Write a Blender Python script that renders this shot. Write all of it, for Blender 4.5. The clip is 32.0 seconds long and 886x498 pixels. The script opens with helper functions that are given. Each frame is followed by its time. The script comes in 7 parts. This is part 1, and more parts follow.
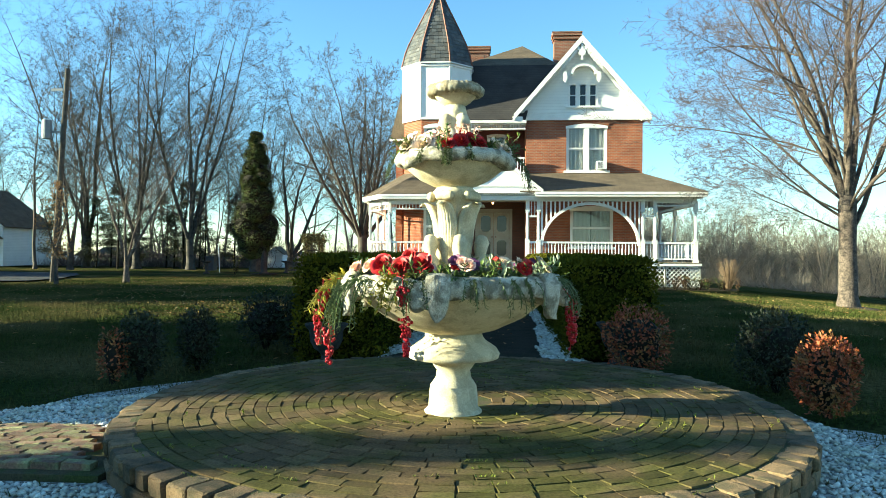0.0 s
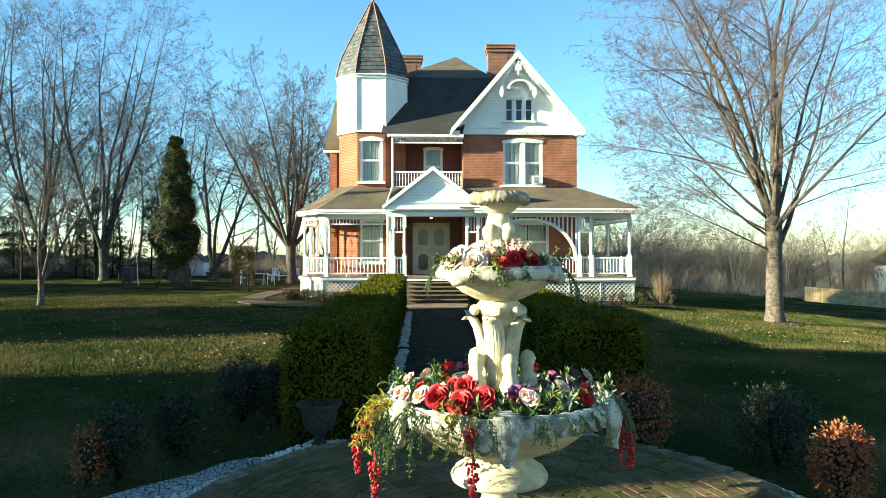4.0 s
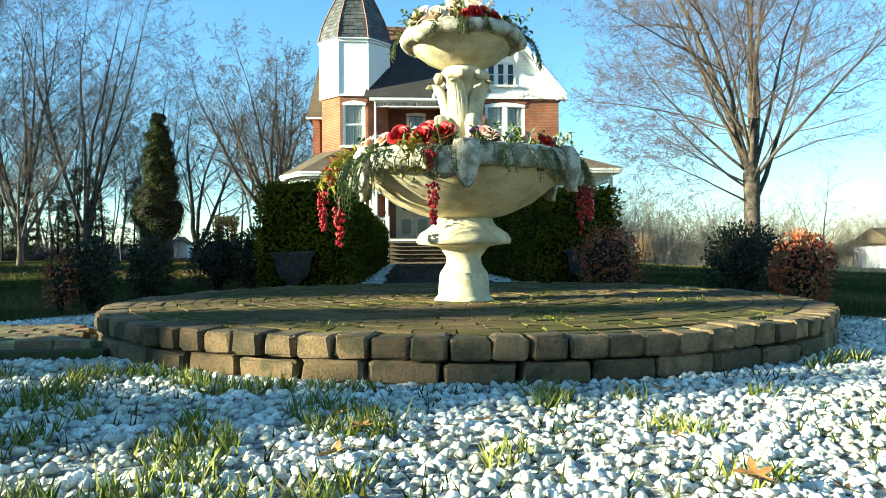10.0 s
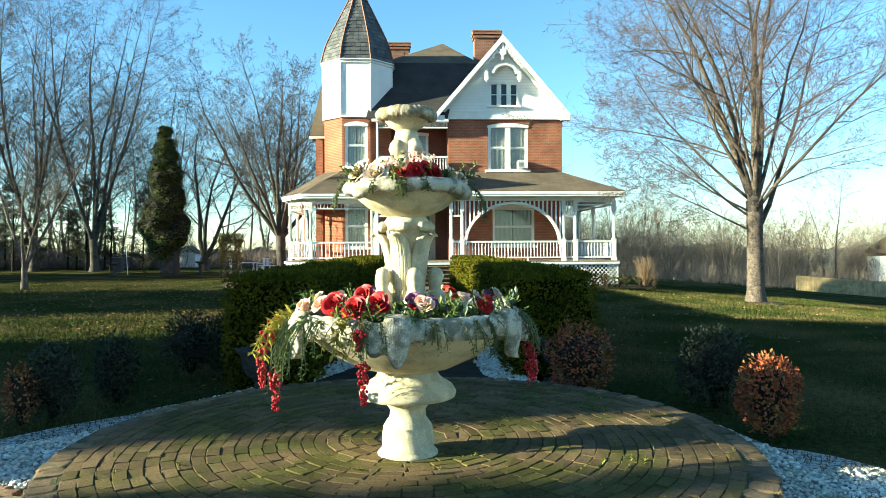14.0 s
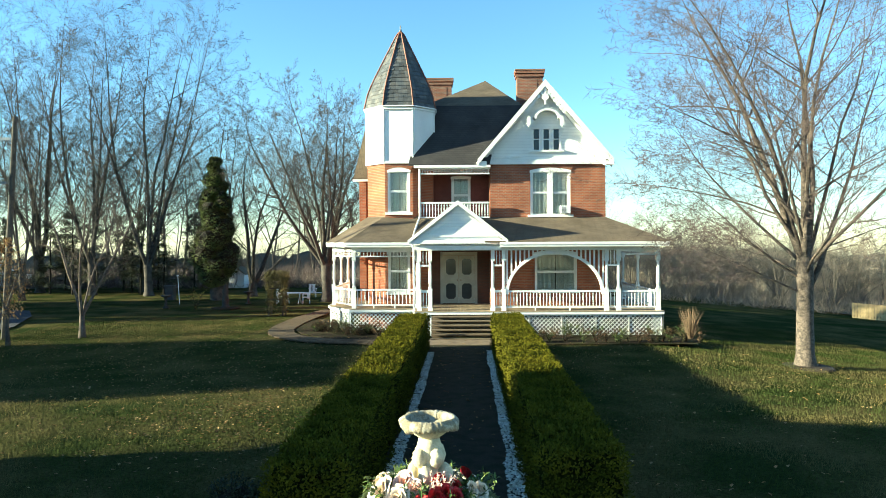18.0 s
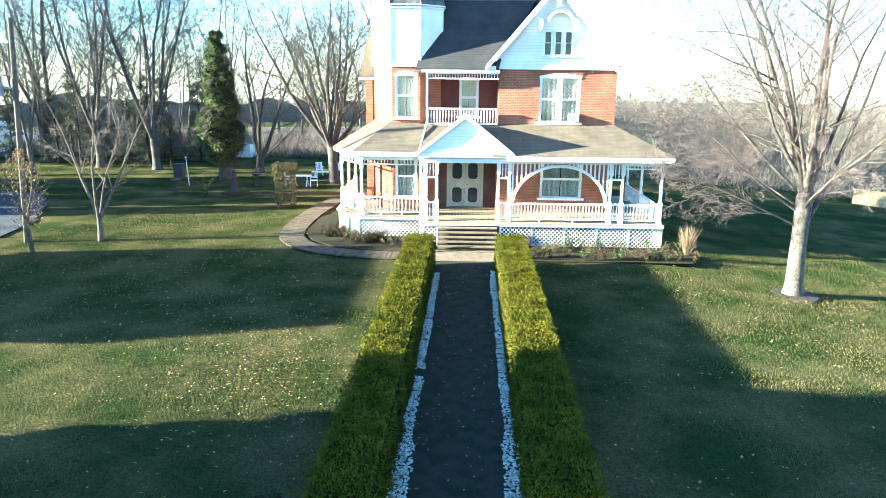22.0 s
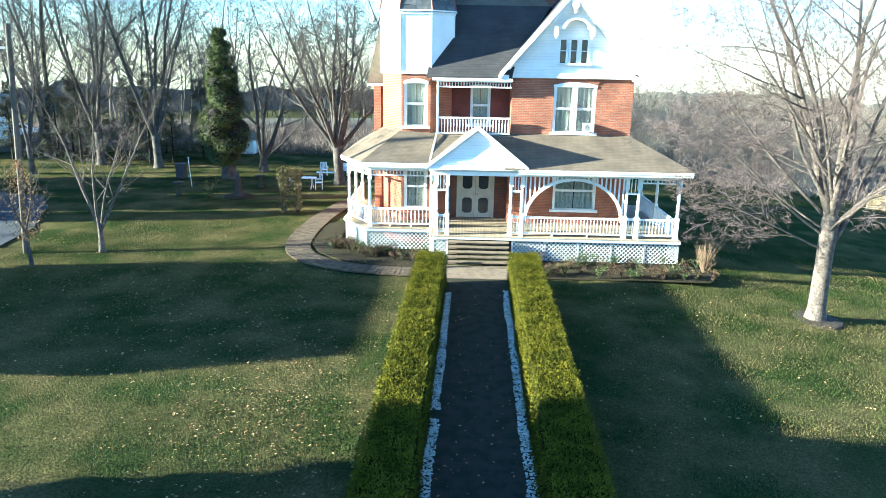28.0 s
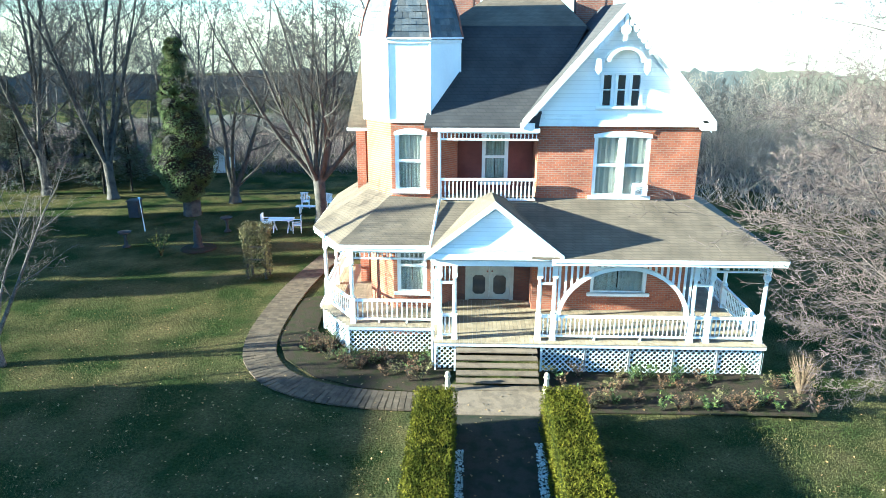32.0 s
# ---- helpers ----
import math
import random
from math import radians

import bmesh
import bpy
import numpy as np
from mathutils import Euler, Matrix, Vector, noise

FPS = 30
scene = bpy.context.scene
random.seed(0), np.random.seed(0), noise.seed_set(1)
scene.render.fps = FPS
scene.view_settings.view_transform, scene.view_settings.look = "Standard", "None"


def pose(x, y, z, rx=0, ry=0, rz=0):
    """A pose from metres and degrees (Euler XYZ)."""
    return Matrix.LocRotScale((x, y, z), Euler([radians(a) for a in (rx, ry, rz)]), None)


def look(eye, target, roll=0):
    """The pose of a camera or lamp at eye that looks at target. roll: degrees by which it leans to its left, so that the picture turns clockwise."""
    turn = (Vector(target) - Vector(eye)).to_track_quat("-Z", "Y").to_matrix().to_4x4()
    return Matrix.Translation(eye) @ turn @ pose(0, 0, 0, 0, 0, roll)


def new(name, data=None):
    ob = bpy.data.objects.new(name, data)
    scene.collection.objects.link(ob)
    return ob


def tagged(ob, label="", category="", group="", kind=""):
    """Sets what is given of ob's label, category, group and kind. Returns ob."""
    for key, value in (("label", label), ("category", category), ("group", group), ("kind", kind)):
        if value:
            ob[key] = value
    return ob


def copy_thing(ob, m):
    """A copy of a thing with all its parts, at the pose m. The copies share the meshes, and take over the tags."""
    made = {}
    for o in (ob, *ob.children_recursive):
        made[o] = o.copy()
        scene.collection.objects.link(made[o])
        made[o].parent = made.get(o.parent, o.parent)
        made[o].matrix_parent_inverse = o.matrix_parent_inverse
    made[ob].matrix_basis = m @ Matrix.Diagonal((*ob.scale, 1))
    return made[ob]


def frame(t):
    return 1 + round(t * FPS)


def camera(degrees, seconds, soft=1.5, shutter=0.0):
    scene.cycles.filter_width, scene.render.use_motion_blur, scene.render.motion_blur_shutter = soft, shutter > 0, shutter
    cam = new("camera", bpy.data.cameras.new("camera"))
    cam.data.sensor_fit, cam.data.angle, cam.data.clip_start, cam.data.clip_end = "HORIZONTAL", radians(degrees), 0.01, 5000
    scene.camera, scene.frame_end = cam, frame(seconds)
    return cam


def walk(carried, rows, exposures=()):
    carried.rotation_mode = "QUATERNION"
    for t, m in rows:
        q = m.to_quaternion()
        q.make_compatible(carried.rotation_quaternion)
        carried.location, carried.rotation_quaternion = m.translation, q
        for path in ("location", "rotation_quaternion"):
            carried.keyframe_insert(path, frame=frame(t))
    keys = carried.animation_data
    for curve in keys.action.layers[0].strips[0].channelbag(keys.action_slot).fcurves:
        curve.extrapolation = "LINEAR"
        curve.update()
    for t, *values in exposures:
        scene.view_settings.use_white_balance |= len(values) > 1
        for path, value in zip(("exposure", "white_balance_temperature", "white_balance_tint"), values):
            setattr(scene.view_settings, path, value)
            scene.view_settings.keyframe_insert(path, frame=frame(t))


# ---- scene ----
cam = camera(64.97, 32.0, soft=0.7)
# seconds, x, y, z, yaw, pitch, roll
ROWS = [
    (0.0, 0.110, -5.049, 1.410, 4.09, 0.36, -0.40),
    (0.5, 0.163, -4.966, 1.677, 4.23, 0.25, -0.79),
    (1.0, 0.117, -4.787, 1.957, 4.31, 0.14, -0.44),
    (1.5, 0.203, -4.875, 2.070, 4.43, 0.14, -0.44),
    (2.0, -0.114, -4.795, 2.231, 3.99, 0.11, -0.48),
    (2.5, -0.429, -4.881, 2.307, 3.48, -0.01, -0.98),
    (3.0, -0.686, -4.834, 2.346, 0.95, -0.01, -0.82),
    (3.5, -0.794, -4.737, 2.361, -2.52, -0.03, 0.16),
    (5.5, -1.107, -4.819, 2.010, -2.93, 0.02, 0.00),
    (6.0, -1.120, -4.803, 1.829, -3.14, -0.03, -0.24),
    (6.5, -1.084, -4.783, 1.554, -3.26, 0.10, -0.08),
    (7.0, -0.991, -4.830, 1.281, -3.29, 0.14, 0.02),
    (7.5, -0.850, -5.022, 1.034, -3.51, 0.16, 0.13),
    (8.0, -0.706, -5.146, 0.800, -3.50, 0.15, 0.18),
    (8.5, -0.667, -5.087, 0.655, -3.13, 0.03, 0.21),
    (9.0, -0.715, -4.965, 0.562, -3.50, 0.07, 0.23),
    (9.5, -0.756, -4.906, 0.504, -4.14, 0.11, 0.30),
    (10.0, -0.721, -4.852, 0.527, -3.80, 0.12, 0.42),
    (10.5, -0.645, -4.800, 0.640, -2.29, 0.01, 0.06),
    (11.0, -0.566, -4.788, 0.774, -1.85, 0.02, 0.05),
    (11.5, -0.444, -4.738, 0.873, -2.80, 0.09, -0.01),
    (12.0, -0.378, -4.749, 0.921, -3.38, 0.04, -0.05),
    (12.5, -0.354, -4.768, 1.003, -2.84, -0.04, -0.16),
    (13.0, -0.325, -4.803, 1.204, -2.27, -0.14, -0.22),
    (13.5, -0.270, -4.809, 1.488, -2.44, -0.21, 0.06),
    (15.5, 0.061, -4.589, 2.501, -3.02, -0.03, 0.33),
    (16.0, -0.024, -4.746, 2.996, -2.27, -0.44, 0.20),
    (16.5, -0.081, -4.931, 3.419, 0.54, -0.85, 0.23),
    (17.0, -0.082, -4.987, 3.663, 1.13, -0.89, 0.17),
    (17.5, -0.006, -4.936, 3.841, 1.27, -0.70, 0.20),
    (18.0, 0.018, -4.885, 4.135, 1.07, -0.65, 0.28),
    (18.5, 0.080, -4.910, 4.454, 1.03, -0.76, 0.20),
    (19.0, 0.099, -4.967, 4.784, 0.96, -6.83, -0.12),
    (19.5, 0.079, -5.015, 5.151, 1.17, -7.43, -0.30),
    (20.0, 0.062, -5.093, 5.596, 1.20, -13.81, -0.52),
    (20.5, 0.041, -5.133, 5.872, 1.30, -13.87, -0.54),
    (21.0, 0.026, -5.011, 6.323, 1.39, -13.93, -0.56),
    (21.5, -0.008, -4.902, 6.906, 0.92, -14.09, -0.73),
    (22.0, -0.061, -5.160, 7.539, 1.55, -14.17, -0.56),
    (22.5, -0.078, -5.750, 8.144, 2.30, -14.17, -0.70),
    (23.0, -0.089, -6.518, 8.608, 2.59, -14.05, -0.57),
    (23.5, -0.056, -7.398, 8.780, 2.74, -13.73, -0.66),
    (24.0, -0.006, -8.400, 8.562, 2.59, -12.93, -0.66),
    (24.5, 0.013, -9.200, 8.123, 3.98, -13.01, -1.34),
    (25.0, -0.099, -8.962, 7.987, 1.58, -13.84, -0.90),
    (25.5, 0.074, -8.408, 7.802, 0.86, -13.86, -0.73),
    (27.5, -0.386, -5.018, 8.407, 1.31, -15.21, -0.94),
    (28.0, -0.521, -4.047, 8.559, 1.72, -15.38, -0.96),
    (28.5, -0.559, -2.941, 8.593, 1.41, -15.65, -0.88),
    (29.0, -0.567, -1.651, 8.589, 1.04, -15.85, -0.76),
    (29.5, -0.737, -0.187, 8.521, 0.95, -16.10, -0.79),
    (30.0, -0.893, 1.494, 8.600, 0.86, -16.72, -0.81),
    (30.5, -1.020, 2.591, 8.953, 0.70, -16.25, -0.78),
    (31.0, -1.263, 3.129, 9.471, 1.39, -16.54, -0.79),
    (31.5, -1.294, 3.759, 10.218, 1.57, -17.17, -0.48),
    (32.0, -0.957, 4.554, 10.946, 1.53, -17.80, -0.15),
]
walk(cam, [(t, pose(x, y, z, 90 + pitch, roll, yaw)) for t, x, y, z, yaw, pitch, roll in ROWS], [(0.0, 1.68, 6200, -11), (18.5, 1.68, 6150, -11), (19.0, 1.52, 6100, -11), (19.5, 1.78, 6000, -10), (20.0, 3.05, 5750, -6), (20.5, 3.25, 5500, -6), (21.0, 3.28, 5400, -6), (22.0, 3.1, 5250, -6), (23.0, 2.84, 5150, -6), (25.0, 2.92, 5050, -6), (27.5, 2.68, 5050, -6), (32.0, 2.56, 4850, -8)])

# ---- light ----
SUN_EL, SUN_AZ = 14.5, 10.0   # the light travels towards +x, turned SUN_AZ degrees to +y
light_way = Vector((math.cos(radians(SUN_AZ)) * math.cos(radians(SUN_EL)), math.sin(radians(SUN_AZ)) * math.cos(radians(SUN_EL)), -math.sin(radians(SUN_EL))))
world = bpy.data.worlds.new("sky")
scene.world = world
world.use_nodes = True
wn = world.node_tree
sky = wn.nodes.new("ShaderNodeTexSky")
sky.sky_type = "NISHITA"
sky.sun_disc = False
sky.sun_elevation = radians(SUN_EL)
sky.sun_rotation = math.atan2(-light_way.x, -light_way.y)
sky.air_density, sky.dust_density, sky.ozone_density = 1.0, 0.0, 4.0
wn.links.new(sky.outputs[0], wn.nodes["Background"].inputs[0])
wn.nodes["Background"].inputs[1].default_value = 0.11
sun = new("sun", bpy.data.lights.new("sun", "SUN"))
sun.data.energy, sun.data.angle, sun.data.color = 8.2, radians(0.6), (1.0, 0.87, 0.64)
sun.matrix_world = look((-40, -10, 30), Vector((-40, -10, 30)) + light_way)


# ---- materials ----
def material(name, colour, rough=0.8, vary=0.25, scale=6.0, fine=60.0, bump=0.3, metal=0.0, other=None, mix_at=(0.45, 0.6), spec=0.3, island=0.0, per_object=0.0, depth=0.01):
    m = bpy.data.materials.new(name)
    m.use_nodes = True
    n, k = m.node_tree.nodes, m.node_tree.links
    b = n["Principled BSDF"]
    b.inputs["Roughness"].default_value, b.inputs["Metallic"].default_value, b.inputs["Specular IOR Level"].default_value = rough, metal, spec
    geo = n.new("ShaderNodeNewGeometry")
    big, small = n.new("ShaderNodeTexNoise"), n.new("ShaderNodeTexNoise")
    for t, s in ((big, scale), (small, fine)):
        t.inputs["Scale"].default_value, t.inputs["Detail"].default_value = s, 5
        k.new(geo.outputs["Position"], t.inputs["Vector"])
    base = n.new("ShaderNodeMix")
    base.data_type = "RGBA"
    base.inputs["A"].default_value = (*colour, 1)
    base.inputs["B"].default_value = (*(other or [c * (1 - vary) for c in colour]), 1)
    ramp = n.new("ShaderNodeMapRange")
    ramp.inputs["From Min"].default_value, ramp.inputs["From Max"].default_value = mix_at
    k.new(big.outputs["Fac"], ramp.inputs["Value"])
    k.new(ramp.outputs[0], base.inputs["Factor"])
    value = n.new("ShaderNodeMapRange")
    value.inputs["From Min"].default_value, value.inputs["From Max"].default_value = 0.3, 0.7
    value.inputs["To Min"].default_value, value.inputs["To Max"].default_value = 1 - vary, 1 + vary * 0.6
    k.new(small.outputs["Fac"], value.inputs["Value"])
    hsv = n.new("ShaderNodeHueSaturation")
    k.new(base.outputs["Result"], hsv.inputs["Color"])
    last = value.outputs[0]
    for amount, node, sock in ((island, geo, "Random Per Island"), (per_object, n.new("ShaderNodeObjectInfo") if per_object else None, "Random")):
        if amount:
            r = n.new("ShaderNodeMapRange")
            r.inputs["To Min"].default_value, r.inputs["To Max"].default_value = 1 - amount, 1 + amount
            k.new(node.outputs[sock], r.inputs["Value"])
            mul = n.new("ShaderNodeMath")
            mul.operation = "MULTIPLY"
            k.new(last, mul.inputs[0])
            k.new(r.outputs[0], mul.inputs[1])
            last = mul.outputs[0]
    k.new(last, hsv.inputs["Value"])
    k.new(hsv.outputs[0], b.inputs["Base Color"])
    if bump:
        bp = n.new("ShaderNodeBump")
        bp.inputs["Strength"].default_value, bp.inputs["Distance"].default_value = bump, depth
        k.new(small.outputs["Fac"], bp.inputs["Height"])
        k.new(bp.outputs[0], b.inputs["Normal"])
    return m


def brickwork(name, a, b_, mortar, width, height, joint, vscale=1.0, offset=0.5, rough=0.9, bump=0.6, stain=(0.75, 1.15)):
    """Courses laid along x + y, rising with z (times vscale on a slope)."""
    m = bpy.data.materials.new(name)
    m.use_nodes = True
    n, k = m.node_tree.nodes, m.node_tree.links
    s = n["Principled BSDF"]
    s.inputs["Roughness"].default_value, s.inputs["Specular IOR Level"].default_value = rough, 0.2
    geo, sep, add, mulz, com = n.new("ShaderNodeNewGeometry"), n.new("ShaderNodeSeparateXYZ"), n.new("ShaderNodeMath"), n.new("ShaderNodeMath"), n.new("ShaderNodeCombineXYZ")
    k.new(geo.outputs["Position"], sep.inputs[0])
    k.new(sep.outputs[0], add.inputs[0])
    k.new(sep.outputs[1], add.inputs[1])
    mulz.operation = "MULTIPLY"
    mulz.inputs[1].default_value = vscale
    k.new(sep.outputs[2], mulz.inputs[0])
    k.new(add.outputs[0], com.inputs[0])
    k.new(mulz.outputs[0], com.inputs[1])
    t = n.new("ShaderNodeTexBrick")
    t.offset = offset
    k.new(com.outputs[0], t.inputs["Vector"])
    for key, v in (("Color1", (*a, 1)), ("Color2", (*b_, 1)), ("Mortar", (*mortar, 1)), ("Scale", 1.0), ("Mortar Size", joint), ("Mortar Smooth", 0.2), ("Bias", 0.0), ("Brick Width", width), ("Row Height", height)):
        t.inputs[key].default_value = v
    noise_ = n.new("ShaderNodeTexNoise")
    noise_.inputs["Scale"].default_value, noise_.inputs["Detail"].default_value = 1.3, 8
    k.new(geo.outputs["Position"], noise_.inputs["Vector"])
    r = n.new("ShaderNodeMapRange")
    r.inputs["From Min"].default_value, r.inputs["From Max"].default_value = 0.3, 0.7
    r.inputs["To Min"].default_value, r.inputs["To Max"].default_value = stain
    k.new(noise_.outputs["Fac"], r.inputs["Value"])
    hsv = n.new("ShaderNodeHueSaturation")
    k.new(t.outputs["Color"], hsv.inputs["Color"])
    k.new(r.outputs[0], hsv.inputs["Value"])
    k.new(hsv.outputs[0], s.inputs["Base Color"])
    bp = n.new("ShaderNodeBump")
    bp.invert = True
    bp.inputs["Strength"].default_value, bp.inputs["Distance"].default_value = bump, 0.01
    k.new(t.outputs["Fac"], bp.inputs["Height"])
    k.new(bp.outputs[0], s.inputs["Normal"])
    return m


white_paint = material("white_paint", (0.78, 0.77, 0.74), 0.55, 0.08, 2.0, 40, 0.15)
white_siding = brickwork("white_siding", (0.8, 0.8, 0.78), (0.76, 0.76, 0.74), (0.6, 0.6, 0.6), 6.0, 0.14, 0.006, bump=0.4, stain=(0.93, 1.03))
white_board = material("white_board", (0.82, 0.82, 0.8), 0.5, 0.06, 0.8, 30, 0.1)
red_brick = brickwork("red_brick", (0.34, 0.105, 0.05), (0.25, 0.075, 0.042), (0.27, 0.17, 0.12), 0.22, 0.075, 0.011)
# darker brick for the entry: the porch shade is put into its colour
shaded_entry_brick = brickwork("shaded_entry_brick", (0.13, 0.06, 0.042), (0.1, 0.048, 0.036), (0.09, 0.06, 0.048), 0.22, 0.075, 0.011)
chimney_brick = brickwork("chimney_brick", (0.26, 0.1, 0.06), (0.2, 0.075, 0.05), (0.2, 0.15, 0.12), 0.22, 0.075, 0.012)
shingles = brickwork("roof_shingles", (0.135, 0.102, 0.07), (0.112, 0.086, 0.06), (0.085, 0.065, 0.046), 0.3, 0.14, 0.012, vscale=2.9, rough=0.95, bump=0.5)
# darker shingle copy: the steep faces' weaker light is put into the colour
shaded_steep_shingles = brickwork("shaded_steep_shingles", (0.05, 0.045, 0.044), (0.042, 0.039, 0.039), (0.034, 0.032, 0.032), 0.3, 0.14, 0.012, vscale=1.3, rough=0.95, bump=0.5)
slate = material("slate", (0.068, 0.073, 0.078), 0.6, 0.3, 2.5, 40, 0.4, other=(0.11, 0.104, 0.098), island=0.35)
rust_metal = material("rust_metal", (0.22, 0.09, 0.06), 0.7, 0.3, 4, 50, 0.3)
porch_wood = material("porch_wood", (0.3, 0.23, 0.15), 0.75, 0.2, 3, 40, 0.2, per_object=0.12)
step_wood = material("step_wood", (0.16, 0.118, 0.08), 0.85, 0.25, 3, 40, 0.3, per_object=0.12)
aged_paint = material("aged_paint", (0.4, 0.375, 0.31), 0.6, 0.12, 2.0, 40, 0.15)
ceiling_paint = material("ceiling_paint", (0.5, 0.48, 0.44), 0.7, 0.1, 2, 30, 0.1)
door_glass = material("door_glass", (0.03, 0.035, 0.04), 0.12, 0.2, 2, 20, 0.0, spec=0.5)
curtain_cloth = material("curtain_cloth", (0.78, 0.78, 0.74), 0.9, 0.15, 9, 60, 0.3)
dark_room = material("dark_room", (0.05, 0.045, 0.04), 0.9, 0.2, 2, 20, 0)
# dark red of the balcony wall, deepened by colour for the recess shade
shaded_balcony_red = material("shaded_dark_red", (0.15, 0.05, 0.04), 0.85, 0.2, 2, 30, 0.2)
stone_trim = material("stone_trim", (0.45, 0.42, 0.36), 0.85, 0.2, 5, 60, 0.4)
cast_stone = material("cast_stone", (0.58, 0.51, 0.35), 0.85, 0.2, 7, 90, 0.5, other=(0.42, 0.36, 0.24), depth=0.006)
aged_rim = material("aged_rim", (0.24, 0.2, 0.13), 0.95, 0.45, 14, 120, 0.8, other=(0.4, 0.36, 0.27), depth=0.008)
mossy_stone = material("mossy_stone", (0.47, 0.44, 0.36), 0.95, 0.4, 14, 120, 0.9, other=(0.22, 0.2, 0.15), depth=0.008)
block_stone = material("block_stone", (0.165, 0.108, 0.056), 0.9, 0.35, 9, 90, 0.8, other=(0.085, 0.066, 0.034), per_object=0.4, depth=0.008)
paver_stone = material("paver_stone", (0.12, 0.082, 0.042), 0.9, 0.35, 2.2, 60, 0.6, other=(0.075, 0.068, 0.02), per_object=0.28, mix_at=(0.42, 0.6), depth=0.006, spec=0.1)
joint_soil = material("joint_soil", (0.07, 0.058, 0.03), 1, 0.4, 6, 80, 0.8, other=(0.055, 0.065, 0.016))
red_paver = material("red_paver", (0.17, 0.1, 0.065), 0.9, 0.35, 9, 70, 0.6, other=(0.2, 0.19, 0.09), per_object=0.4)
white_gravel = material("white_gravel", (0.64, 0.62, 0.55), 0.75, 0.2, 3, 90, 0.3, other=(0.5, 0.48, 0.38), island=0.3)
gravel_bed = material("gravel_bed", (0.42, 0.41, 0.38), 0.95, 0.4, 30, 140, 0.9, other=(0.12, 0.11, 0.08))
lawn = material("lawn", (0.031, 0.041, 0.014), 1.0, 0.45, 0.45, 16, 1.0, other=(0.1, 0.081, 0.034), mix_at=(0.4, 0.66), depth=0.06, spec=0.0)
grass_blades = material("grass_blades", (0.042, 0.056, 0.014), 0.9, 0.3, 0.5, 30, 0, other=(0.118, 0.096, 0.039), island=0.2, spec=0.02)
walk_surface = material("walk_surface", (0.042, 0.038, 0.028), 0.95, 0.3, 2.5, 50, 0.6, spec=0.05, other=(0.028, 0.031, 0.02))
path_paver = material("path_paver", (0.1, 0.074, 0.05), 0.95, 0.25, 4, 50, 0.4, per_object=0.2, spec=0.1)
asphalt = material("asphalt", (0.055, 0.057, 0.062), 0.95, 0.2, 3, 90, 0.4, spec=0.1)
mulch = material("mulch", (0.05, 0.035, 0.025), 1, 0.45, 8, 60, 1.0, depth=0.03)
hedge_leaf = material("hedge_leaf", (0.098, 0.088, 0.008), 0.8, 0.3, 2.5, 40, 0, other=(0.054, 0.056, 0.005), island=0.28, spec=0.04)
# dark olive of the hedges' inside, with the shade between leaves in it
hedge_shade_core = material("hedge_shade_core", (0.03, 0.031, 0.006), 1, 0.5, 4, 26, 1.0, other=(0.014, 0.016, 0.005), depth=0.05, spec=0.0)
box_leaf = material("box_leaf", (0.02, 0.028, 0.01), 0.6, 0.3, 5, 40, 0, other=(0.03, 0.032, 0.014), island=0.45)
cedar_leaf = material("cedar_leaf", (0.085, 0.095, 0.055), 0.7, 0.3, 4, 40, 0, other=(0.11, 0.1, 0.06), island=0.4, spec=0.1)
red_leaf = material("red_leaf", (0.26, 0.06, 0.022), 0.6, 0.35, 6, 40, 0, other=(0.2, 0.1, 0.03), island=0.5)
# near-black for twigs, and for lumps that imitate shade inside foliage
twig_and_shade = material("twig_and_shade", (0.02, 0.017, 0.011), 1, 0.3, 6, 40, 0.4)
ivy_leaf = material("ivy_leaf", (0.075, 0.095, 0.03), 0.6, 0.3, 2, 40, 0, other=(0.095, 0.1, 0.035), island=0.3, spec=0.15)
bark = material("bark", (0.125, 0.097, 0.078), 0.95, 0.5, 5, 18, 1.0, other=(0.07, 0.056, 0.046), depth=0.03)
grey_bark = material("grey_bark", (0.085, 0.072, 0.06), 0.95, 0.4, 3, 40, 1.0, other=(0.05, 0.045, 0.038), depth=0.02)
thicket_bark = material("thicket_bark", (0.27, 0.22, 0.165), 0.95, 0.3, 0.4, 10, 0, island=0.3)
twig_bark = material("twig_bark", (0.105, 0.075, 0.066), 0.9, 0.3, 0.5, 10, 0)
far_bark = material("far_bark", (0.105, 0.088, 0.073), 0.95, 0.3, 0.4, 10, 0, island=0.3)
dead_leaf = material("dead_leaf", (0.24, 0.12, 0.04), 0.7, 0.4, 5, 60, 0, other=(0.32, 0.21, 0.09), island=0.45)
fence_wood = material("fence_wood", (0.5, 0.36, 0.18), 0.8, 0.25, 3, 30, 0.2, per_object=0.12)
pole_wood = material("pole_wood", (0.09, 0.075, 0.06), 0.9, 0.3, 4, 50, 0.4)
grey_metal = material("grey_metal", (0.2, 0.21, 0.22), 0.5, 0.15, 4, 50, 0.1, metal=0.5)
white_plastic = material("white_plastic", (0.75, 0.76, 0.76), 0.4, 0.06, 4, 40, 0)
dark_plastic = material("dark_plastic", (0.03, 0.03, 0.035), 0.5, 0.2, 4, 40, 0)
moss_clump = material("moss_clump", (0.05, 0.06, 0.02), 0.9, 0.4, 20, 60, 0.5)
rose_red = material("rose_red", (0.36, 0.009, 0.013), 0.55, 0.3, 20, 90, 0, island=0.35)
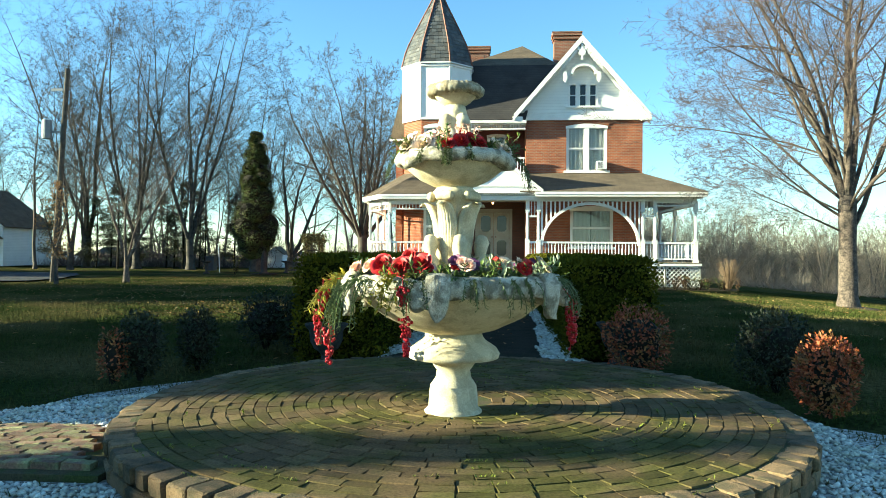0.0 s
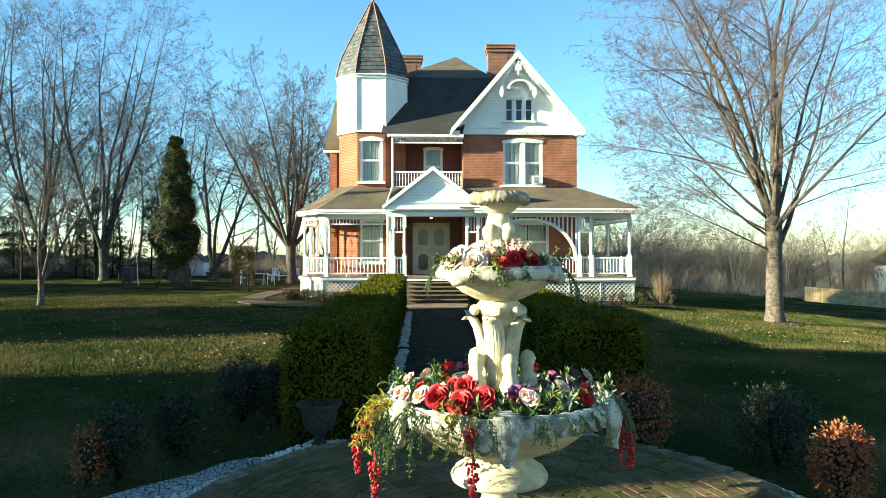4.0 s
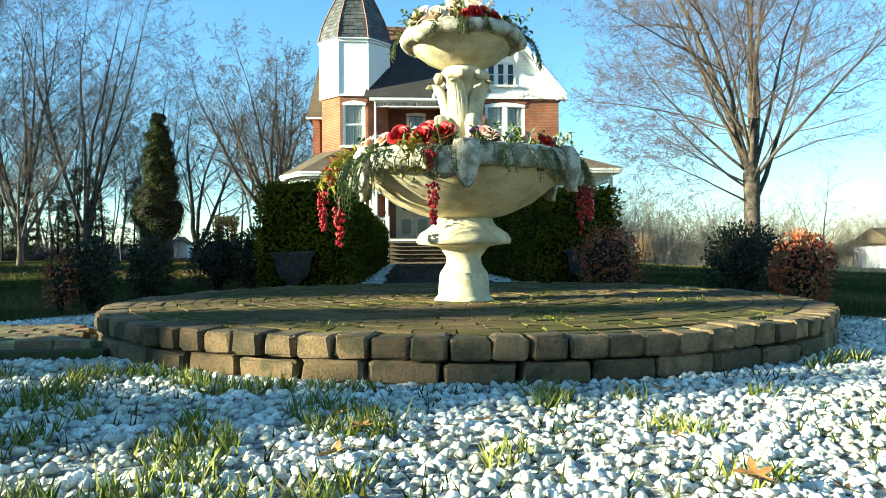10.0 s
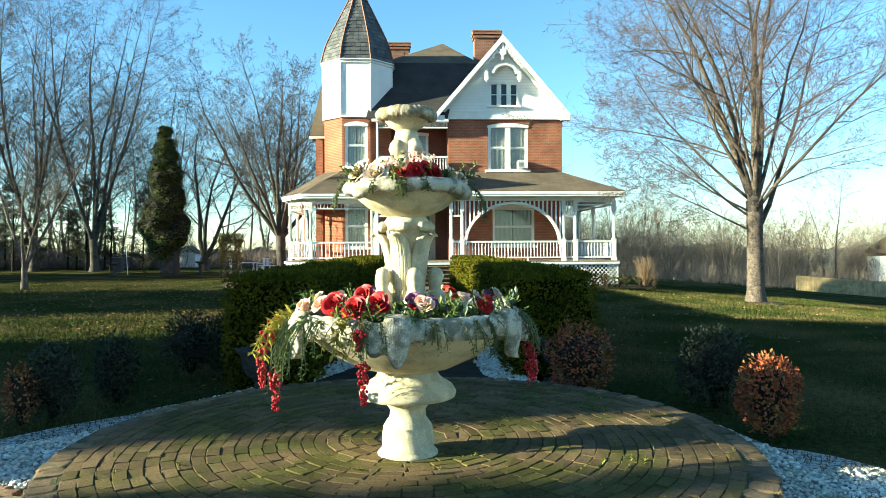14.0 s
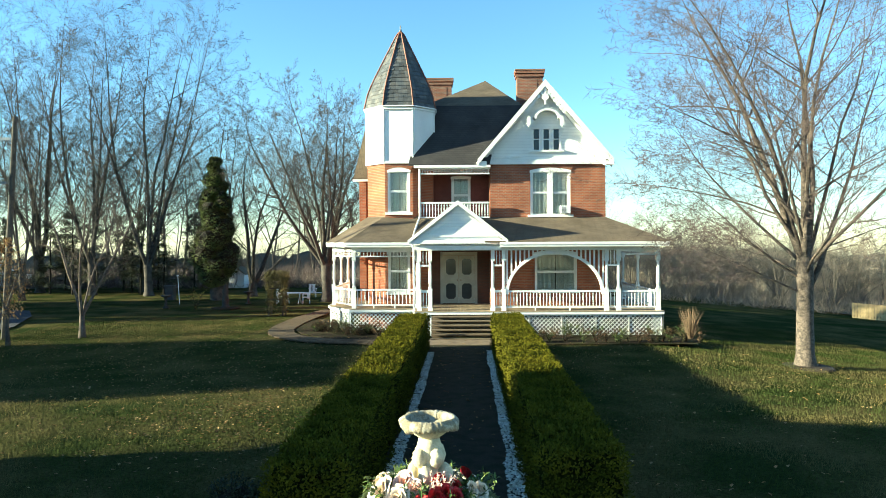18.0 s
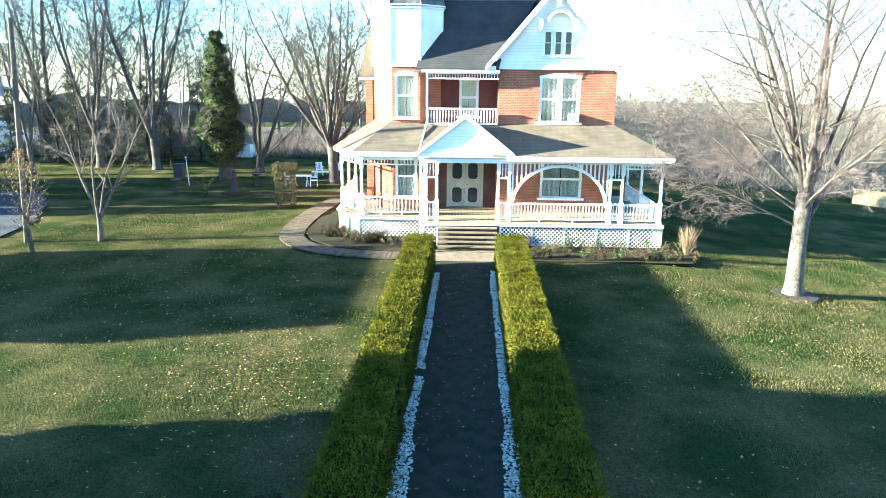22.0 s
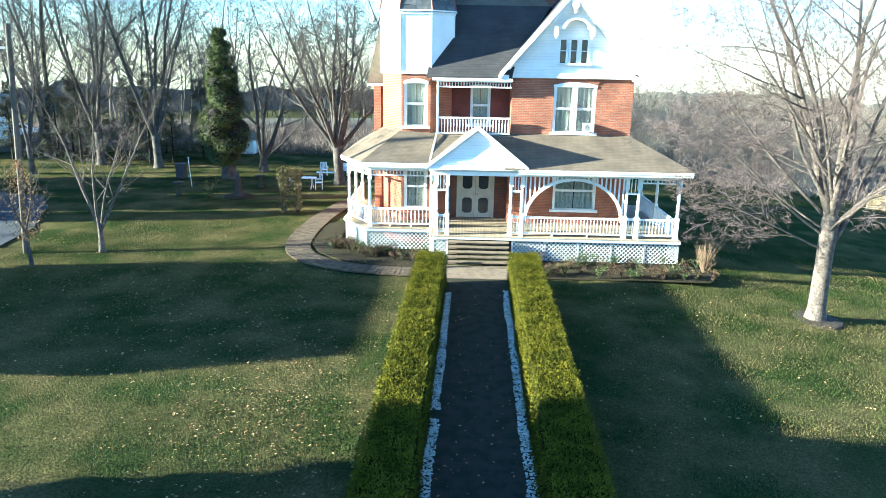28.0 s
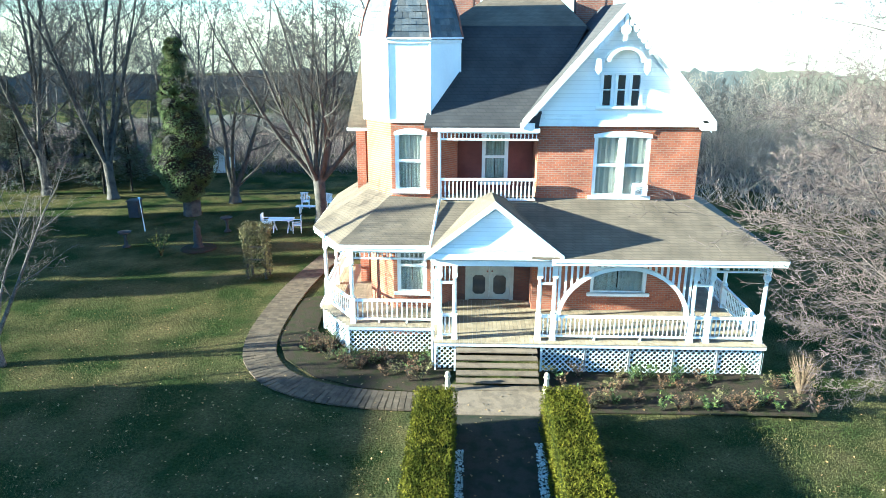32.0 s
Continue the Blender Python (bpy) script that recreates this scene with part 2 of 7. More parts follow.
rose_pink = material("rose_pink", (0.75, 0.42, 0.32), 0.6, 0.2, 20, 90, 0, other=(0.8, 0.6, 0.48), island=0.2)
rose_cream = material("rose_cream", (0.72, 0.57, 0.43), 0.6, 0.15, 20, 90, 0, island=0.15)
berry_red = material("berry_red", (0.4, 0.01, 0.02), 0.35, 0.3, 20, 90, 0, island=0.4)
purple_bloom = material("purple_bloom", (0.16, 0.05, 0.13), 0.6, 0.3, 20, 90, 0, island=0.3)
pale_leaf = material("pale_leaf", (0.22, 0.26, 0.17), 0.6, 0.2, 12, 60, 0, island=0.3)
silk_leaf = material("silk_leaf", (0.06, 0.1, 0.025), 0.5, 0.3, 12, 60, 0, other=(0.14, 0.16, 0.03), island=0.4)
fern_leaf = material("fern_leaf", (0.11, 0.14, 0.05), 0.6, 0.3, 12, 60, 0, island=0.35)
weed_leaf = material("weed_leaf", (0.13, 0.15, 0.025), 0.7, 0.3, 8, 60, 0, other=(0.2, 0.19, 0.05), island=0.35, spec=0.1)
yellow_leaf = material("yellow_leaf", (0.3, 0.26, 0.03), 0.55, 0.3, 12, 60, 0, island=0.3)

ridge = material("hazy_ridge", (0.075, 0.082, 0.08), 1, 0.25, 0.05, 0.3, 0, other=(0.1, 0.095, 0.07))
leaf_litter = material("leaf_litter", (0.08, 0.06, 0.04), 1, 0.4, 0.5, 12, 0.8, other=(0.07, 0.07, 0.035), depth=0.05)
bed_soil = material("bed_soil", (0.045, 0.033, 0.023), 1, 0.45, 3, 30, 1.0, other=(0.035, 0.035, 0.016), depth=0.03, spec=0.05)
vine_leaf = material("vine_leaf", (0.15, 0.125, 0.045), 0.7, 0.35, 6, 40, 0, island=0.4)
bed_leaf = material("bed_leaf", (0.1, 0.06, 0.032), 0.8, 0.35, 6, 40, 0, other=(0.14, 0.07, 0.03), island=0.4)
dry_blade = material("dry_blade", (0.13, 0.085, 0.05), 0.8, 0.3, 6, 40, 0, island=0.4)
dark_urn = material("dark_urn", (0.05, 0.047, 0.041), 0.95, 0.35, 14, 120, 0.6)


def make_glass():
    m = bpy.data.materials.new("window_glass")
    m.use_nodes = True
    n, k = m.node_tree.nodes, m.node_tree.links
    out = n["Material Output"]
    n.remove(n["Principled BSDF"])
    a, g, mix, fr = n.new("ShaderNodeBsdfTransparent"), n.new("ShaderNodeBsdfGlossy"), n.new("ShaderNodeMixShader"), n.new("ShaderNodeFresnel")
    a.inputs[0].default_value = (0.84, 0.85, 0.83, 1)
    g.inputs["Roughness"].default_value = 0.03
    fr.inputs["IOR"].default_value = 1.6
    k.new(fr.outputs[0], mix.inputs[0])
    k.new(a.outputs[0], mix.inputs[1])
    k.new(g.outputs[0], mix.inputs[2])
    k.new(mix.outputs[0], out.inputs[0])
    return m


window_glass = make_glass()
lamp_glow = bpy.data.materials.new("lamp_glow")
lamp_glow.use_nodes = True
lamp_glow.node_tree.nodes["Principled BSDF"].inputs["Emission Color"].default_value = (1.0, 0.6, 0.25, 1)
lamp_glow.node_tree.nodes["Principled BSDF"].inputs["Emission Strength"].default_value = 2.5


# ---- geometry helpers ----
class Geo:
    """Collects vertices and faces for one mesh."""

    def __init__(self):
        self.v, self.f = [], []

    def add(self, verts, faces):
        o = len(self.v)
        self.v += [tuple(p) for p in verts]
        self.f += [tuple(i + o for i in q) for q in faces]
        return self

    def box(self, x0, y0, z0, x1, y1, z1):
        return self.add([(x, y, z) for z in (z0, z1) for y in (y0, y1) for x in (x0, x1)], [(0, 2, 3, 1), (4, 5, 7, 6), (0, 1, 5, 4), (2, 6, 7, 3), (0, 4, 6, 2), (1, 3, 7, 5)])

    def beam(self, a, b, w, h):
        """A bar from a to b, w wide (level) and h high."""
        a, b = Vector(a), Vector(b)
        d = (b - a).normalized()
        s = d.cross(Vector((0, 0, 1)))
        s = Vector((1, 0, 0)) if s.length < 1e-4 else s.normalized()
        u = s.cross(d).normalized()
        c = [p + s * i * w / 2 + u * j * h / 2 for p in (a, b) for i, j in ((-1, -1), (1, -1), (1, 1), (-1, 1))]
        return self.add(c, [(0, 1, 2, 3), (7, 6, 5, 4), (0, 4, 5, 1), (1, 5, 6, 2), (2, 6, 7, 3), (3, 7, 4, 0)])

    def prism(self, poly, way):
        """A flat polygon pushed along way."""
        n, way = len(poly), Vector(way)
        top = [Vector(p) + way for p in poly]
        return self.add(list(poly) + top, [tuple(range(n))[::-1], tuple(range(n, 2 * n))] + [(i, (i + 1) % n, n + (i + 1) % n, n + i) for i in range(n)])

    def tube(self, pts, radii, n=6, caps=True):
        pts = [Vector(p) for p in pts]
        o = len(self.v)
        side = None
        for i, p in enumerate(pts):
            d = (pts[min(i + 1, len(pts) - 1)] - pts[max(i - 1, 0)])
            d = d.normalized() if d.length > 1e-9 else Vector((0, 0, 1))
            if side is None:
                side = d.orthogonal().normalized()
            side = (side - d * side.dot(d))
            side = side.normalized() if side.length > 1e-6 else d.orthogonal().normalized()
            up = d.cross(side)
            for j in range(n):
                a = 2 * math.pi * j / n
                q = p + (side * math.cos(a) + up * math.sin(a)) * radii[i]
                self.v.append((q.x, q.y, q.z))
        for i in range(len(pts) - 1):
            for j in range(n):
                a, b = o + i * n + j, o + i * n + (j + 1) % n
                self.f.append((a, b, b + n, a + n))
        if caps:
            self.f.append(tuple(range(o + n - 1, o - 1, -1)))
            e = o + (len(pts) - 1) * n
            self.f.append(tuple(range(e, e + n)))
        return self

    def lathe(self, prof, n=32, cx=0.0, cy=0.0, shape=None):
        o = len(self.v)
        for i, (r, z) in enumerate(prof):
            for j in range(n):
                a = 2 * math.pi * j / n
                rr, zz = (r, z) if shape is None else shape(r, z, a)
                self.v.append((cx + rr * math.cos(a), cy + rr * math.sin(a), zz))
        for i in range(len(prof) - 1):
            for j in range(n):
                a, b = o + i * n + j, o + i * n + (j + 1) % n
                self.f.append((a, b, b + n, a + n))
        self.f.append(tuple(range(o + n - 1, o - 1, -1)))
        e = o + (len(prof) - 1) * n
        self.f.append(tuple(range(e, e + n)))
        return self

    def blob(self, c, r, rough=0.15, rng=random, squash=1.0, n=6, m=4):
        """An uneven rounded lump."""
        c = Vector(c)
        o = len(self.v)
        self.v.append((c.x, c.y, c.z - r * squash))
        for i in range(1, m):
            t = math.pi * i / m
            for j in range(n):
                a = 2 * math.pi * (j + 0.5 * (i % 2)) / n
                k = r * (1 + rng.uniform(-rough, rough))
                self.v.append((c.x + k * math.sin(t) * math.cos(a), c.y + k * math.sin(t) * math.sin(a), c.z - k * squash * math.cos(t)))
        self.v.append((c.x, c.y, c.z + r * squash))
        for j in range(n):
            self.f.append((o, o + 1 + (j + 1) % n, o + 1 + j))
            e = o + 1 + (m - 2) * n
            self.f.append((e + j, e + (j + 1) % n, o + 1 + (m - 1) * n))
        for i in range(m - 2):
            for j in range(n):
                a, b = o + 1 + i * n + j, o + 1 + i * n + (j + 1) % n
                self.f.append((a, b, b + n, a + n))
        return self

    def leaf(self, p, way, up, length, width):
        """A folded leaf of two faces."""
        p, way, up = Vector(p), Vector(way).normalized(), Vector(up)
        s = way.cross(up)
        s = s.normalized() if s.length > 1e-6 else way.orthogonal().normalized()
        nrm = s.cross(way)
        mid = p + way * length * 0.5
        return self.add([p, mid + s * width / 2 + nrm * width * 0.2, p + way * length, mid - s * width / 2 + nrm * width * 0.2], [(0, 1, 2), (0, 2, 3)])

    def mesh(self, name, mat, smooth=False):
        me = bpy.data.meshes.new(name)
        me.from_pydata(self.v, [], self.f)
        me.materials.append(mat)
        if smooth:
            me.polygons.foreach_set("use_smooth", [True] * len(me.polygons))
        me.update()
        return me


def thing(name, at, label, category, group="", kind=""):
    """A top-level Empty at the base of a thing."""
    ob = new(name)
    ob.location = at
    ob.empty_display_size = 0.2
    return tagged(ob, label, category, group, kind)


def part(name, geo, mat, parent, label="", smooth=False, local=False):
    """One mesh under a thing or a part. Its points are in the world's metres, or the thing's own if local."""
    ob = new(name, geo.mesh(name, mat, smooth) if isinstance(geo, Geo) else geo)
    ob.parent = parent
    if not local:
        top = parent
        while top.parent:
            top = top.parent
        if parent is top:
            ob.matrix_parent_inverse = Matrix.Translation(-top.location)
    if label:
        ob["label"] = label
    return ob


def single(name, geo, mat, label, category, group="", kind="", smooth=False):
    """A thing of one mesh."""
    return tagged(new(name, geo.mesh(name, mat, smooth)), label, category, group, kind)


def placed(name, mesh, m, parent):
    """A piece that shares its mesh with others, at the pose m in the world."""
    ob = new(name, mesh)
    ob.parent = parent
    top = parent
    while top.parent:
        top = top.parent
    if parent is top:
        ob.matrix_parent_inverse = Matrix.Translation(-top.location)
    ob.matrix_basis = m
    return ob


def flat_wall(g, x0, x1, z0, z1, y, thick, holes):
    """A wall that faces -y, with openings (x0, x1, z0, z1) through it."""
    xs = sorted({x0, x1, *[h[0] for h in holes], *[h[1] for h in holes]})
    for a, b in zip(xs, xs[1:]):
        m = (a + b) / 2
        cuts = sorted((h[2], h[3]) for h in holes if h[0] < m < h[1])
        z = z0
        for c, d in cuts:
            if c > z:
                g.box(a, y, z, b, y + thick, c)
            z = d
        if z < z1:
            g.box(a, y, z, b, y + thick, z1)
    return g

# ---- ground ----
def fall(x, y):
    """The lawn dips round the fountain and falls away gently to the right of the house; past the yard the land drops into a valley."""
    near = min(1.0, max(0.0, (5.0 - y) / 2.5))
    past = max(0.0, math.hypot(x, y - 20) - 66)
    return -0.085 * near * near * (3 - 2 * near) - 0.08 * min(30.0, max(0.0, x - 7.5)) * min(1.0, max(0.0, (y - 4.0) / 14.0)) - 0.05 * past * min(1.0, past / 30)


g = Geo()
NX = 110
for i in range(NX + 1):
    for j in range(NX + 1):
        u, w = i / NX * 2 - 1, j / NX * 2 - 1
        x, y = 600 * math.copysign(abs(u) ** 3, u), 20 + 600 * math.copysign(abs(w) ** 3, w)
        g.v.append((x, y, 0.03 * noise.noise((x * 0.1, y * 0.1, 0)) - 0.04 + fall(x, y)))
for i in range(NX):
    for j in range(NX):
        a = i * (NX + 1) + j
        g.f.append((a, a + NX + 1, a + NX + 2, a + 1))
single("ground", g, lawn, "winter lawn, green and straw-brown with fallen leaves", "lawn", kind="structure", smooth=True)

g = Geo().prism([(-1.6, 3.0, -0.03), (1.35, 3.0, -0.03), (1.6, 22.6, -0.03), (-1.3, 22.6, -0.03)], (0, 0, 0.042))
single("walkway", g, walk_surface, "dark worn walkway leading to the porch steps", "walkway", kind="structure")
g = Geo().box(-1.5, 22.6, -0.03, 1.75, 24.4, 0.035)
single("step_landing", g, step_wood, "brownish stone landing before the porch steps", "landing", kind="structure")
g = Geo().prism([(-70, 20.5, 0.012), (-24, 24.0, 0.012), (-21.3, 25.6, 0.012), (-21.8, 29, 0.012), (-24, 34, 0.012), (-26, 37, 0.012), (-70, 48, 0.012)], (0, 0, 0.012))
single("road", g, asphalt, "grey asphalt drive bordering the lawn", "road", kind="structure")
g = Geo()
for i in range(41):
    a = math.radians(8 + 164 * i / 40)
    r = 42 + 3 * noise.noise((i * 0.4, 1, 0)) + (8 if i > 18 else 0)
    for k in range(9):
        q = r + (84 - r) * k / 8
        x, y = q * 1.1 * math.cos(a), 20 + q * math.sin(a)
        g.v.append((x, y, 0.05 + fall(x, y)))
for i in range(40):
    for k in range(8):
        g.f.append((9 * i + k, 9 * i + k + 1, 9 * i + 10 + k, 9 * i + 9 + k))
single("woodland_floor", g, leaf_litter, "brown leaf litter under the woods", "ground", kind="structure")

# ---- house ----
DECK, EAVE, FRONT, LEFT_FRONT = 1.08, 4.0, 25.6, 26.8
WING, DOORY, TX, TY, TA = 28.2, 29.05, -2.69, 29.8, 1.6
house = thing("house", (1.5, 30.0, 0.0), "red brick Victorian house with white trim, turret and wraparound porch", "house")


def octagon(cx, cy, ap, z):
    r = ap / math.cos(math.pi / 8)
    return [Vector((cx + r * math.cos(math.pi / 8 + k * math.pi / 4), cy + r * math.sin(math.pi / 8 + k * math.pi / 4), z)) for k in range(8)]


def arc_strip(g, cx, cz, y0, y1, w0, h0, w1, h1, n=28):
    """A half-round band of one piece, from y0 to y1, between two half-ellipses."""
    o = len(g.v)
    for i in range(n + 1):
        u = math.pi * i / n
        for w, h, y in ((w0, h0, y0), (w1, h1, y0), (w1, h1, y1), (w0, h0, y1)):
            g.v.append((cx - w * math.cos(u), y, cz + h * math.sin(u)))
    for i in range(n):
        for k in range(4):
            a, b = o + 4 * i + k, o + 4 * i + (k + 1) % 4
            g.f.append((a, b, b + 4, a + 4))
    g.f += [(o, o + 1, o + 2, o + 3), (o + 4 * n + 3, o + 4 * n + 2, o + 4 * n + 1, o + 4 * n)]
    return g


def window(x0, x1, z0, z1, y, lights=1, parent=None, arch=0.12, curtain=True):
    """A sash window with painted frame, sill and panes, in a wall that faces -y."""
    hd = Geo()
    n = 8
    low, top = [], []
    for i in range(n + 1):
        u = i / n
        x = x0 - 0.03 + (x1 - x0 + 0.06) * u
        low.append((x, y - 0.03, z1 - 0.1 + arch * 0.35 * 4 * u * (1 - u)))
        top.append((x, y - 0.03, z1 + arch * 4 * u * (1 - u) + 0.02))
    hd.prism(low + top[::-1], (0, 0.17, 0))
    w = part("window", hd, white_paint, parent or house)
    part("jamb", Geo().box(x0 - 0.02, y + 0.02, z0, x0 + 0.09, y + 0.16, z1 - 0.09), white_paint, w)
    part("jamb", Geo().box(x1 - 0.09, y + 0.02, z0, x1 + 0.02, y + 0.16, z1 - 0.09), white_paint, w)
    part("sill", Geo().box(x0 - 0.12, y - 0.1, z0 - 0.1, x1 + 0.12, y + 0.12, z0 + 0.01), white_paint, w)
    step = (x1 - x0) / lights
    for i in range(lights):
        a, b = x0 + i * step + 0.08, x0 + (i + 1) * step - 0.08
        if i:
            part("mullion", Geo().box(a - 0.18, y - 0.01, z0, a + 0.03, y + 0.14, z1 - 0.02), white_paint, w)
        mid = (z0 + z1) / 2
        for k, (c, d) in enumerate(((z0, mid), (mid, z1 - 0.04))):
            yy = y + (0.07 if k == 0 else 0.04)
            s = Geo().box(a, yy, c, a + 0.05, yy + 0.04, d).box(b - 0.05, yy, c, b, yy + 0.04, d).box(a + 0.05, yy, c, b - 0.05, yy + 0.04, c + 0.06).box(a + 0.05, yy, d - 0.05, b - 0.05, yy + 0.04, d)
            part("sash", s, white_paint, w)
            p = part("pane", Geo().box(a + 0.05, yy + 0.015, c + 0.06, b - 0.05, yy + 0.021, d - 0.05), window_glass, w)
            p.visible_shadow = False
    if curtain:
        for s0, s1 in ((x0 + 0.04, x0 + 0.49 * (x1 - x0)), (x1 - 0.49 * (x1 - x0), x1 - 0.04)):
            c = Geo()
            m = 14
            for i in range(m + 1):
                x = s0 + (s1 - s0) * i / m
                for z in (z0 + 0.03, z1 - 0.02):
                    c.v.append((x, y + 0.2 + 0.025 * math.sin(i * 1.9), z))
            for i in range(m):
                q = 2 * i
                c.f.append((q, q + 2, q + 3, q + 1))
            part("curtain", c, curtain_cloth, w, "pale net curtain")
    return w


# brick walls
WIN_UP, WIN_LOW = (3.55, 5.45, 5.35, 7.45), (3.75, 5.75, 1.75, 3.55)
g = flat_wall(Geo(), 1.65, 7.1, 0, 7.8, WING, 0.3, [WIN_UP, WIN_LOW])
g.box(6.8, WING + 0.3, 0, 7.1, 41, 7.8).box(1.65, WING + 0.3, 0, 1.9, 30, 7.8)
g.box(-4.6, 41, 0, 7.1, 41.3, 7.8).box(-4.6, 31.2, 0, -4.3, 41, 7.8)
part("brick_wall", g, red_brick, house, "red brick wing wall")
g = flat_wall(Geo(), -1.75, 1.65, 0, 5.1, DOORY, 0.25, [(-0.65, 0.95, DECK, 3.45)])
part("entry_wall", g, shaded_entry_brick, house, "brick entry wall, dark brown with the porch shade in its colour")
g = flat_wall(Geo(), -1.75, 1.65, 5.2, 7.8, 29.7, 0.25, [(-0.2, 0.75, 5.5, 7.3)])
part("balcony_wall", g, shaded_balcony_red, house, "dark red balcony wall, its shade put into the colour")
# tower: the front face has windows, the others are plain
oct0 = octagon(TX, TY, TA, 0)
s_half = TA * math.tan(math.pi / 8)
TW_UP, TW_LOW = (-3.22, -2.16, 5.5, 7.5), (-3.22, -2.16, 1.7, 3.7)
g = flat_wall(Geo(), TX - s_half, TX + s_half, 0, 7.85, TY - TA, 0.25, [TW_UP, TW_LOW])
for a, b in zip(oct0, oct0[1:] + oct0[:1]):
    mid = (a + b) / 2
    if mid.y > TY - TA + 0.1:
        inn = (Vector((TX, TY, 0)) - mid).normalized() * 0.25
        part("tower_wall", Geo().prism([a, b, b + inn, a + inn], (0, 0, 7.85)), red_brick, house, "orange-red brick turret base")
part("tower_front", g, red_brick, house, "orange-red brick turret base")
# unseen floors and back sheets, coloured dark for the rooms' gloom
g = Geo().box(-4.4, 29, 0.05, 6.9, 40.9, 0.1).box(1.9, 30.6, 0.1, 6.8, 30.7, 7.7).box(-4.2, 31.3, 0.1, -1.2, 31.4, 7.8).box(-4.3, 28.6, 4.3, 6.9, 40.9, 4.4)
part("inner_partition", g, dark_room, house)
window(*WIN_UP, WING, 2)
window(*WIN_LOW, WING, 1)
window(*TW_UP, TY - TA, 1)
window(*TW_LOW, TY - TA, 1)
window(-0.2, 0.75, 5.5, 7.3, 29.7, 1, arch=0.05)
# arched brick heads over the big windows
for x0, x1, z in ((3.5, 5.5, 7.5), (-3.27, -2.11, 7.52)):
    g = Geo()
    yy = (WING if x0 > 0 else TY - TA) - 0.035
    n = 12
    lo = [(x0 + (x1 - x0) * i / n, yy, z + 0.0 + 0.5 * (i / n) * (1 - i / n)) for i in range(n + 1)]
    hi = [(x0 - 0.1 + (x1 - x0 + 0.2) * i / n, yy, z + 0.16 + 0.55 * (i / n) * (1 - i / n)) for i in range(n + 1)]
    part("brick_arch", g.prism(lo + hi[::-1], (0, 0.06, 0)), red_brick, house)
# window air conditioner
ac = part("air_conditioner", Geo().box(4.95, WING - 0.28, 5.42, 5.4, WING + 0.1, 5.78), white_plastic, house, "white window air conditioner")
g = Geo()
for i in range(7):
    g.box(4.98, WING - 0.29, 5.46 + 0.04 * i, 5.2, WING - 0.275, 5.475 + 0.04 * i)
part("grille", g, dark_plastic, ac)

# double entrance doors with octagonal lights
door = part("entrance_door", Geo().box(-0.75, DOORY - 0.03, DECK, -0.62, DOORY + 0.1, 3.55).box(0.92, DOORY - 0.03, DECK, 1.05, DOORY + 0.1, 3.55).box(-0.75, DOORY - 0.03, 3.43, 1.05, DOORY + 0.1, 3.6), aged_paint, house, "off-white double entrance doors with octagonal lights")
for k in range(2):
    x0 = -0.62 + 0.775 * k
    x1 = x0 + 0.76
    part("door_leaf", Geo().box(x0, DOORY + 0.03, DECK + 0.02, x1, DOORY + 0.075, 3.42), aged_paint, door)
    for z0, z1 in ((DECK + 0.22, DECK + 1.0), (DECK + 1.4, DECK + 2.2)):
        c, cz, hw, hh, q = (x0 + x1) / 2, (z0 + z1) / 2, 0.25, (z1 - z0) / 2, 0.11
        ring = [(-hw, -hh + q), (-hw + q, -hh), (hw - q, -hh), (hw, -hh + q), (hw, hh - q), (hw - q, hh), (-hw + q, hh), (-hw, hh - q)]
        part("door_light", Geo().prism([(c + a, DOORY + 0.024, cz + b) for a, b in ring], (0, 0.03, 0)), door_glass, door, "dark octagonal glass light")
        r = Geo()
        for (a, b), (a2, b2) in zip(ring, ring[1:] + ring[:1]):
            r.beam((c + a, DOORY + 0.02, cz + b), (c + a2, DOORY + 0.02, cz + b2), 0.03, 0.03)
        part("moulding", r, aged_paint, door)
        for a in (-1, 1):
            for b in (-1, 1):
                part("corner_block", Geo().box(c + a * 0.27 - 0.03, DOORY + 0.015, cz + b * (hh - 0.02) - 0.03, c + a * 0.27 + 0.03, DOORY + 0.03, cz + b * (hh - 0.02) + 0.03), aged_paint, door)
part("door_knob", Geo().blob((0.07, DOORY - 0.02, DECK + 1.15), 0.035), rust_metal, door)
part("door_knob", Geo().blob((0.25, DOORY - 0.02, DECK + 1.15), 0.035), rust_metal, door)
lamp = part("porch_lamp", Geo().lathe([(0.02, 3.9), (0.06, 3.88), (0.06, 3.84), (0.02, 3.82)], 10, 0.1, 27.3), rust_metal, house, "small hanging brass porch lamp, lit")
part("bulb", Geo().blob((0.1, 27.3, 3.76), 0.06), lamp_glow, lamp)

# ---- tower top ----
g = Geo()
oc = octagon(TX, TY, TA + 0.06, 7.85)
for a, b in zip(oc, oc[1:] + oc[:1]):
    inn = (Vector((TX, TY, 7.85)) - (a + b) / 2).normalized() * 0.15
    part("tower_boarding", Geo().prism([a, b, b + inn, a + inn], (0, 0, 2.65)), white_board, house, "white boarded upper turret")
g = Geo()
for k in range(8):
    a = math.pi / 8 + k * math.pi / 4
    r = (TA + 0.075) / math.cos(math.pi / 8)
    g.tube([(TX + r * math.cos(a), TY + r * math.sin(a), z) for z in (7.86, 10.5)], (0.03, 0.03), 5)
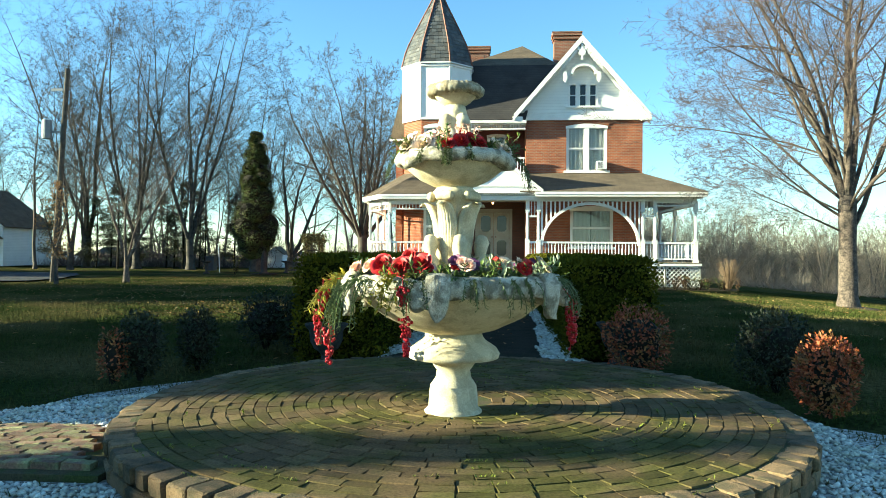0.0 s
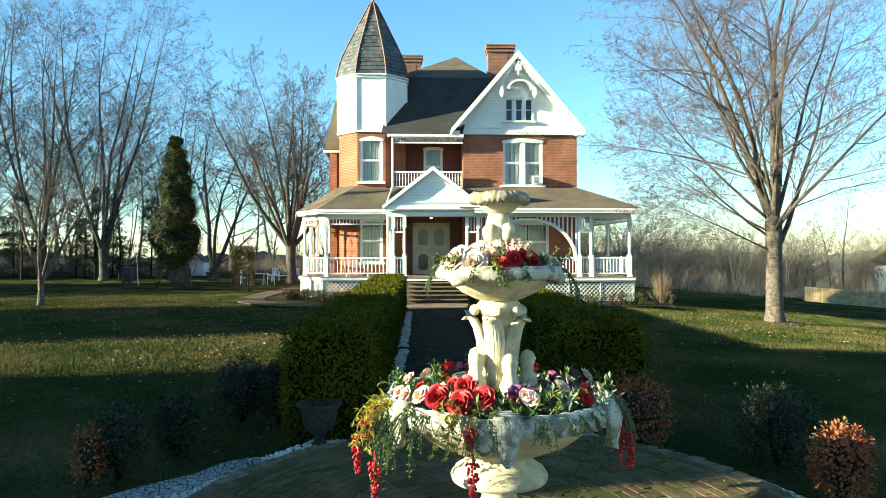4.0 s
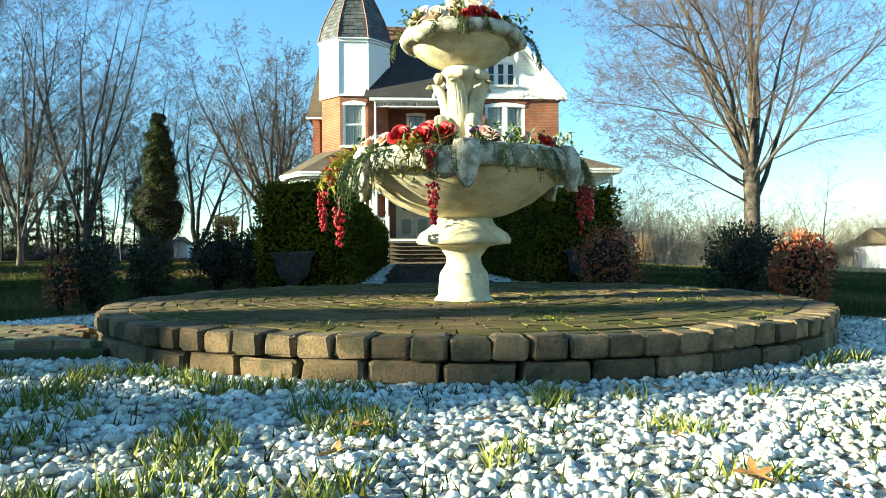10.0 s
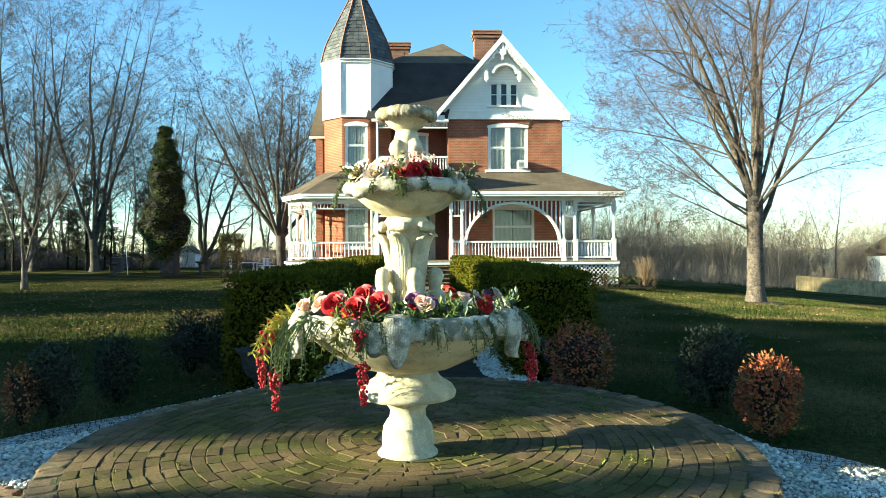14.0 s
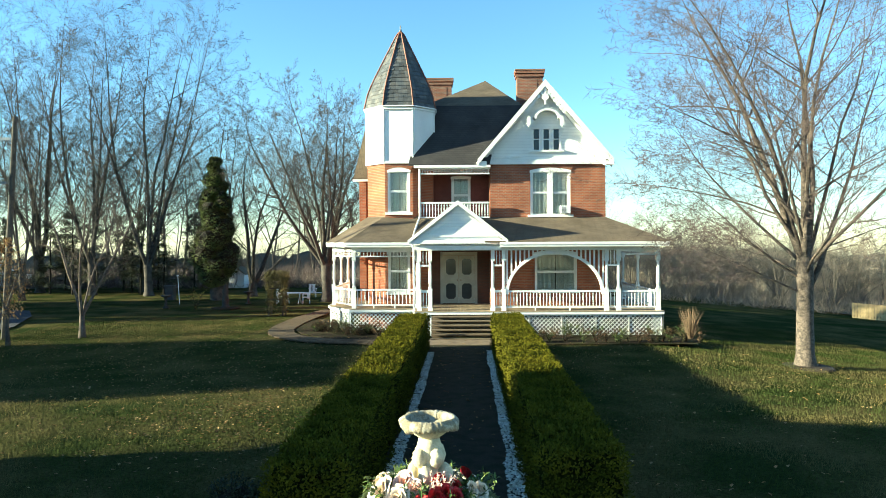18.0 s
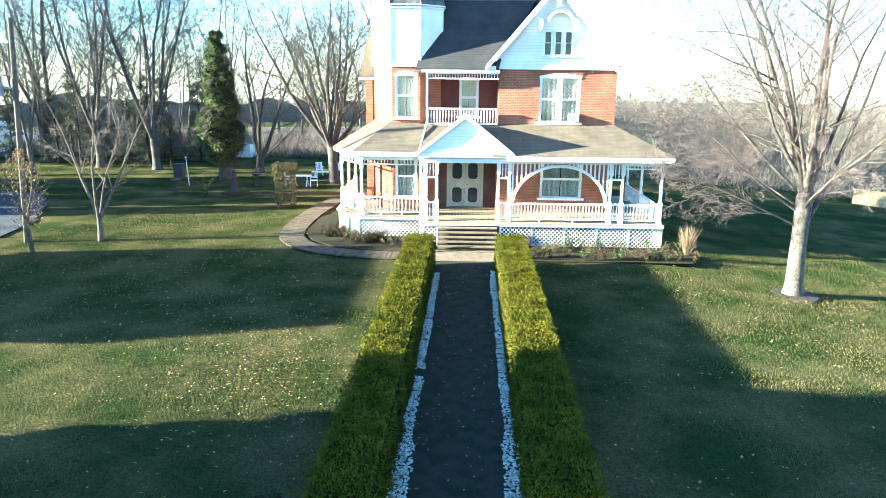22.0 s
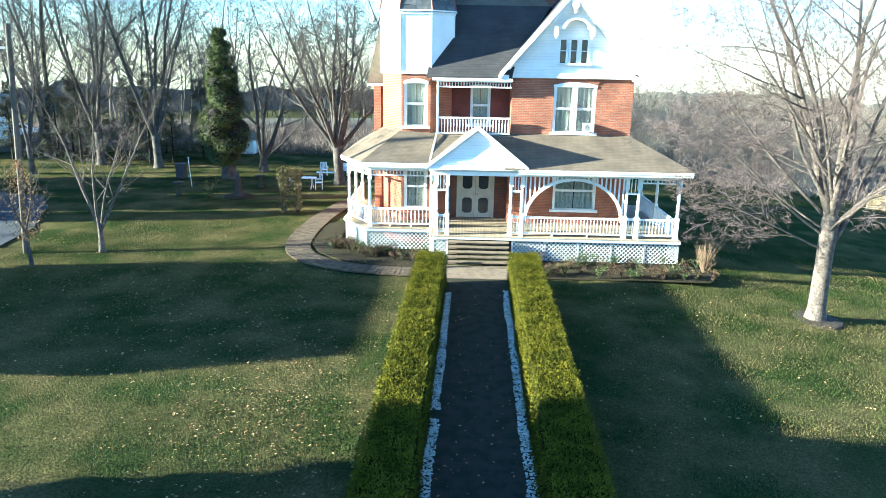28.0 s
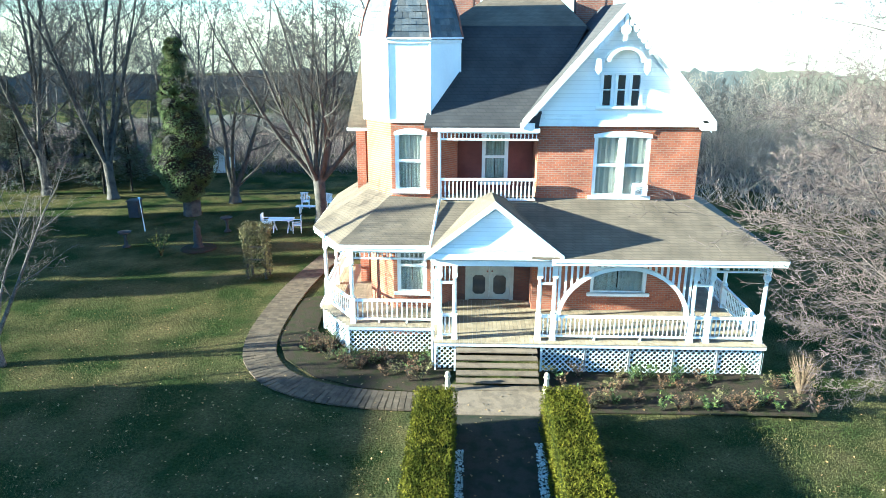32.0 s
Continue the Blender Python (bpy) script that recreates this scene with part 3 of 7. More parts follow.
for z, h, o in ((7.83, 0.1, 0.1), (10.4, 0.1, 0.12), (10.52, 0.06, 0.18)):
    p = octagon(TX, TY, TA + o, z)
    q = octagon(TX, TY, TA - 0.1, z)
    for i in range(8):
        g.prism([p[i], p[(i + 1) % 8], q[(i + 1) % 8], q[i]], (0, 0, h))
part("tower_trim", g, white_paint, house)
CAP = [(1.72, 10.56), (1.66, 10.8), (1.56, 11.25), (1.4, 11.7), (1.18, 12.2), (0.92, 12.75), (0.66, 13.3), (0.4, 13.85), (0.16, 14.35), (0.02, 14.55)]
g = Geo()
for (a, za), (b, zb) in zip(CAP, CAP[1:]):
    p, q = octagon(TX, TY, a, za), octagon(TX, TY, b, zb)
    for i in range(8):
        g.add([p[i], p[(i + 1) % 8], q[(i + 1) % 8], q[i]], [(0, 1, 2, 3)])
tcap = part("tower_roof", g, slate, house, "weathered slate turret roof with rusty hips")


def cap_radius(z):
    for (a, za), (b, zb) in zip(CAP, CAP[1:]):
        if za <= z <= zb:
            return a + (b - a) * (z - za) / (zb - za)
    return 0.02


# slates in courses
g = Geo()
rng = random.Random(5)
z = 10.58
while z < 14.3:
    h = 0.2
    for k in range(8):
        p, q = octagon(TX, TY, cap_radius(z) + 0.03, z), octagon(TX, TY, cap_radius(min(z + h * 1.25, 14.5)) + 0.012, z + h * 1.25)
        a0, a1, b0, b1 = p[k], p[(k + 1) % 8], q[k], q[(k + 1) % 8]
        n = max(1, round((a1 - a0).length / 0.24))
        for i in range(n):
            u, w = (i + 0.02) / n, (i + 0.98) / n
            dz = rng.uniform(-0.012, 0.012)
            c = [a0.lerp(a1, u), a0.lerp(a1, w), b0.lerp(b1, w), b0.lerp(b1, u)]
            out = (Vector((c[0].x + c[1].x, c[0].y + c[1].y, 0)) / 2 - Vector((TX, TY, 0))).normalized() * rng.uniform(0.004, 0.016)
            c[0], c[1] = c[0] + out + Vector((0, 0, dz)), c[1] + out + Vector((0, 0, dz))
            g.add(c + [c[0] - out * 1.5, c[1] - out * 1.5], [(0, 1, 2, 3), (4, 5, 1, 0)])
    z += h
tagged(part("slate_cover", g, slate, tcap), kind="stuff")
for k in range(8):
    part("hip_strip", Geo().tube([octagon(TX, TY, r + 0.03, z)[k] for r, z in CAP], [0.045] * 9 + [0.03], 5), rust_metal, tcap)
part("finial", Geo().lathe([(0.05, 14.5), (0.07, 14.6), (0.03, 14.7), (0.045, 14.78), (0.01, 14.88)], 8, TX, TY), grey_metal, tcap)

# ---- roofs ----
def slab(g, pts, t=0.09):
    return g.prism([Vector(p) for p in pts], (0, 0, t))


part("main_roof", slab(Geo(), [(-2.2, 27.85, 7.68), (1.6, 27.85, 7.68), (1.7, 28.15, 8.1), (3.4, 30.2, 10.85), (-1.6, 30.2, 10.85)]), shaded_steep_shingles, house, "dark brown shingled hip roof")
# the upper hip takes the lighter shingle copy to look sunlit
part("main_roof", slab(Geo(), [(-1.6, 30.2, 10.85), (3.4, 30.2, 10.85), (1.7, 34.2, 13.0)]), shingles, house, "dark brown shingled hip roof")
part("main_roof", slab(Geo(), [(-4.75, 30.9, 7.8), (-1.6, 30.2, 10.85), (1.7, 34.2, 13.0), (-4.75, 41.4, 7.8)]), shaded_steep_shingles, house, "dark brown shingled hip roof")
part("main_roof", slab(Geo(), [(3.4, 30.2, 10.85), (7.3, 31, 7.8), (7.3, 41.4, 7.8), (1.7, 34.2, 13.0)]), shaded_steep_shingles, house, "dark brown shingled hip roof")
part("main_roof", slab(Geo(), [(1.7, 34.2, 13.0), (7.3, 41.4, 7.8), (-4.75, 41.4, 7.8)]), shaded_steep_shingles, house, "dark brown shingled hip roof")
side = part("side_wing", Geo().box(-4.95, 30.9, 0, -4.6, 36.0, 7.35), red_brick, house, "narrow brick wing behind the turret")
part("mansard_roof", slab(Geo(), [(-5.2, 30.6, 7.3), (-3.3, 30.6, 7.3), (-3.3, 31.1, 9.9), (-4.65, 31.1, 9.9)]), shingles, side, "steep grey-brown shingled mansard")
part("mansard_roof", slab(Geo(), [(-5.2, 36.5, 7.3), (-5.2, 30.6, 7.3), (-4.65, 31.1, 9.9), (-4.65, 36.5, 9.9)]), shingles, side, "steep grey-brown shingled mansard")
part("eave_board", Geo().box(-5.24, 30.56, 7.2, -3.9, 30.66, 7.3), white_paint, side)
AX, AZ, GL, GR, GZ = 4.22, 11.55, 1.05, 7.4, 7.85
part("gable_roof", slab(Geo(), [(GL, 27.75, GZ), (GL, 33.4, GZ), (AX, 33.4, AZ), (AX, 27.75, AZ)], 0.1), shaded_steep_shingles, house)
part("gable_roof", slab(Geo(), [(AX, 27.75, AZ), (AX, 33.4, AZ), (GR, 33.4, GZ), (GR, 27.75, GZ)], 0.1), shaded_steep_shingles, house)
# gable front
GW = (3.62, 4.98, 8.42, 9.42)
gab = Geo()
f = lambda x: AZ - (abs(x - AX) / (AX - GL)) * (AZ - GZ) if x < AX else AZ - ((x - AX) / (GR - AX)) * (AZ - GZ)
gab.prism([(GL + 0.35, WING - 0.02, GZ), (GW[0], WING - 0.02, GZ), (GW[0], WING - 0.02, f(GW[0]) - 0.05), (GL + 0.35, WING - 0.02, f(GL + 0.35) - 0.05)], (0, 0.2, 0))
gab.prism([(GW[1], WING - 0.02, GZ), (GR - 0.2, WING - 0.02, GZ), (GR - 0.2, WING - 0.02, f(GR - 0.2) - 0.05), (GW[1], WING - 0.02, f(GW[1]) - 0.05)], (0, 0.2, 0))
gab.prism([(GW[0], WING - 0.02, GZ), (GW[1], WING - 0.02, GZ), (GW[1], WING - 0.02, GW[2]), (GW[0], WING - 0.02, GW[2])], (0, 0.2, 0))
gab.prism([(GW[0], WING - 0.02, GW[3]), (GW[1], WING - 0.02, GW[3]), (GW[1], WING - 0.02, f(GW[1]) - 0.05), (AX, WING - 0.02, AZ - 0.05), (GW[0], WING - 0.02, f(GW[0]) - 0.05)], (0, 0.2, 0))
gable = part("gable_wall", gab, white_siding, house, "white boarded gable")
for a, b in (((GL, 27.72, GZ), (AX, 27.72, AZ)), ((GR, 27.72, GZ), (AX, 27.72, AZ))):
    part("bargeboard", Geo().prism([Vector(a) + Vector((0, 0, -0.16)), Vector(b) + Vector((0, 0, -0.2)), Vector(b) + Vector((0, 0, 0.12)), Vector(a) + Vector((0, 0, 0.12))], (0, 0.06, 0)), white_paint, gable)
    a2, b2 = Vector(a) + Vector((0, 0.36, -0.1)), Vector(b) + Vector((0, 0.36, -0.12))
    part("frieze_board", Geo().prism([a2 + Vector((0, 0, -0.2)), b2 + Vector((0, 0, -0.22)), b2, a2], (0, 0.06, 0)), white_paint, gable)
    part("soffit", Geo().prism([Vector(a) + Vector((0, 0.06, -0.07)), Vector(b) + Vector((0, 0.06, -0.07)), Vector(b) + Vector((0, 0.42, -0.07)), Vector(a) + Vector((0, 0.42, -0.07))], (0, 0, 0.03)), white_paint, gable)
for x0, x1 in ((GL - 0.04, GL + 0.42), (GR - 0.42, GR + 0.04)):
    part("eave_return", Geo().box(x0, 27.79, GZ - 0.17, x1, WING - 0.13, GZ + 0.02), white_paint, gable)
part("cornice", Geo().box(GL + 0.1, WING - 0.12, GZ - 0.1, GR - 0.05, WING + 0.02, GZ + 0.12), white_paint, gable)
part("string_moulding", Geo().box(GL + 0.5, WING - 0.07, GZ + 0.2, 3.5, WING, GZ + 0.26), white_paint, gable)
# triple gable window with its arched hood
for i in range(3):
    a = GW[0] + 0.05 + i * 0.47
    for c, d in ((GW[2], 8.93), (8.95, GW[3])):
        w = part("pane", Geo().box(a + 0.04, WING + 0.05, c + 0.03, a + 0.30, WING + 0.056, d - 0.02), door_glass, gable, "dark gable pane")
    fr = Geo().box(a - 0.06, WING - 0.05, GW[2], a + 0.04, WING + 0.08, GW[3]).box(a + 0.3, WING - 0.05, GW[2], a + 0.4, WING + 0.08, GW[3]).box(a + 0.04, WING + 0.01, 8.92, a + 0.3, WING + 0.08, 8.96)
    part("sash", fr, white_paint, gable)
part("sill", Geo().box(3.5, WING - 0.13, GW[2] - 0.09, 5.12, WING, GW[2]), white_paint, gable)
part("window_head", Geo().box(3.55, WING - 0.06, GW[3], 5.05, WING, GW[3] + 0.08), white_paint, gable)
g = arc_strip(Geo(), AX + 0.1, 9.85, WING - 0.42, WING, 0.5, 0.382, 0.62, 0.473, 14)
part("arched_hood", g, white_paint, gable)
rng = random.Random(3)
for sgn in (-1, 1):
    for i in range(6):
        u = 0.05 + i * 0.046
        x, z = AX + sgn * (AX - GL) * u, AZ - (AZ - GZ) * u - 0.32
        part("verge_scroll", Geo().prism([(x + 0.09 * math.cos(k * math.pi / 3), 27.76, z + 0.12 * math.sin(k * math.pi / 3)) for k in range(6)], (0, 0.05, 0)), white_paint, gable)
    x = AX + sgn * 0.78
    part("verge_pendant", Geo().prism([(x - 0.07, 27.74, 9.95), (x + 0.07, 27.74, 9.95), (x + 0.1, 27.74, 9.6), (x, 27.74, 9.45), (x - 0.1, 27.74, 9.6)], (0, 0.09, 0)), white_paint, gable)
part("king_post", Geo().box(AX - 0.05, 27.75, 10.5, AX + 0.05, 27.82, 11.4), white_paint, gable)
g = Geo().prism([(AX + 0.17 * math.cos(k * math.pi / 4), 27.74, 10.85 + 0.17 * math.sin(k * math.pi / 4)) for k in range(8)], (0, 0.06, 0))
part("rosette", g, white_paint, gable)
for x0, x1, y0, y1, top in ((3.3, 4.65, 32.2, 32.9, 13.15), (-1.6, -0.2, 36.6, 37.3, 13.75)):
    c = part("chimney", Geo().box(x0, y0, 9.0, x1, y1, top).box(x0 - 0.06, y0 - 0.06, top - 0.32, x1 + 0.06, y1 + 0.06, top - 0.2).box(x0 - 0.1, y0 - 0.1, top - 0.14, x1 + 0.1, y1 + 0.1, top), chimney_brick, house, "tall brown brick chimney")
    part("cap", Geo().box(x0 - 0.12, y0 - 0.12, top, x1 + 0.12, y1 + 0.12, top + 0.07).box(x0 + 0.3, y0 - 0.015, 11.0, x1 - 0.3, y0, top - 0.45), chimney_brick, c)

# ---- balcony ----
balc = part("balcony", Geo().box(-1.75, 27.9, 5.05, 1.65, 29.7, 5.18), porch_wood, house)


def spindle_mesh(name, h, r, mat):
    pr = [(0.6, 0), (0.6, 0.12), (1.0, 0.16), (0.55, 0.22), (0.9, 0.42), (1.05, 0.6), (0.6, 0.8), (1.0, 0.84), (0.6, 0.9), (0.6, 1.0)]
    return Geo().lathe([(r * a, h * b) for a, b in pr], 8).mesh(name, mat, True)


def railing(name, a, b, z0, z1, parent, gap=0.14, r=0.028, thick=0.07, feet=False):
    """A balustrade from a to b: two rails with turned spindles between."""
    a, b = Vector((*a, 0)), Vector((*b, 0))
    up = Vector((0, 0, 1))
    rail = part(name, Geo().beam(a + up * (z1 - 0.04), b + up * (z1 - 0.04), 0.09, 0.08).beam(a + up * (z0 + 0.03), b + up * (z0 + 0.03), thick, 0.06), white_paint, parent)
    n = max(2, round((b - a).length / gap))
    me = spindle_mesh("spindle", z1 - z0 - 0.13, r, white_paint)
    for i in range(n):
        p = a.lerp(b, (i + 0.5) / n)
        placed("spindle", me, pose(p.x, p.y, z0 + 0.06), rail)
    if feet:
        for u in (0.3, 0.65):
            p = a.lerp(b, u)
            part("rail_foot", Geo().box(p.x - 0.03, p.y - 0.03, DECK, p.x + 0.03, p.y + 0.03, z0), white_paint, rail)
    return rail


railing("balcony_rail", (-1.7, 27.95), (1.6, 27.95), 5.22, 5.98, balc)
railing("balcony_frieze", (-1.75, 27.95), (1.62, 27.95), 7.28, 7.6, balc, 0.13, 0.024)
part("balcony_eave", Geo().box(-1.95, 27.78, 7.58, 1.65, 27.98, 7.7).box(-1.75, 27.9, 7.55, 1.65, 29.7, 7.6), white_paint, balc)
part("downspout", Geo().tube([(-1.68, 27.92, 7.6), (-1.68, 27.92, 5.3), (-1.85, 26.2, 4.5), (-1.95, 25.95, 4.0), (-1.85, 25.85, 3.8), (-1.85, 25.85, 0.25), (-1.8, 25.6, 0.1)], [0.05] * 7, 8), white_paint, house, "white downspout")

# ---- porch ----
LC, LB = (-4.65, 26.8), (-5.85, 28.5)
deck_poly = [(-1.75, 25.3), (9.0, 25.3), (9.0, 33.0), (-6.15, 33.0), (-6.15, 28.5), (-4.85, 26.5), (-1.75, 26.5)]
deck = part("porch_deck", Geo().prism([(x, y, DECK - 0.14) for x, y in deck_poly], (0, 0, 0.11)), white_paint, house)
i, x = 0, -6.05
while x < 9.0:
    y0 = 25.28 if x > -1.8 else 26.48 if x > -4.85 else 26.5 + (-4.85 - x) / 1.55 * 2.0
    part("deck_board", Geo().box(x, y0, DECK - 0.028, x + 0.135, 33.0 if x < -3.9 or x > 7.1 else 29.05 if -1.75 < x < 1.6 else 28.6, DECK), porch_wood, deck)
    x += 0.142
ET = 4.05
part("porch_roof", slab(Geo(), [(1.9, 25.0, ET), (9.15, 25.0, ET), (7.05, 28.25, 5.2), (-1.6, 28.25, 5.2), (-1.9, 25.3, 4.15)], 0.07), shingles, house, "grey-brown shingled porch roof")
part("porch_roof", slab(Geo(), [(9.15, 25.0, ET), (9.15, 33.2, ET), (7.05, 33.2, 5.2), (7.05, 28.25, 5.2)], 0.07), shingles, house, "grey-brown shingled porch roof")
part("porch_roof", slab(Geo(), [(-4.95, 26.25, ET), (-1.75, 26.25, ET), (-1.75, 28.4, 5.25), (-3.4, 28.25, 5.25)], 0.07), shingles, house, "grey-brown shingled porch roof")
part("porch_roof", slab(Geo(), [(-6.2, 28.4, ET), (-4.95, 26.25, ET), (-3.4, 28.25, 5.25), (-4.3, 29.15, 5.25)], 0.07), shingles, house, "grey-brown shingled porch roof")
part("porch_roof", slab(Geo(), [(-6.2, 33.2, ET), (-6.2, 28.4, ET), (-4.3, 29.15, 5.25), (-4.3, 33.2, 5.25)], 0.07), shingles, house, "grey-brown shingled porch roof")
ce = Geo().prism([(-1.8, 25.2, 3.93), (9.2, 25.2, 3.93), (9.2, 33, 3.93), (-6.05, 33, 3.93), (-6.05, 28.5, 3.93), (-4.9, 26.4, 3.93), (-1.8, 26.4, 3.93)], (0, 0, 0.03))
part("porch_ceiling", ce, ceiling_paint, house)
for a, b in (((1.9, 25.02), (9.12, 25.02)), ((9.12, 25.02), (9.12, 33.0)), ((-4.95, 26.27), (-1.75, 26.27)), ((-6.17, 28.4), (-4.95, 26.27)), ((-6.17, 33), (-6.17, 28.4))):
    part("gutter", Geo().beam((*a, 4.03), (*b, 4.03), 0.12, 0.11), white_paint, house)
    part("fascia", Geo().beam((*a, 3.93), (*b, 3.93), 0.06, 0.1), white_paint, house)
for a, b in (((-1.75, FRONT), (8.85, FRONT)), ((8.8, FRONT), (8.8, 33)), ((LC[0], LEFT_FRONT), (-1.7, LEFT_FRONT)), (LB, LC), (LB, (LB[0], 33))):
    part("porch_beam", Geo().beam((*a, 3.82), (*b, 3.82), 0.16, 0.2), white_paint, house)


def column_mesh(h):
    g = Geo().box(-0.085, -0.085, 0, 0.085, 0.085, 0.95).box(-0.1, -0.1, 0, 0.1, 0.1, 0.12).box(-0.095, -0.095, 0.88, 0.095, 0.095, 0.95)
    g.lathe([(0.075, 0.95), (0.085, 0.99), (0.06, 1.05), (0.072, 1.3), (0.066, 1.9), (0.055, 2.1), (0.08, 2.13), (0.07, 2.17)], 10)
    return g.box(-0.08, -0.08, 2.17, 0.08, 0.08, h).box(-0.09, -0.09, 2.2, 0.09, 0.09, 2.28).mesh("porch_column", white_paint)


col = column_mesh(3.72 - DECK)
COLS = [(-1.6, FRONT), (-1.12, FRONT), (1.62, FRONT), (2.1, FRONT), (6.58, FRONT), (7.1, FRONT), (8.82, FRONT), (8.7, 28.6), (8.7, 31.5), LC, LB, (LB[0], 30.6), (LB[0], 32.8), (-1.75, LEFT_FRONT)]
for x, y in COLS:
    placed("porch_column", col, pose(x, y, DECK), house)
for a, b in ((-1.6, -1.12), (1.62, 2.1), (6.58, 7.1)):
    for z0, z1, t in ((3.02, 3.1, 0.04), (DECK + 0.8, DECK + 0.9, 0.045), (DECK + 0.12, DECK + 0.18, 0.035)):
        part("cross_piece", Geo().box(a, FRONT - t, z0, b, FRONT + t, z1), white_paint, house)
    me = spindle_mesh("spindle", 0.6, 0.028, white_paint)
    for u in (0.35, 0.65):
        placed("spindle", me, pose(a + (b - a) * u, FRONT, DECK + 0.19), house)
        placed("spindle", me, pose(a + (b - a) * u, FRONT, 3.11), house)
R0, R1 = DECK + 0.12, DECK + 0.88
railing("porch_rail", (2.18, FRONT), (6.5, FRONT), R0, R1, house, 0.145, feet=True)
railing("porch_rail", (7.18, FRONT), (8.74, FRONT), R0, R1, house, 0.145)
railing("porch_rail", (8.7, FRONT + 0.1), (8.7, 28.5), R0, R1, house, 0.15)
railing("porch_rail", (8.7, 28.7), (8.7, 31.4), R0, R1, house, 0.15)
railing("porch_rail", (-4.57, LEFT_FRONT), (-1.83, LEFT_FRONT), R0, R1, house, 0.17, feet=True)
railing("porch_rail", LB, LC, R0, R1, house, 0.16)
railing("porch_rail", (LB[0], 28.6), (LB[0], 30.5), R0, R1, house, 0.17)
railing("porch_rail", (LB[0], 30.7), (LB[0], 32.7), R0, R1, house, 0.17)
F0, F1 = 3.42, 3.74
railing("porch_frieze", (7.18, FRONT), (8.74, FRONT), F0 + 0.08, F1, house, 0.15, 0.022)
railing("porch_frieze", (8.7, FRONT), (8.7, 31.4), F0 + 0.08, F1, house, 0.17, 0.022)
railing("porch_frieze", (-4.57, LEFT_FRONT), (-1.83, LEFT_FRONT), F0, F1, house, 0.15, 0.024)
railing("porch_frieze", LB, LC, F0, F1, house, 0.16, 0.024)
railing("porch_frieze", (LB[0], 28.6), (LB[0], 32.7), F0, F1, house, 0.18, 0.024)
# the great arch with its slats
ARX, ARZ, ARW, ARH = 4.33, 1.8, 2.15, 1.88
ag = arc_strip(Geo(), ARX, ARZ, FRONT - 0.07, FRONT + 0.07, ARW - 0.12, ARH - 0.12, ARW, ARH, 36)
arch = part("porch_arch", ag, white_paint, house, "great white half-round arch")
x = 2.25
while x < 6.55:
    u = (x - ARX) / ARW
    z = ARZ + ARH * math.sqrt(max(0, 1 - u * u)) if abs(u) < 1 else ARZ
    if z < 3.66:
        part("slat", Geo().box(x - 0.035, FRONT - 0.02, z - 0.03, x + 0.035, FRONT + 0.02, 3.74), white_paint, arch)
    x += 0.19
# pediment
PL, PR, PA, PZ, PF = -2.0, 2.2, 5.82, 4.14, 25.05
ped = part("pediment", Geo().prism([(PL + 0.15, PF + 0.12, PZ), (PR - 0.15, PF + 0.12, PZ), ((PL + PR) / 2, PF + 0.12, PA - 0.06)], (0, 0.1, 0)), white_siding, house, "white porch pediment")
PM = (PL + PR) / 2
pr = Geo()
BK = 27.9
slab(pr, [(PL - 0.05, PF - 0.05, PZ - 0.02), (PM, PF - 0.05, PA), (PM, BK, PA - 0.35), (PL + 1.6, BK, PZ + 1.1)][::-1], 0.06)
slab(pr, [(PM, PF - 0.05, PA), (PR + 0.05, PF - 0.05, PZ - 0.02), (PR - 1.6, BK, PZ + 1.1), (PM, BK, PA - 0.35)][::-1], 0.06)
part("pediment_roof", pr, shingles, ped)
g = Geo()
for a, b in (((PL - 0.06, PZ - 0.06), (PM, PA - 0.03)), ((PR + 0.06, PZ - 0.06), (PM, PA - 0.03))):
    g.prism([(a[0], PF - 0.07, a[1] - 0.06), (b[0], PF - 0.07, b[1] - 0.1), (b[0], PF - 0.07, b[1] + 0.1), (a[0], PF - 0.07, a[1] + 0.1)], (0, 0.07, 0))
    g.prism([(a[0] * 0.8 + b[0] * 0.2, PF + 0.08, a[1] + 0.25), (b[0], PF + 0.08, b[1] - 0.28), (b[0], PF + 0.08, b[1] - 0.2), (a[0] * 0.8 + b[0] * 0.2, PF + 0.08, a[1] + 0.33)], (0, 0.05, 0))
g.box(PL, PF, PZ - 0.12, PR, PF + 0.12, PZ + 0.05).box(PL + 0.3, PF + 0.06, PZ + 0.18, PR - 0.3, PF + 0.13, PZ + 0.24)
part("raking_cornice", g, white_paint, ped)
part("porch_beam", Geo().box(PL + 0.2, FRONT - 0.35, 3.75, PR - 0.2, FRONT - 0.25, 4.0), white_paint, ped)

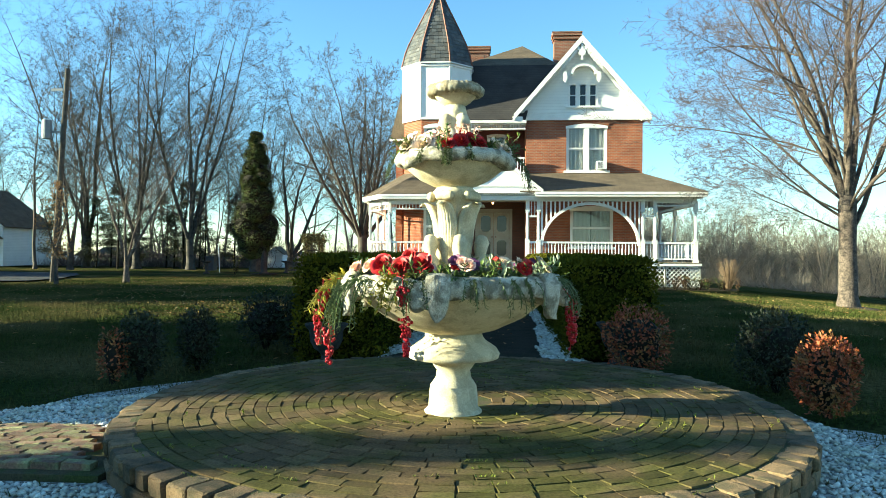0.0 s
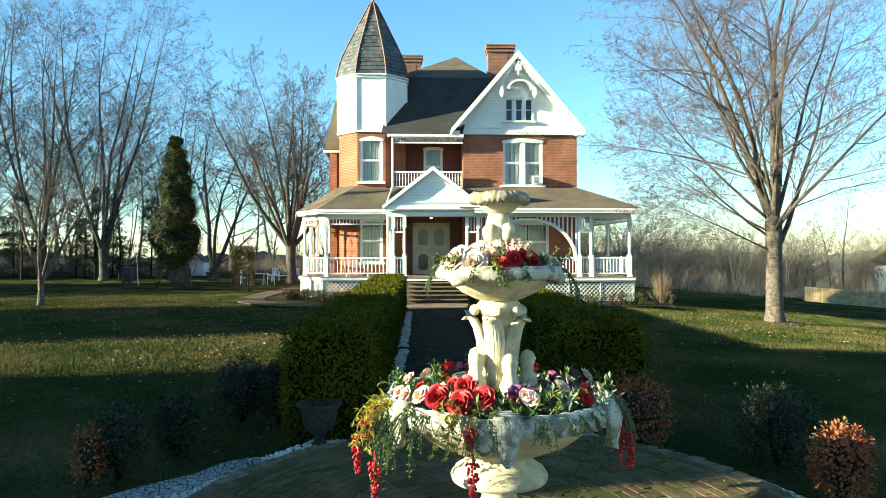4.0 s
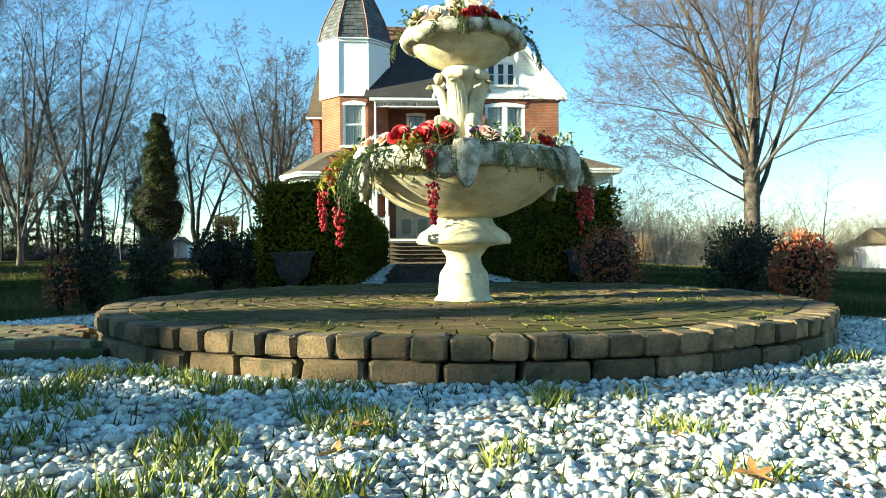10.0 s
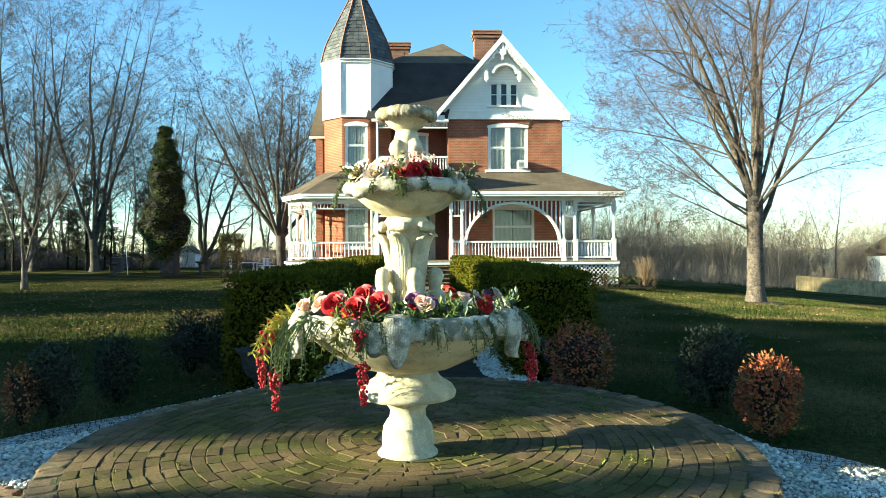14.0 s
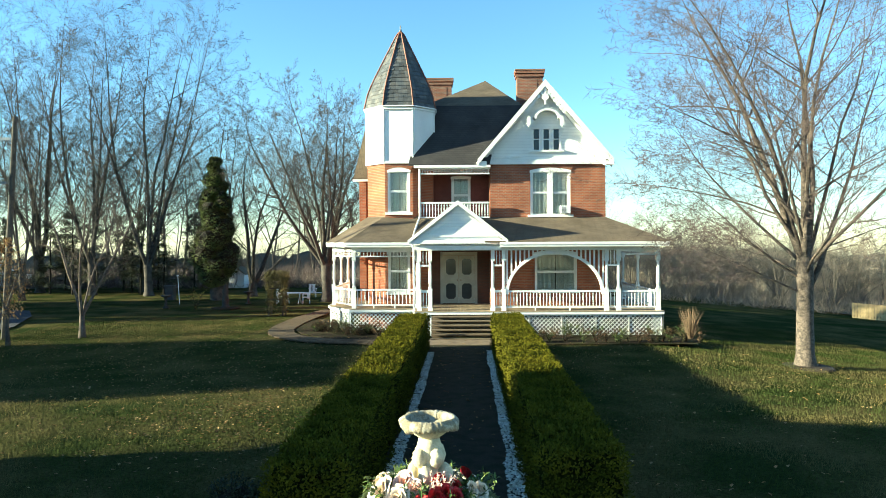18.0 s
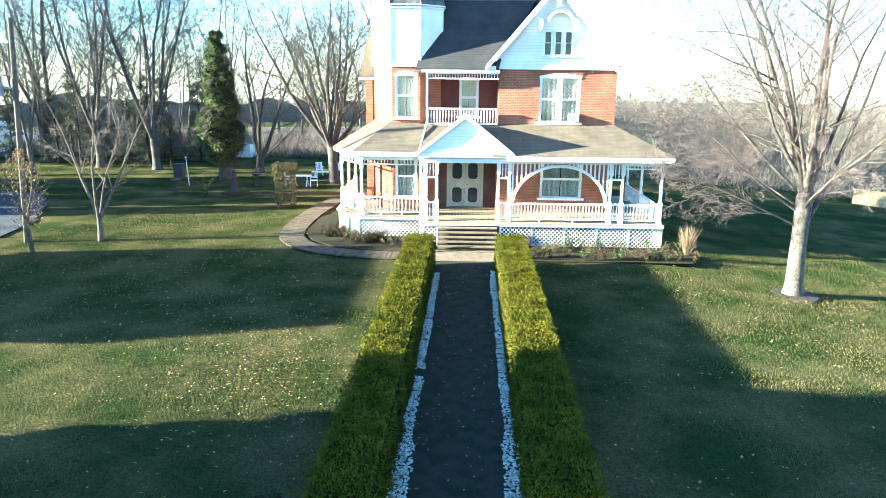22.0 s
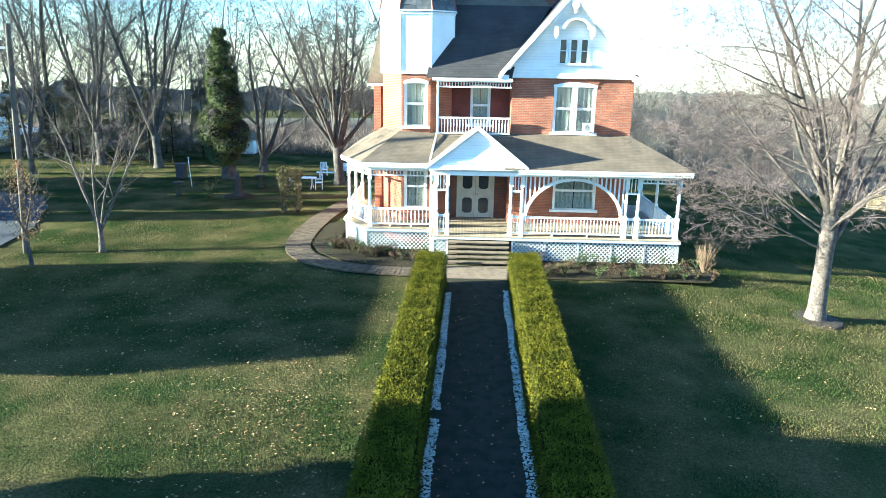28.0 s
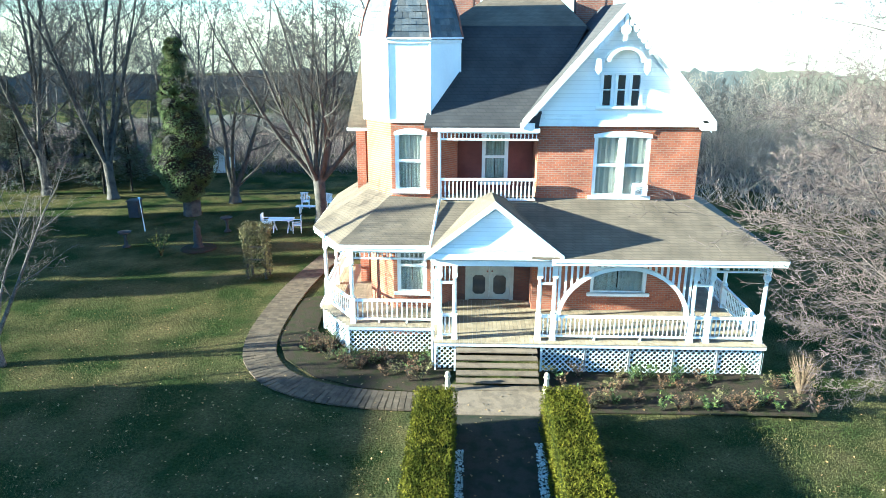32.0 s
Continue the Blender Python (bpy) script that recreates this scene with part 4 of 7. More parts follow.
# lattice skirts
def lattice(name, a, b, z0, z1, gap=0.185, w=0.032):
    """A panel of crossed laths between a and b, framed, clipped to its edges."""
    a, b = Vector((*a, 0)), Vector((*b, 0))
    L, d = (b - a).length, (b - a).normalized()
    nrm = Vector((d.y, -d.x, 0)) * 0.006
    H = z1 - z0
    fr = Geo().beam(a + Vector((0, 0, z1 - 0.03)), b + Vector((0, 0, z1 - 0.03)), 0.04, 0.06)
    for p in (a, b):
        fr.box(p.x - 0.03, p.y - 0.03, 0, p.x + 0.03, p.y + 0.03, z1)
    pan = part(name, fr, white_paint, house, "white diagonal lattice skirt")
    for sgn in (1, -1):
        c = -H
        while c < L:
            s0, s1 = max(c, 0), min(c + H, L)
            if s1 - s0 > 0.02:
                q = []
                for s in (s0, s1):
                    z = z0 + (s - c if sgn > 0 else H - (s - c))
                    q.append(a + d * s + Vector((0, 0, z)) + nrm * sgn)
                part("lath", Geo().beam(q[0], q[1], 0.008, w), white_paint, pan)
            c += gap


x = 1.75
for i in range(5):
    lattice("lattice_panel", (x, 25.42), (x + 1.43, 25.42), 0.0, DECK - 0.14)
    x += 1.44
lattice("lattice_panel", (8.95, 25.42), (8.95, 29), 0.0, DECK - 0.14)
lattice("lattice_panel", (-1.75, 25.42), (-1.1, 25.42), 0.1, DECK - 0.14)
lattice("lattice_panel", (-4.8, 26.6), (-1.75, 26.6), 0.1, DECK - 0.14)
lattice("lattice_panel", (-6.05, 28.6), (-4.85, 26.6), 0.1, DECK - 0.14)
# dark sheets added behind the lattice stand in for shade under the porch
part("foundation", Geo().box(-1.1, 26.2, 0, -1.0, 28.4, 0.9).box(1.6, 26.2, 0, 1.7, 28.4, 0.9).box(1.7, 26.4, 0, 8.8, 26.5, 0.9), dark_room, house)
# steps
NS = 6
for i in range(NS):
    z = DECK - 0.02 - (i + 1) * (DECK - 0.03) / (NS + 0.3)
    y = 25.28 - i * 0.2
    part("porch_step", Geo().box(-1.05, y - 0.26, z - 0.045, 1.58, y + 0.02, z).box(-1.02, y - 0.02, z - 0.17, 1.55, y, z - 0.045), step_wood, house)

# small stone newels at the foot of the steps
for x in (-1.3, 1.78):
    nw = thing("stone_newel", (x, 24.0, 0), "small pale stone post with a ball top by the steps", "post", "newels by the steps")
    part("base", Geo().box(x - 0.1, 23.9, 0, x + 0.1, 24.1, 0.1), cast_stone, nw)
    part("shaft", Geo().lathe([(0.075, 0.1), (0.06, 0.16), (0.09, 0.28), (0.06, 0.44), (0.08, 0.5), (0.1, 0.52), (0.1, 0.56)], 14, x, 24.0), cast_stone, nw, smooth=True)
    part("ball", Geo().blob((x, 24.0, 0.63), 0.08, 0.02, random, 1.0, 12, 8), cast_stone, nw, smooth=True)
# ---- platform and fountain ----
PCX, PCY, PR_, PTOP = -0.18, 0.98, 2.75, 0.23
FX, FY = -0.2, 0.56


def uneven_block(l, w, h, seed, rough=0.008, chamfer=0.14):
    """A worn block centred on its base, with chamfered, uneven edges."""
    r = random.Random(seed)
    c = min(l, w, h) * chamfer
    g = Geo()
    rings = [(0, 0), (0, h - c), (c, h)]
    for ins, z in rings:
        for sx, sy in ((-1, -1), (1, -1), (1, 1), (-1, 1)):
            g.v.append((sx * (l / 2 - ins) + r.uniform(-rough, rough), sy * (w / 2 - ins) + r.uniform(-rough, rough), z + (r.uniform(-rough, rough) if z else 0)))
    for i in range(2):
        for j in range(4):
            a, b = i * 4 + j, i * 4 + (j + 1) % 4
            g.f.append((a, b, b + 4, a + 4))
    g.f.append((8, 9, 10, 11))
    g.f.append((3, 2, 1, 0))
    return g


def tumbled_block(l, w, h, seed, rough=0.008):
    """A tumbled walling block centred on its base, its corners and edges rounded off."""
    r = random.Random(seed)
    c = h * 0.15
    g = Geo()
    for ins, z in ((c * 0.7, 0), (0, c * 0.8), (0, h - c), (c * 0.35, h - c * 0.35), (c * 1.1, h)):
        a, b = l / 2 - ins, w / 2 - ins
        for x, y in ((-a + c, -b), (a - c, -b), (a, -b + c), (a, b - c), (a - c, b), (-a + c, b), (-a, b - c), (-a, -b + c)):
            g.v.append((x + r.uniform(-rough, rough), y + r.uniform(-rough, rough), z + (r.uniform(-rough, rough) * 0.7 if z else 0)))
    for i in range(4):
        for j in range(8):
            p, q = i * 8 + j, i * 8 + (j + 1) % 8
            g.f.append((p, q, q + 8, p + 8))
    g.f += [tuple(range(32, 40)), tuple(range(7, -1, -1))]
    return g


platform = thing("fountain_platform", (PCX, PCY, 0), "round two-course platform of worn brown paving blocks", "platform", kind="structure")
part("bed", Geo().lathe([(PR_ - 0.14, 0), (PR_ - 0.14, PTOP - 0.014)], 96, PCX, PCY), joint_soil, platform)
rng = random.Random(11)
for course, (z, h, n, dep) in enumerate(((0.0, 0.116, 50, 0.2), (0.115, 0.116, 94, 0.2))):
    wdt = 2 * math.pi * PR_ / n
    kinds = [tumbled_block(wdt * k, dep, h - 0.004 - 0.003 * i, 20 + i + 10 * course).mesh("wall_block", block_stone) for i, k in enumerate((0.88, 0.93, 0.97, 0.9, 0.95))]
    for i in range(n):
        a = 2 * math.pi * (i + 0.3 * course) / n
        rr = PR_ - dep / 2 + rng.uniform(-0.022, 0.014)
        placed("wall_block", rng.choice(kinds), pose(PCX + rr * math.cos(a), PCY + rr * math.sin(a), z, 0, 0, math.degrees(a) + 90 + rng.uniform(-2.5, 2.5)), platform)
# rings of pavers round the pedestal
rad = PR_ - 0.2
while rad > 0.3:
    dep = 0.105 if rad > 1.2 else 0.1
    n = max(8, round(2 * math.pi * rad / 0.215))
    wdt = 2 * math.pi * (rad - dep / 2) / n
    kinds = [uneven_block(wdt * k, dep - 0.006, 0.05, int(rad * 100) + i, 0.004, 0.08).mesh("paver", paver_stone) for i, k in enumerate((0.965, 0.98, 0.95))]
    off = rng.random()
    for i in range(n):
        a = 2 * math.pi * (i + off) / n
        rr = rad - dep / 2
        m = pose(PCX + rr * math.cos(a), PCY + rr * math.sin(a), PTOP - 0.052 + rng.uniform(-0.003, 0.003), rng.uniform(-0.8, 0.8), rng.uniform(-0.8, 0.8), math.degrees(a) + 90 + rng.uniform(-1.5, 1.5))
        placed("paver", rng.choice(kinds), m, platform)
    rad -= dep
# moss and small weeds in the joints of the paving
rng = random.Random(12)
mg = Geo()
for i in range(150):
    a, q = rng.uniform(0, 6.28), PR_ * math.sqrt(rng.uniform(0.03, 0.93))
    cx, cy = PCX + q * math.cos(a), PCY + q * math.sin(a)
    if noise.noise((cx * 1.3, cy * 1.3, 5)) < -0.05:
        continue
    for k in range(rng.randint(5, 16)):
        w = rng.gauss(0, 0.05)
        mg.leaf((cx - w * math.sin(a), cy + w * math.cos(a), PTOP - 0.004), (rng.uniform(-1, 1), rng.uniform(-1, 1), rng.uniform(0.2, 0.9)), (0, 0, 1), rng.uniform(0.012, 0.034), 0.012)
tagged(part("moss_tuft", mg, weed_leaf, platform, "yellow-green moss and small weeds in the joints"), kind="stuff")

fountain = thing("fountain", (FX, FY, 0.23), "three-tier cast stone garden fountain dressed with silk flowers", "fountain")
g = Geo().lathe([(0.21, 0.23), (0.215, 0.23 + 0.02), (0.2, 0.23 + 0.035), (0.185, 0.23 + 0.05), (0.18, 0.23 + 0.15), (0.172, 0.23 + 0.2), (0.13, 0.23 + 0.26), (0.125, 0.23 + 0.31), (0.17, 0.23 + 0.37), (0.2, 0.23 + 0.385), (0.335, 0.23 + 0.40), (0.345, 0.23 + 0.43), (0.32, 0.23 + 0.47), (0.24, 0.23 + 0.52), (0.22, 0.23 + 0.545), (0.2, 0.23 + 0.6)], 48, FX, FY)
part("pedestal", g, cast_stone, fountain, "sunlit cream pedestal", True)


def scallop(lobes, depth, zdep):
    def f(r, z, a):
        k = abs(math.sin(a * lobes / 2))
        big = max(0.0, min(1.0, (r - 0.1) / 0.5))
        return r * (1 + depth * (k - 0.5) * big), z + zdep * (k - 0.5) * big
    return f


def bowl(name, r, z0, z1, lobes, label):
    h = z1 - z0
    pr = [(0.24 * r, z0), (0.42 * r, z0 + 0.08 * h), (0.66 * r, z0 + 0.28 * h), (0.86 * r, z0 + 0.56 * h), (0.97 * r, z0 + 0.8 * h), (1.0 * r, z0 + 0.93 * h), (0.985 * r, z1), (0.93 * r, z1 - 0.02), (0.86 * r, z1 - 0.06), (0.6 * r, z1 - 0.1), (0.05, z1 - 0.11)]
    b = part(name, Geo().lathe(pr, 96, FX, FY, scallop(lobes, 0.02, 0.01)), cast_stone, fountain, label, True)
    big = r > 0.6

    def leafy(q, z, a):
        rib = abs(math.sin(a * lobes * 2.5)) ** 0.6
        lobe = max(0.0, math.cos(a * (4 if big else 3) + 0.9)) ** 6
        k = 1.0 if z < z1 - 0.02 else 0.3
        w = 0.5 + 0.5 * noise.noise((math.cos(a) * 9, math.sin(a) * 9, z * 20))
        return q + r * 0.03 * rib * k + r * 0.05 * lobe * k + 0.012 * w, z - r * 0.1 * lobe * k - 0.012 * rib * k + 0.014 * w

    d = 0.11 if big else 0.06 if r > 0.3 else 0.045
    gr = Geo().lathe([(r - 0.05, z1 - 0.03), (r - 0.03, z1 + 0.012), (r + 0.005, z1 + 0.02), (r + 0.03, z1 - 0.004), (r + 0.036, z1 - 0.35 * d), (r + 0.028, z1 - 0.7 * d), (r + 0.016, z1 - d), (r - 0.02, z1 - d - 0.005)], 200 if big else 120, FX, FY, leafy)
    part("rim", gr, mossy_stone if r > 0.3 else aged_rim, b, "weathered acanthus rim", True)
    return b


bowl("lower_bowl", 0.76, 0.8, 1.2, 10, "wide cream lower bowl")
low_bowl = scene.objects["lower_bowl"]
bowl("middle_bowl", 0.40, 1.83, 2.05, 9, "cream middle bowl")
bowl("top_bowl", 0.175, 2.41, 2.54, 7, "small weathered top bowl")
# carved shafts: plain fluted forms
g = Geo().lathe([(0.15, 1.1), (0.14, 1.2), (0.11, 1.28), (0.095, 1.36), (0.09, 1.5), (0.1, 1.66), (0.135, 1.76), (0.165, 1.8), (0.12, 1.85)], 24, FX, FY)
shaft = part("lower_shaft", g, cast_stone, fountain, "slim carved cream shaft", True)


def leaf_bracket(a, path, ribs=5):
    """A ribbed leaf that follows a path of (radius, height, half width) and curls out under the bowl."""
    c, s = math.cos(a), math.sin(a)
    g = Geo()
    m = 20
    for r, z, w in path:
        for side in (1, -1):
            for j in range(m + 1):
                v = -1 + 2 * j / m
                v *= side
                out = r + (0.012 * abs(math.cos(v * math.pi * ribs / 2)) - 0.045 * v * v * (w / 0.1) if side > 0 else -0.03 - 0.03 * v * v)
                x, y = out * c - v * w * s, out * s + v * w * c
                g.v.append((FX + x, FY + y, z))
    n = 2 * (m + 1)
    for i in range(len(path) - 1):
        for j in range(n):
            p, q = i * n + j, i * n + (j + 1) % n
            g.f.append((p, q, q + n, p + n))
    g.f += [tuple(range(n))[::-1], tuple(range(n * (len(path) - 1), n * len(path)))]
    return g


for deg in (-94, -34, 28, 92, 152, -150):
    g = leaf_bracket(math.radians(deg), [(0.68, 1.2, 0.04), (0.75, 1.245, 0.065), (0.82, 1.24, 0.08), (0.862, 1.18, 0.085), (0.868, 1.1, 0.08), (0.855, 1.03, 0.064), (0.845, 0.98, 0.042), (0.855, 0.95, 0.012)], 9)
    part("acanthus_leaf", g, mossy_stone, low_bowl, "pale ribbed leaf curling over the rim", True)
for k in range(5):
    a = math.radians(-112 + 72 * k)
    c, s = math.cos(a), math.sin(a)
    g = leaf_bracket(a, [(0.11, 1.22, 0.028), (0.124, 1.34, 0.05), (0.138, 1.46, 0.068), (0.152, 1.57, 0.075), (0.174, 1.65, 0.07), (0.206, 1.705, 0.056), (0.236, 1.724, 0.038), (0.254, 1.704, 0.014)], 7)
    part("leaf_bracket", g, cast_stone, shaft, "ribbed curling leaf bracket", True)
    # a rolled shell under the bowl
    g = Geo().tube([(FX + 0.17 * c - u * s, FY + 0.17 * s + u * c, 1.77) for u in (-0.075, -0.064, -0.05, -0.04, -0.024, -0.016, 0.0, 0.016, 0.024, 0.04, 0.05, 0.064, 0.075)], (0.01, 0.024, 0.033, 0.028, 0.037, 0.031, 0.039, 0.031, 0.037, 0.028, 0.033, 0.024, 0.01), 12)
    part("shell_scroll", g, cast_stone, shaft, "rolled shell scroll", True)
    # a plain carved boss seated at the foot
    a2 = a + 0.63
    q = Vector((FX + 0.2 * math.cos(a2), FY + 0.2 * math.sin(a2), 0))
    g = Geo().lathe([(0.03, 1.1), (0.07, 1.15), (0.085, 1.24), (0.062, 1.32), (0.04, 1.36), (0.05, 1.4), (0.056, 1.44), (0.04, 1.485), (0.01, 1.5)], 12, q.x, q.y, lambda r, z, t: (r * (1 + 0.14 * math.sin(3 * t + 40 * z)), z))
    part("carved_boss", g, cast_stone, shaft, smooth=True)
g = Geo().lathe([(0.12, 1.95), (0.11, 2.05), (0.085, 2.12), (0.08, 2.28), (0.09, 2.36), (0.075, 2.42)], 16, FX, FY)
shaft = part("upper_shaft", g, cast_stone, fountain, "weathered carved upper shaft", True)
for k in range(4):
    a = math.radians(-50 + 90 * k)
    part("carved_boss", Geo().blob((FX + 0.085 * math.cos(a), FY + 0.085 * math.sin(a), 2.29), 0.055, 0.1, rng, 1.3, 12, 8), cast_stone, shaft, smooth=True)
    part("carved_boss", Geo().blob((FX + 0.11 * math.cos(a + 0.7), FY + 0.11 * math.sin(a + 0.7), 2.17), 0.06, 0.1, rng, 1.25, 12, 8), cast_stone, shaft, smooth=True)


# ---- silk flowers on the fountain ----
def rose(name, p, r, mat, label, rr):
    """A full bloom of cupped petals in four whorls, the outer ones opening."""
    g = Geo()
    p, r = Vector(p), r * 0.7
    for n, foot, lip, high, curl, half in ((5, 0.3, 0.95, 0.5, 0.22, 0.72), (5, 0.25, 0.72, 0.74, 0.14, 0.74), (4, 0.2, 0.5, 0.86, 0.07, 0.9), (3, 0.12, 0.26, 0.9, 0.02, 1.2)):
        a0 = rr.uniform(0, 6.28)
        for i in range(n):
            a = a0 + 2 * math.pi * i / n + rr.uniform(-0.12, 0.12)
            o, m = len(g.v), 5
            for v in (0.0, 0.4, 0.75, 1.0):
                for j in range(m):
                    u = -1 + 2 * j / (m - 1)
                    q = r * (foot + (lip - foot) * v ** 0.7 + (curl if v > 0.9 else 0) + 0.05 * abs(u))
                    b = a + u * half * (0.55 + 0.45 * math.sin(math.pi * min(0.85, 0.2 + 0.65 * v)))
                    g.v.append((p.x + q * math.cos(b), p.y + q * math.sin(b), p.z + r * (0.05 + high * v - 0.16 * v * u * u - (0.08 if v > 0.9 else 0))))
            for k in range(3):
                for j in range(m - 1):
                    e = o + k * m + j
                    g.f.append((e, e + 1, e + m + 1, e + m))
    g.blob(p + Vector((0, 0, r * 0.4)), r * 0.2, 0.1, rr)
    # the bloom looks outwards from the bowl
    out = Vector((p.x - FX, p.y - FY, 0)).normalized() * 0.75 + Vector((rr.uniform(-0.3, 0.3), rr.uniform(-0.3, 0.3), rr.uniform(0.35, 0.8)))
    turn = Vector((0, 0, 1)).rotation_difference(out.normalized())
    g.v = [tuple(p + turn @ (Vector(q) - p)) for q in g.v]
    return part(name, g, mat, garland, label, True)


def sprig(geo, p, way, length, n, leaf, width, rr, droop=0.0):
    p, way = Vector(p), Vector(way).normalized()
    pts = [p.copy()]
    for i in range(n):
        way = (way + Vector((rr.uniform(-0.15, 0.15), rr.uniform(-0.15, 0.15), -droop))).normalized()
        p = p + way * length / n
        pts.append(p.copy())
        for k in (-1, 1):
            side = way.orthogonal().normalized()
            side = (Matrix.Rotation(rr.uniform(0, 6.28), 3, way) @ side) * k
            geo.leaf(p, (way * 0.6 + side).normalized(), Vector((0, 0, 1)), leaf * rr.uniform(0.7, 1.2), width)
    geo.tube(pts, [0.003] * len(pts), 3)


garland = thing("flower_garland", (FX, FY, 1.2), "silk garland of red roses, ferns and trailing berries", "garland")
rr = random.Random(21)
def on_rim(r, deg, z):
    a = math.radians(deg)
    return Vector((FX + r * math.cos(a), FY + r * math.sin(a), z))


for deg, dr, z, size, mat, lab in ((-152, -0.01, 1.27, 0.09, rose_pink, "peach silk rose"), (-143, -0.05, 1.29, 0.085, rose_pink, "peach silk rose"), (-161, 0.0, 1.28, 0.06, rose_pink, "peach silk rose"), (-131, -0.05, 1.3, 0.1, rose_red, "red silk rose"), (-117, -0.05, 1.28, 0.105, rose_red, "red silk rose"), (-106, -0.1, 1.31, 0.1, rose_red, "red silk rose"), (-121, -0.22, 1.35, 0.09, rose_red, "red silk rose"), (-84, -0.3, 1.3, 0.06, purple_bloom, "purple silk bloom"),
                               (-44, -0.05, 1.28, 0.07, rose_red, "red silk rose"), (-35, -0.1, 1.3, 0.07, rose_red, "red silk rose"), (-85, -0.2, 1.33, 0.07, purple_bloom, "purple silk bloom"), (-72, -0.25, 1.31, 0.06, purple_bloom, "purple silk bloom"), (-15, -0.05, 1.28, 0.06, rose_cream, "cream silk rose"), (60, -0.1, 1.3, 0.08, rose_red, "red silk rose"), (120, -0.1, 1.3, 0.08, rose_red, "red silk rose"), (170, -0.1, 1.3, 0.07, rose_pink, "peach silk rose")):
    rose("rose", on_rim(0.74 + dr, deg, z - 0.02), size, mat, lab, rr)
# a dense bed of leaves and smaller blooms fills the bowl
moss = Geo()
for i in range(26):
    moss.blob(on_rim(rr.uniform(0.2, 0.62), rr.uniform(-180, 180), 1.12), rr.uniform(0.1, 0.16), 0.3, rr, 0.55, 9, 6)
part("moss_bed", moss, moss_clump, garland, "dark green moss bed")
for i in range(30):
    deg = rr.uniform(-185, 10) if i < 18 else rr.uniform(0, 180)
    d_ = rr.uniform(0.3, 0.66)
    if -175 < deg < -95:
        mat, lab = rr.choice(((rose_red, "red silk rose"), (rose_red, "red silk rose"), (rose_pink, "peach silk rose")))
    elif -95 <= deg < -50:
        mat, lab = rr.choice(((purple_bloom, "purple silk bloom"), (rose_pink, "peach silk rose"), (rose_red, "red silk rose")))
    else:
        mat, lab = rr.choice(((rose_red, "red silk rose"), (rose_cream, "cream silk rose"), (purple_bloom, "purple silk bloom")))
    rose("rose", on_rim(d_, deg, 1.25 + rr.uniform(0, 0.06)), rr.uniform(0.045, 0.075), mat, lab, rr)
green, pale, fern, yellow = Geo(), Geo(), Geo(), Geo()
for i in range(170):
    deg = rr.uniform(-185, 185)
    p = on_rim(rr.uniform(0.22, 0.7), deg, 1.17)
    sprig(pale if rr.random() < 0.15 else green, p, Vector((rr.uniform(-1, 1), rr.uniform(-1, 1), rr.uniform(0.3, 1.2))), rr.uniform(0.07, 0.16), 4, 0.06, 0.032, rr, 0.03)
for i in range(80):
    deg = rr.uniform(-185, 10) if i < 55 else rr.uniform(0, 180)
    p = on_rim(rr.uniform(0.5, 0.76), deg, 1.2)
    out = Vector((math.cos(math.radians(deg)), math.sin(math.radians(deg)), rr.uniform(0.3, 1.6)))
    sprig(pale if -60 < deg < 5 and rr.random() < 0.6 else green, p, out, rr.uniform(0.08, 0.2), 5, 0.055, 0.028, rr, 0.05)
for deg, n, ln in ((-163, 9, 0.34), (-150, 10, 0.42), (-142, 10, 0.5), (-132, 6, 0.38), (-108, 6, 0.28), (-98, 4, 0.22), (-78, 6, 0.22), (-62, 5, 0.26), (-48, 5, 0.24), (-20, 8, 0.3), (-5, 6, 0.3)):
    for k in range(n):
        sprig(fern, on_rim(0.78, deg + rr.uniform(-4, 4), 1.2), Vector((math.cos(math.radians(deg)) * 0.6, math.sin(math.radians(deg)) * 0.6, 0.1)), ln * rr.uniform(0.6, 1.1), 12, 0.03, 0.012, rr, 0.28)
    part("hanging_fern", fern, fern_leaf, garland, "fine trailing fern")
    fern = Geo()
for deg, n, ln in ((-172, 7, 0.3), (-158, 5, 0.4), (-112, 4, 0.35), (-118, 2, 0.3)):
    for k in range(n):
        sprig(yellow, on_rim(0.78, deg + rr.uniform(-5, 5), 1.22), Vector((math.cos(math.radians(deg)), math.sin(math.radians(deg)), 0.3)), ln * rr.uniform(0.7, 1.1), 7, 0.06, 0.03, rr, 0.3)
part("foliage", green, silk_leaf, garland)
part("pale_foliage", pale, pale_leaf, garland, "pale grey-green leaves")
part("yellow_leaves", yellow, yellow_leaf, garland)
for deg, r0, z0, z1 in ((-172, 1.0, 0.98, 0.72), (-160, 0.97, 1.12, 1.0), (-158, 0.93, 0.86, 0.62), (-109, 0.86, 1.16, 1.05), (-108, 0.84, 0.98, 0.74), (-20, 0.9, 1.0, 0.78), (-2, 0.86, 1.05, 0.7)):
    g = Geo()
    for i in range(70):
        z = z1 + (z0 - z1) * rr.random()
        w = 0.03 * (0.5 + (z - z1) / max(0.01, z0 - z1))
        q = on_rim(r0, deg, z)
        g.blob((q.x + rr.uniform(-w, w), q.y + rr.uniform(-w, w), z), rr.uniform(0.009, 0.014), 0.2, rr, 1.0, 5, 3)
    g.tube([on_rim(0.78, deg, 1.2), on_rim(r0, deg, z0 + 0.06), on_rim(r0, deg, z1)], (0.004, 0.004, 0.003), 4)
    part("berry_spray", g, berry_red, garland, "hanging spray of red berries", True)

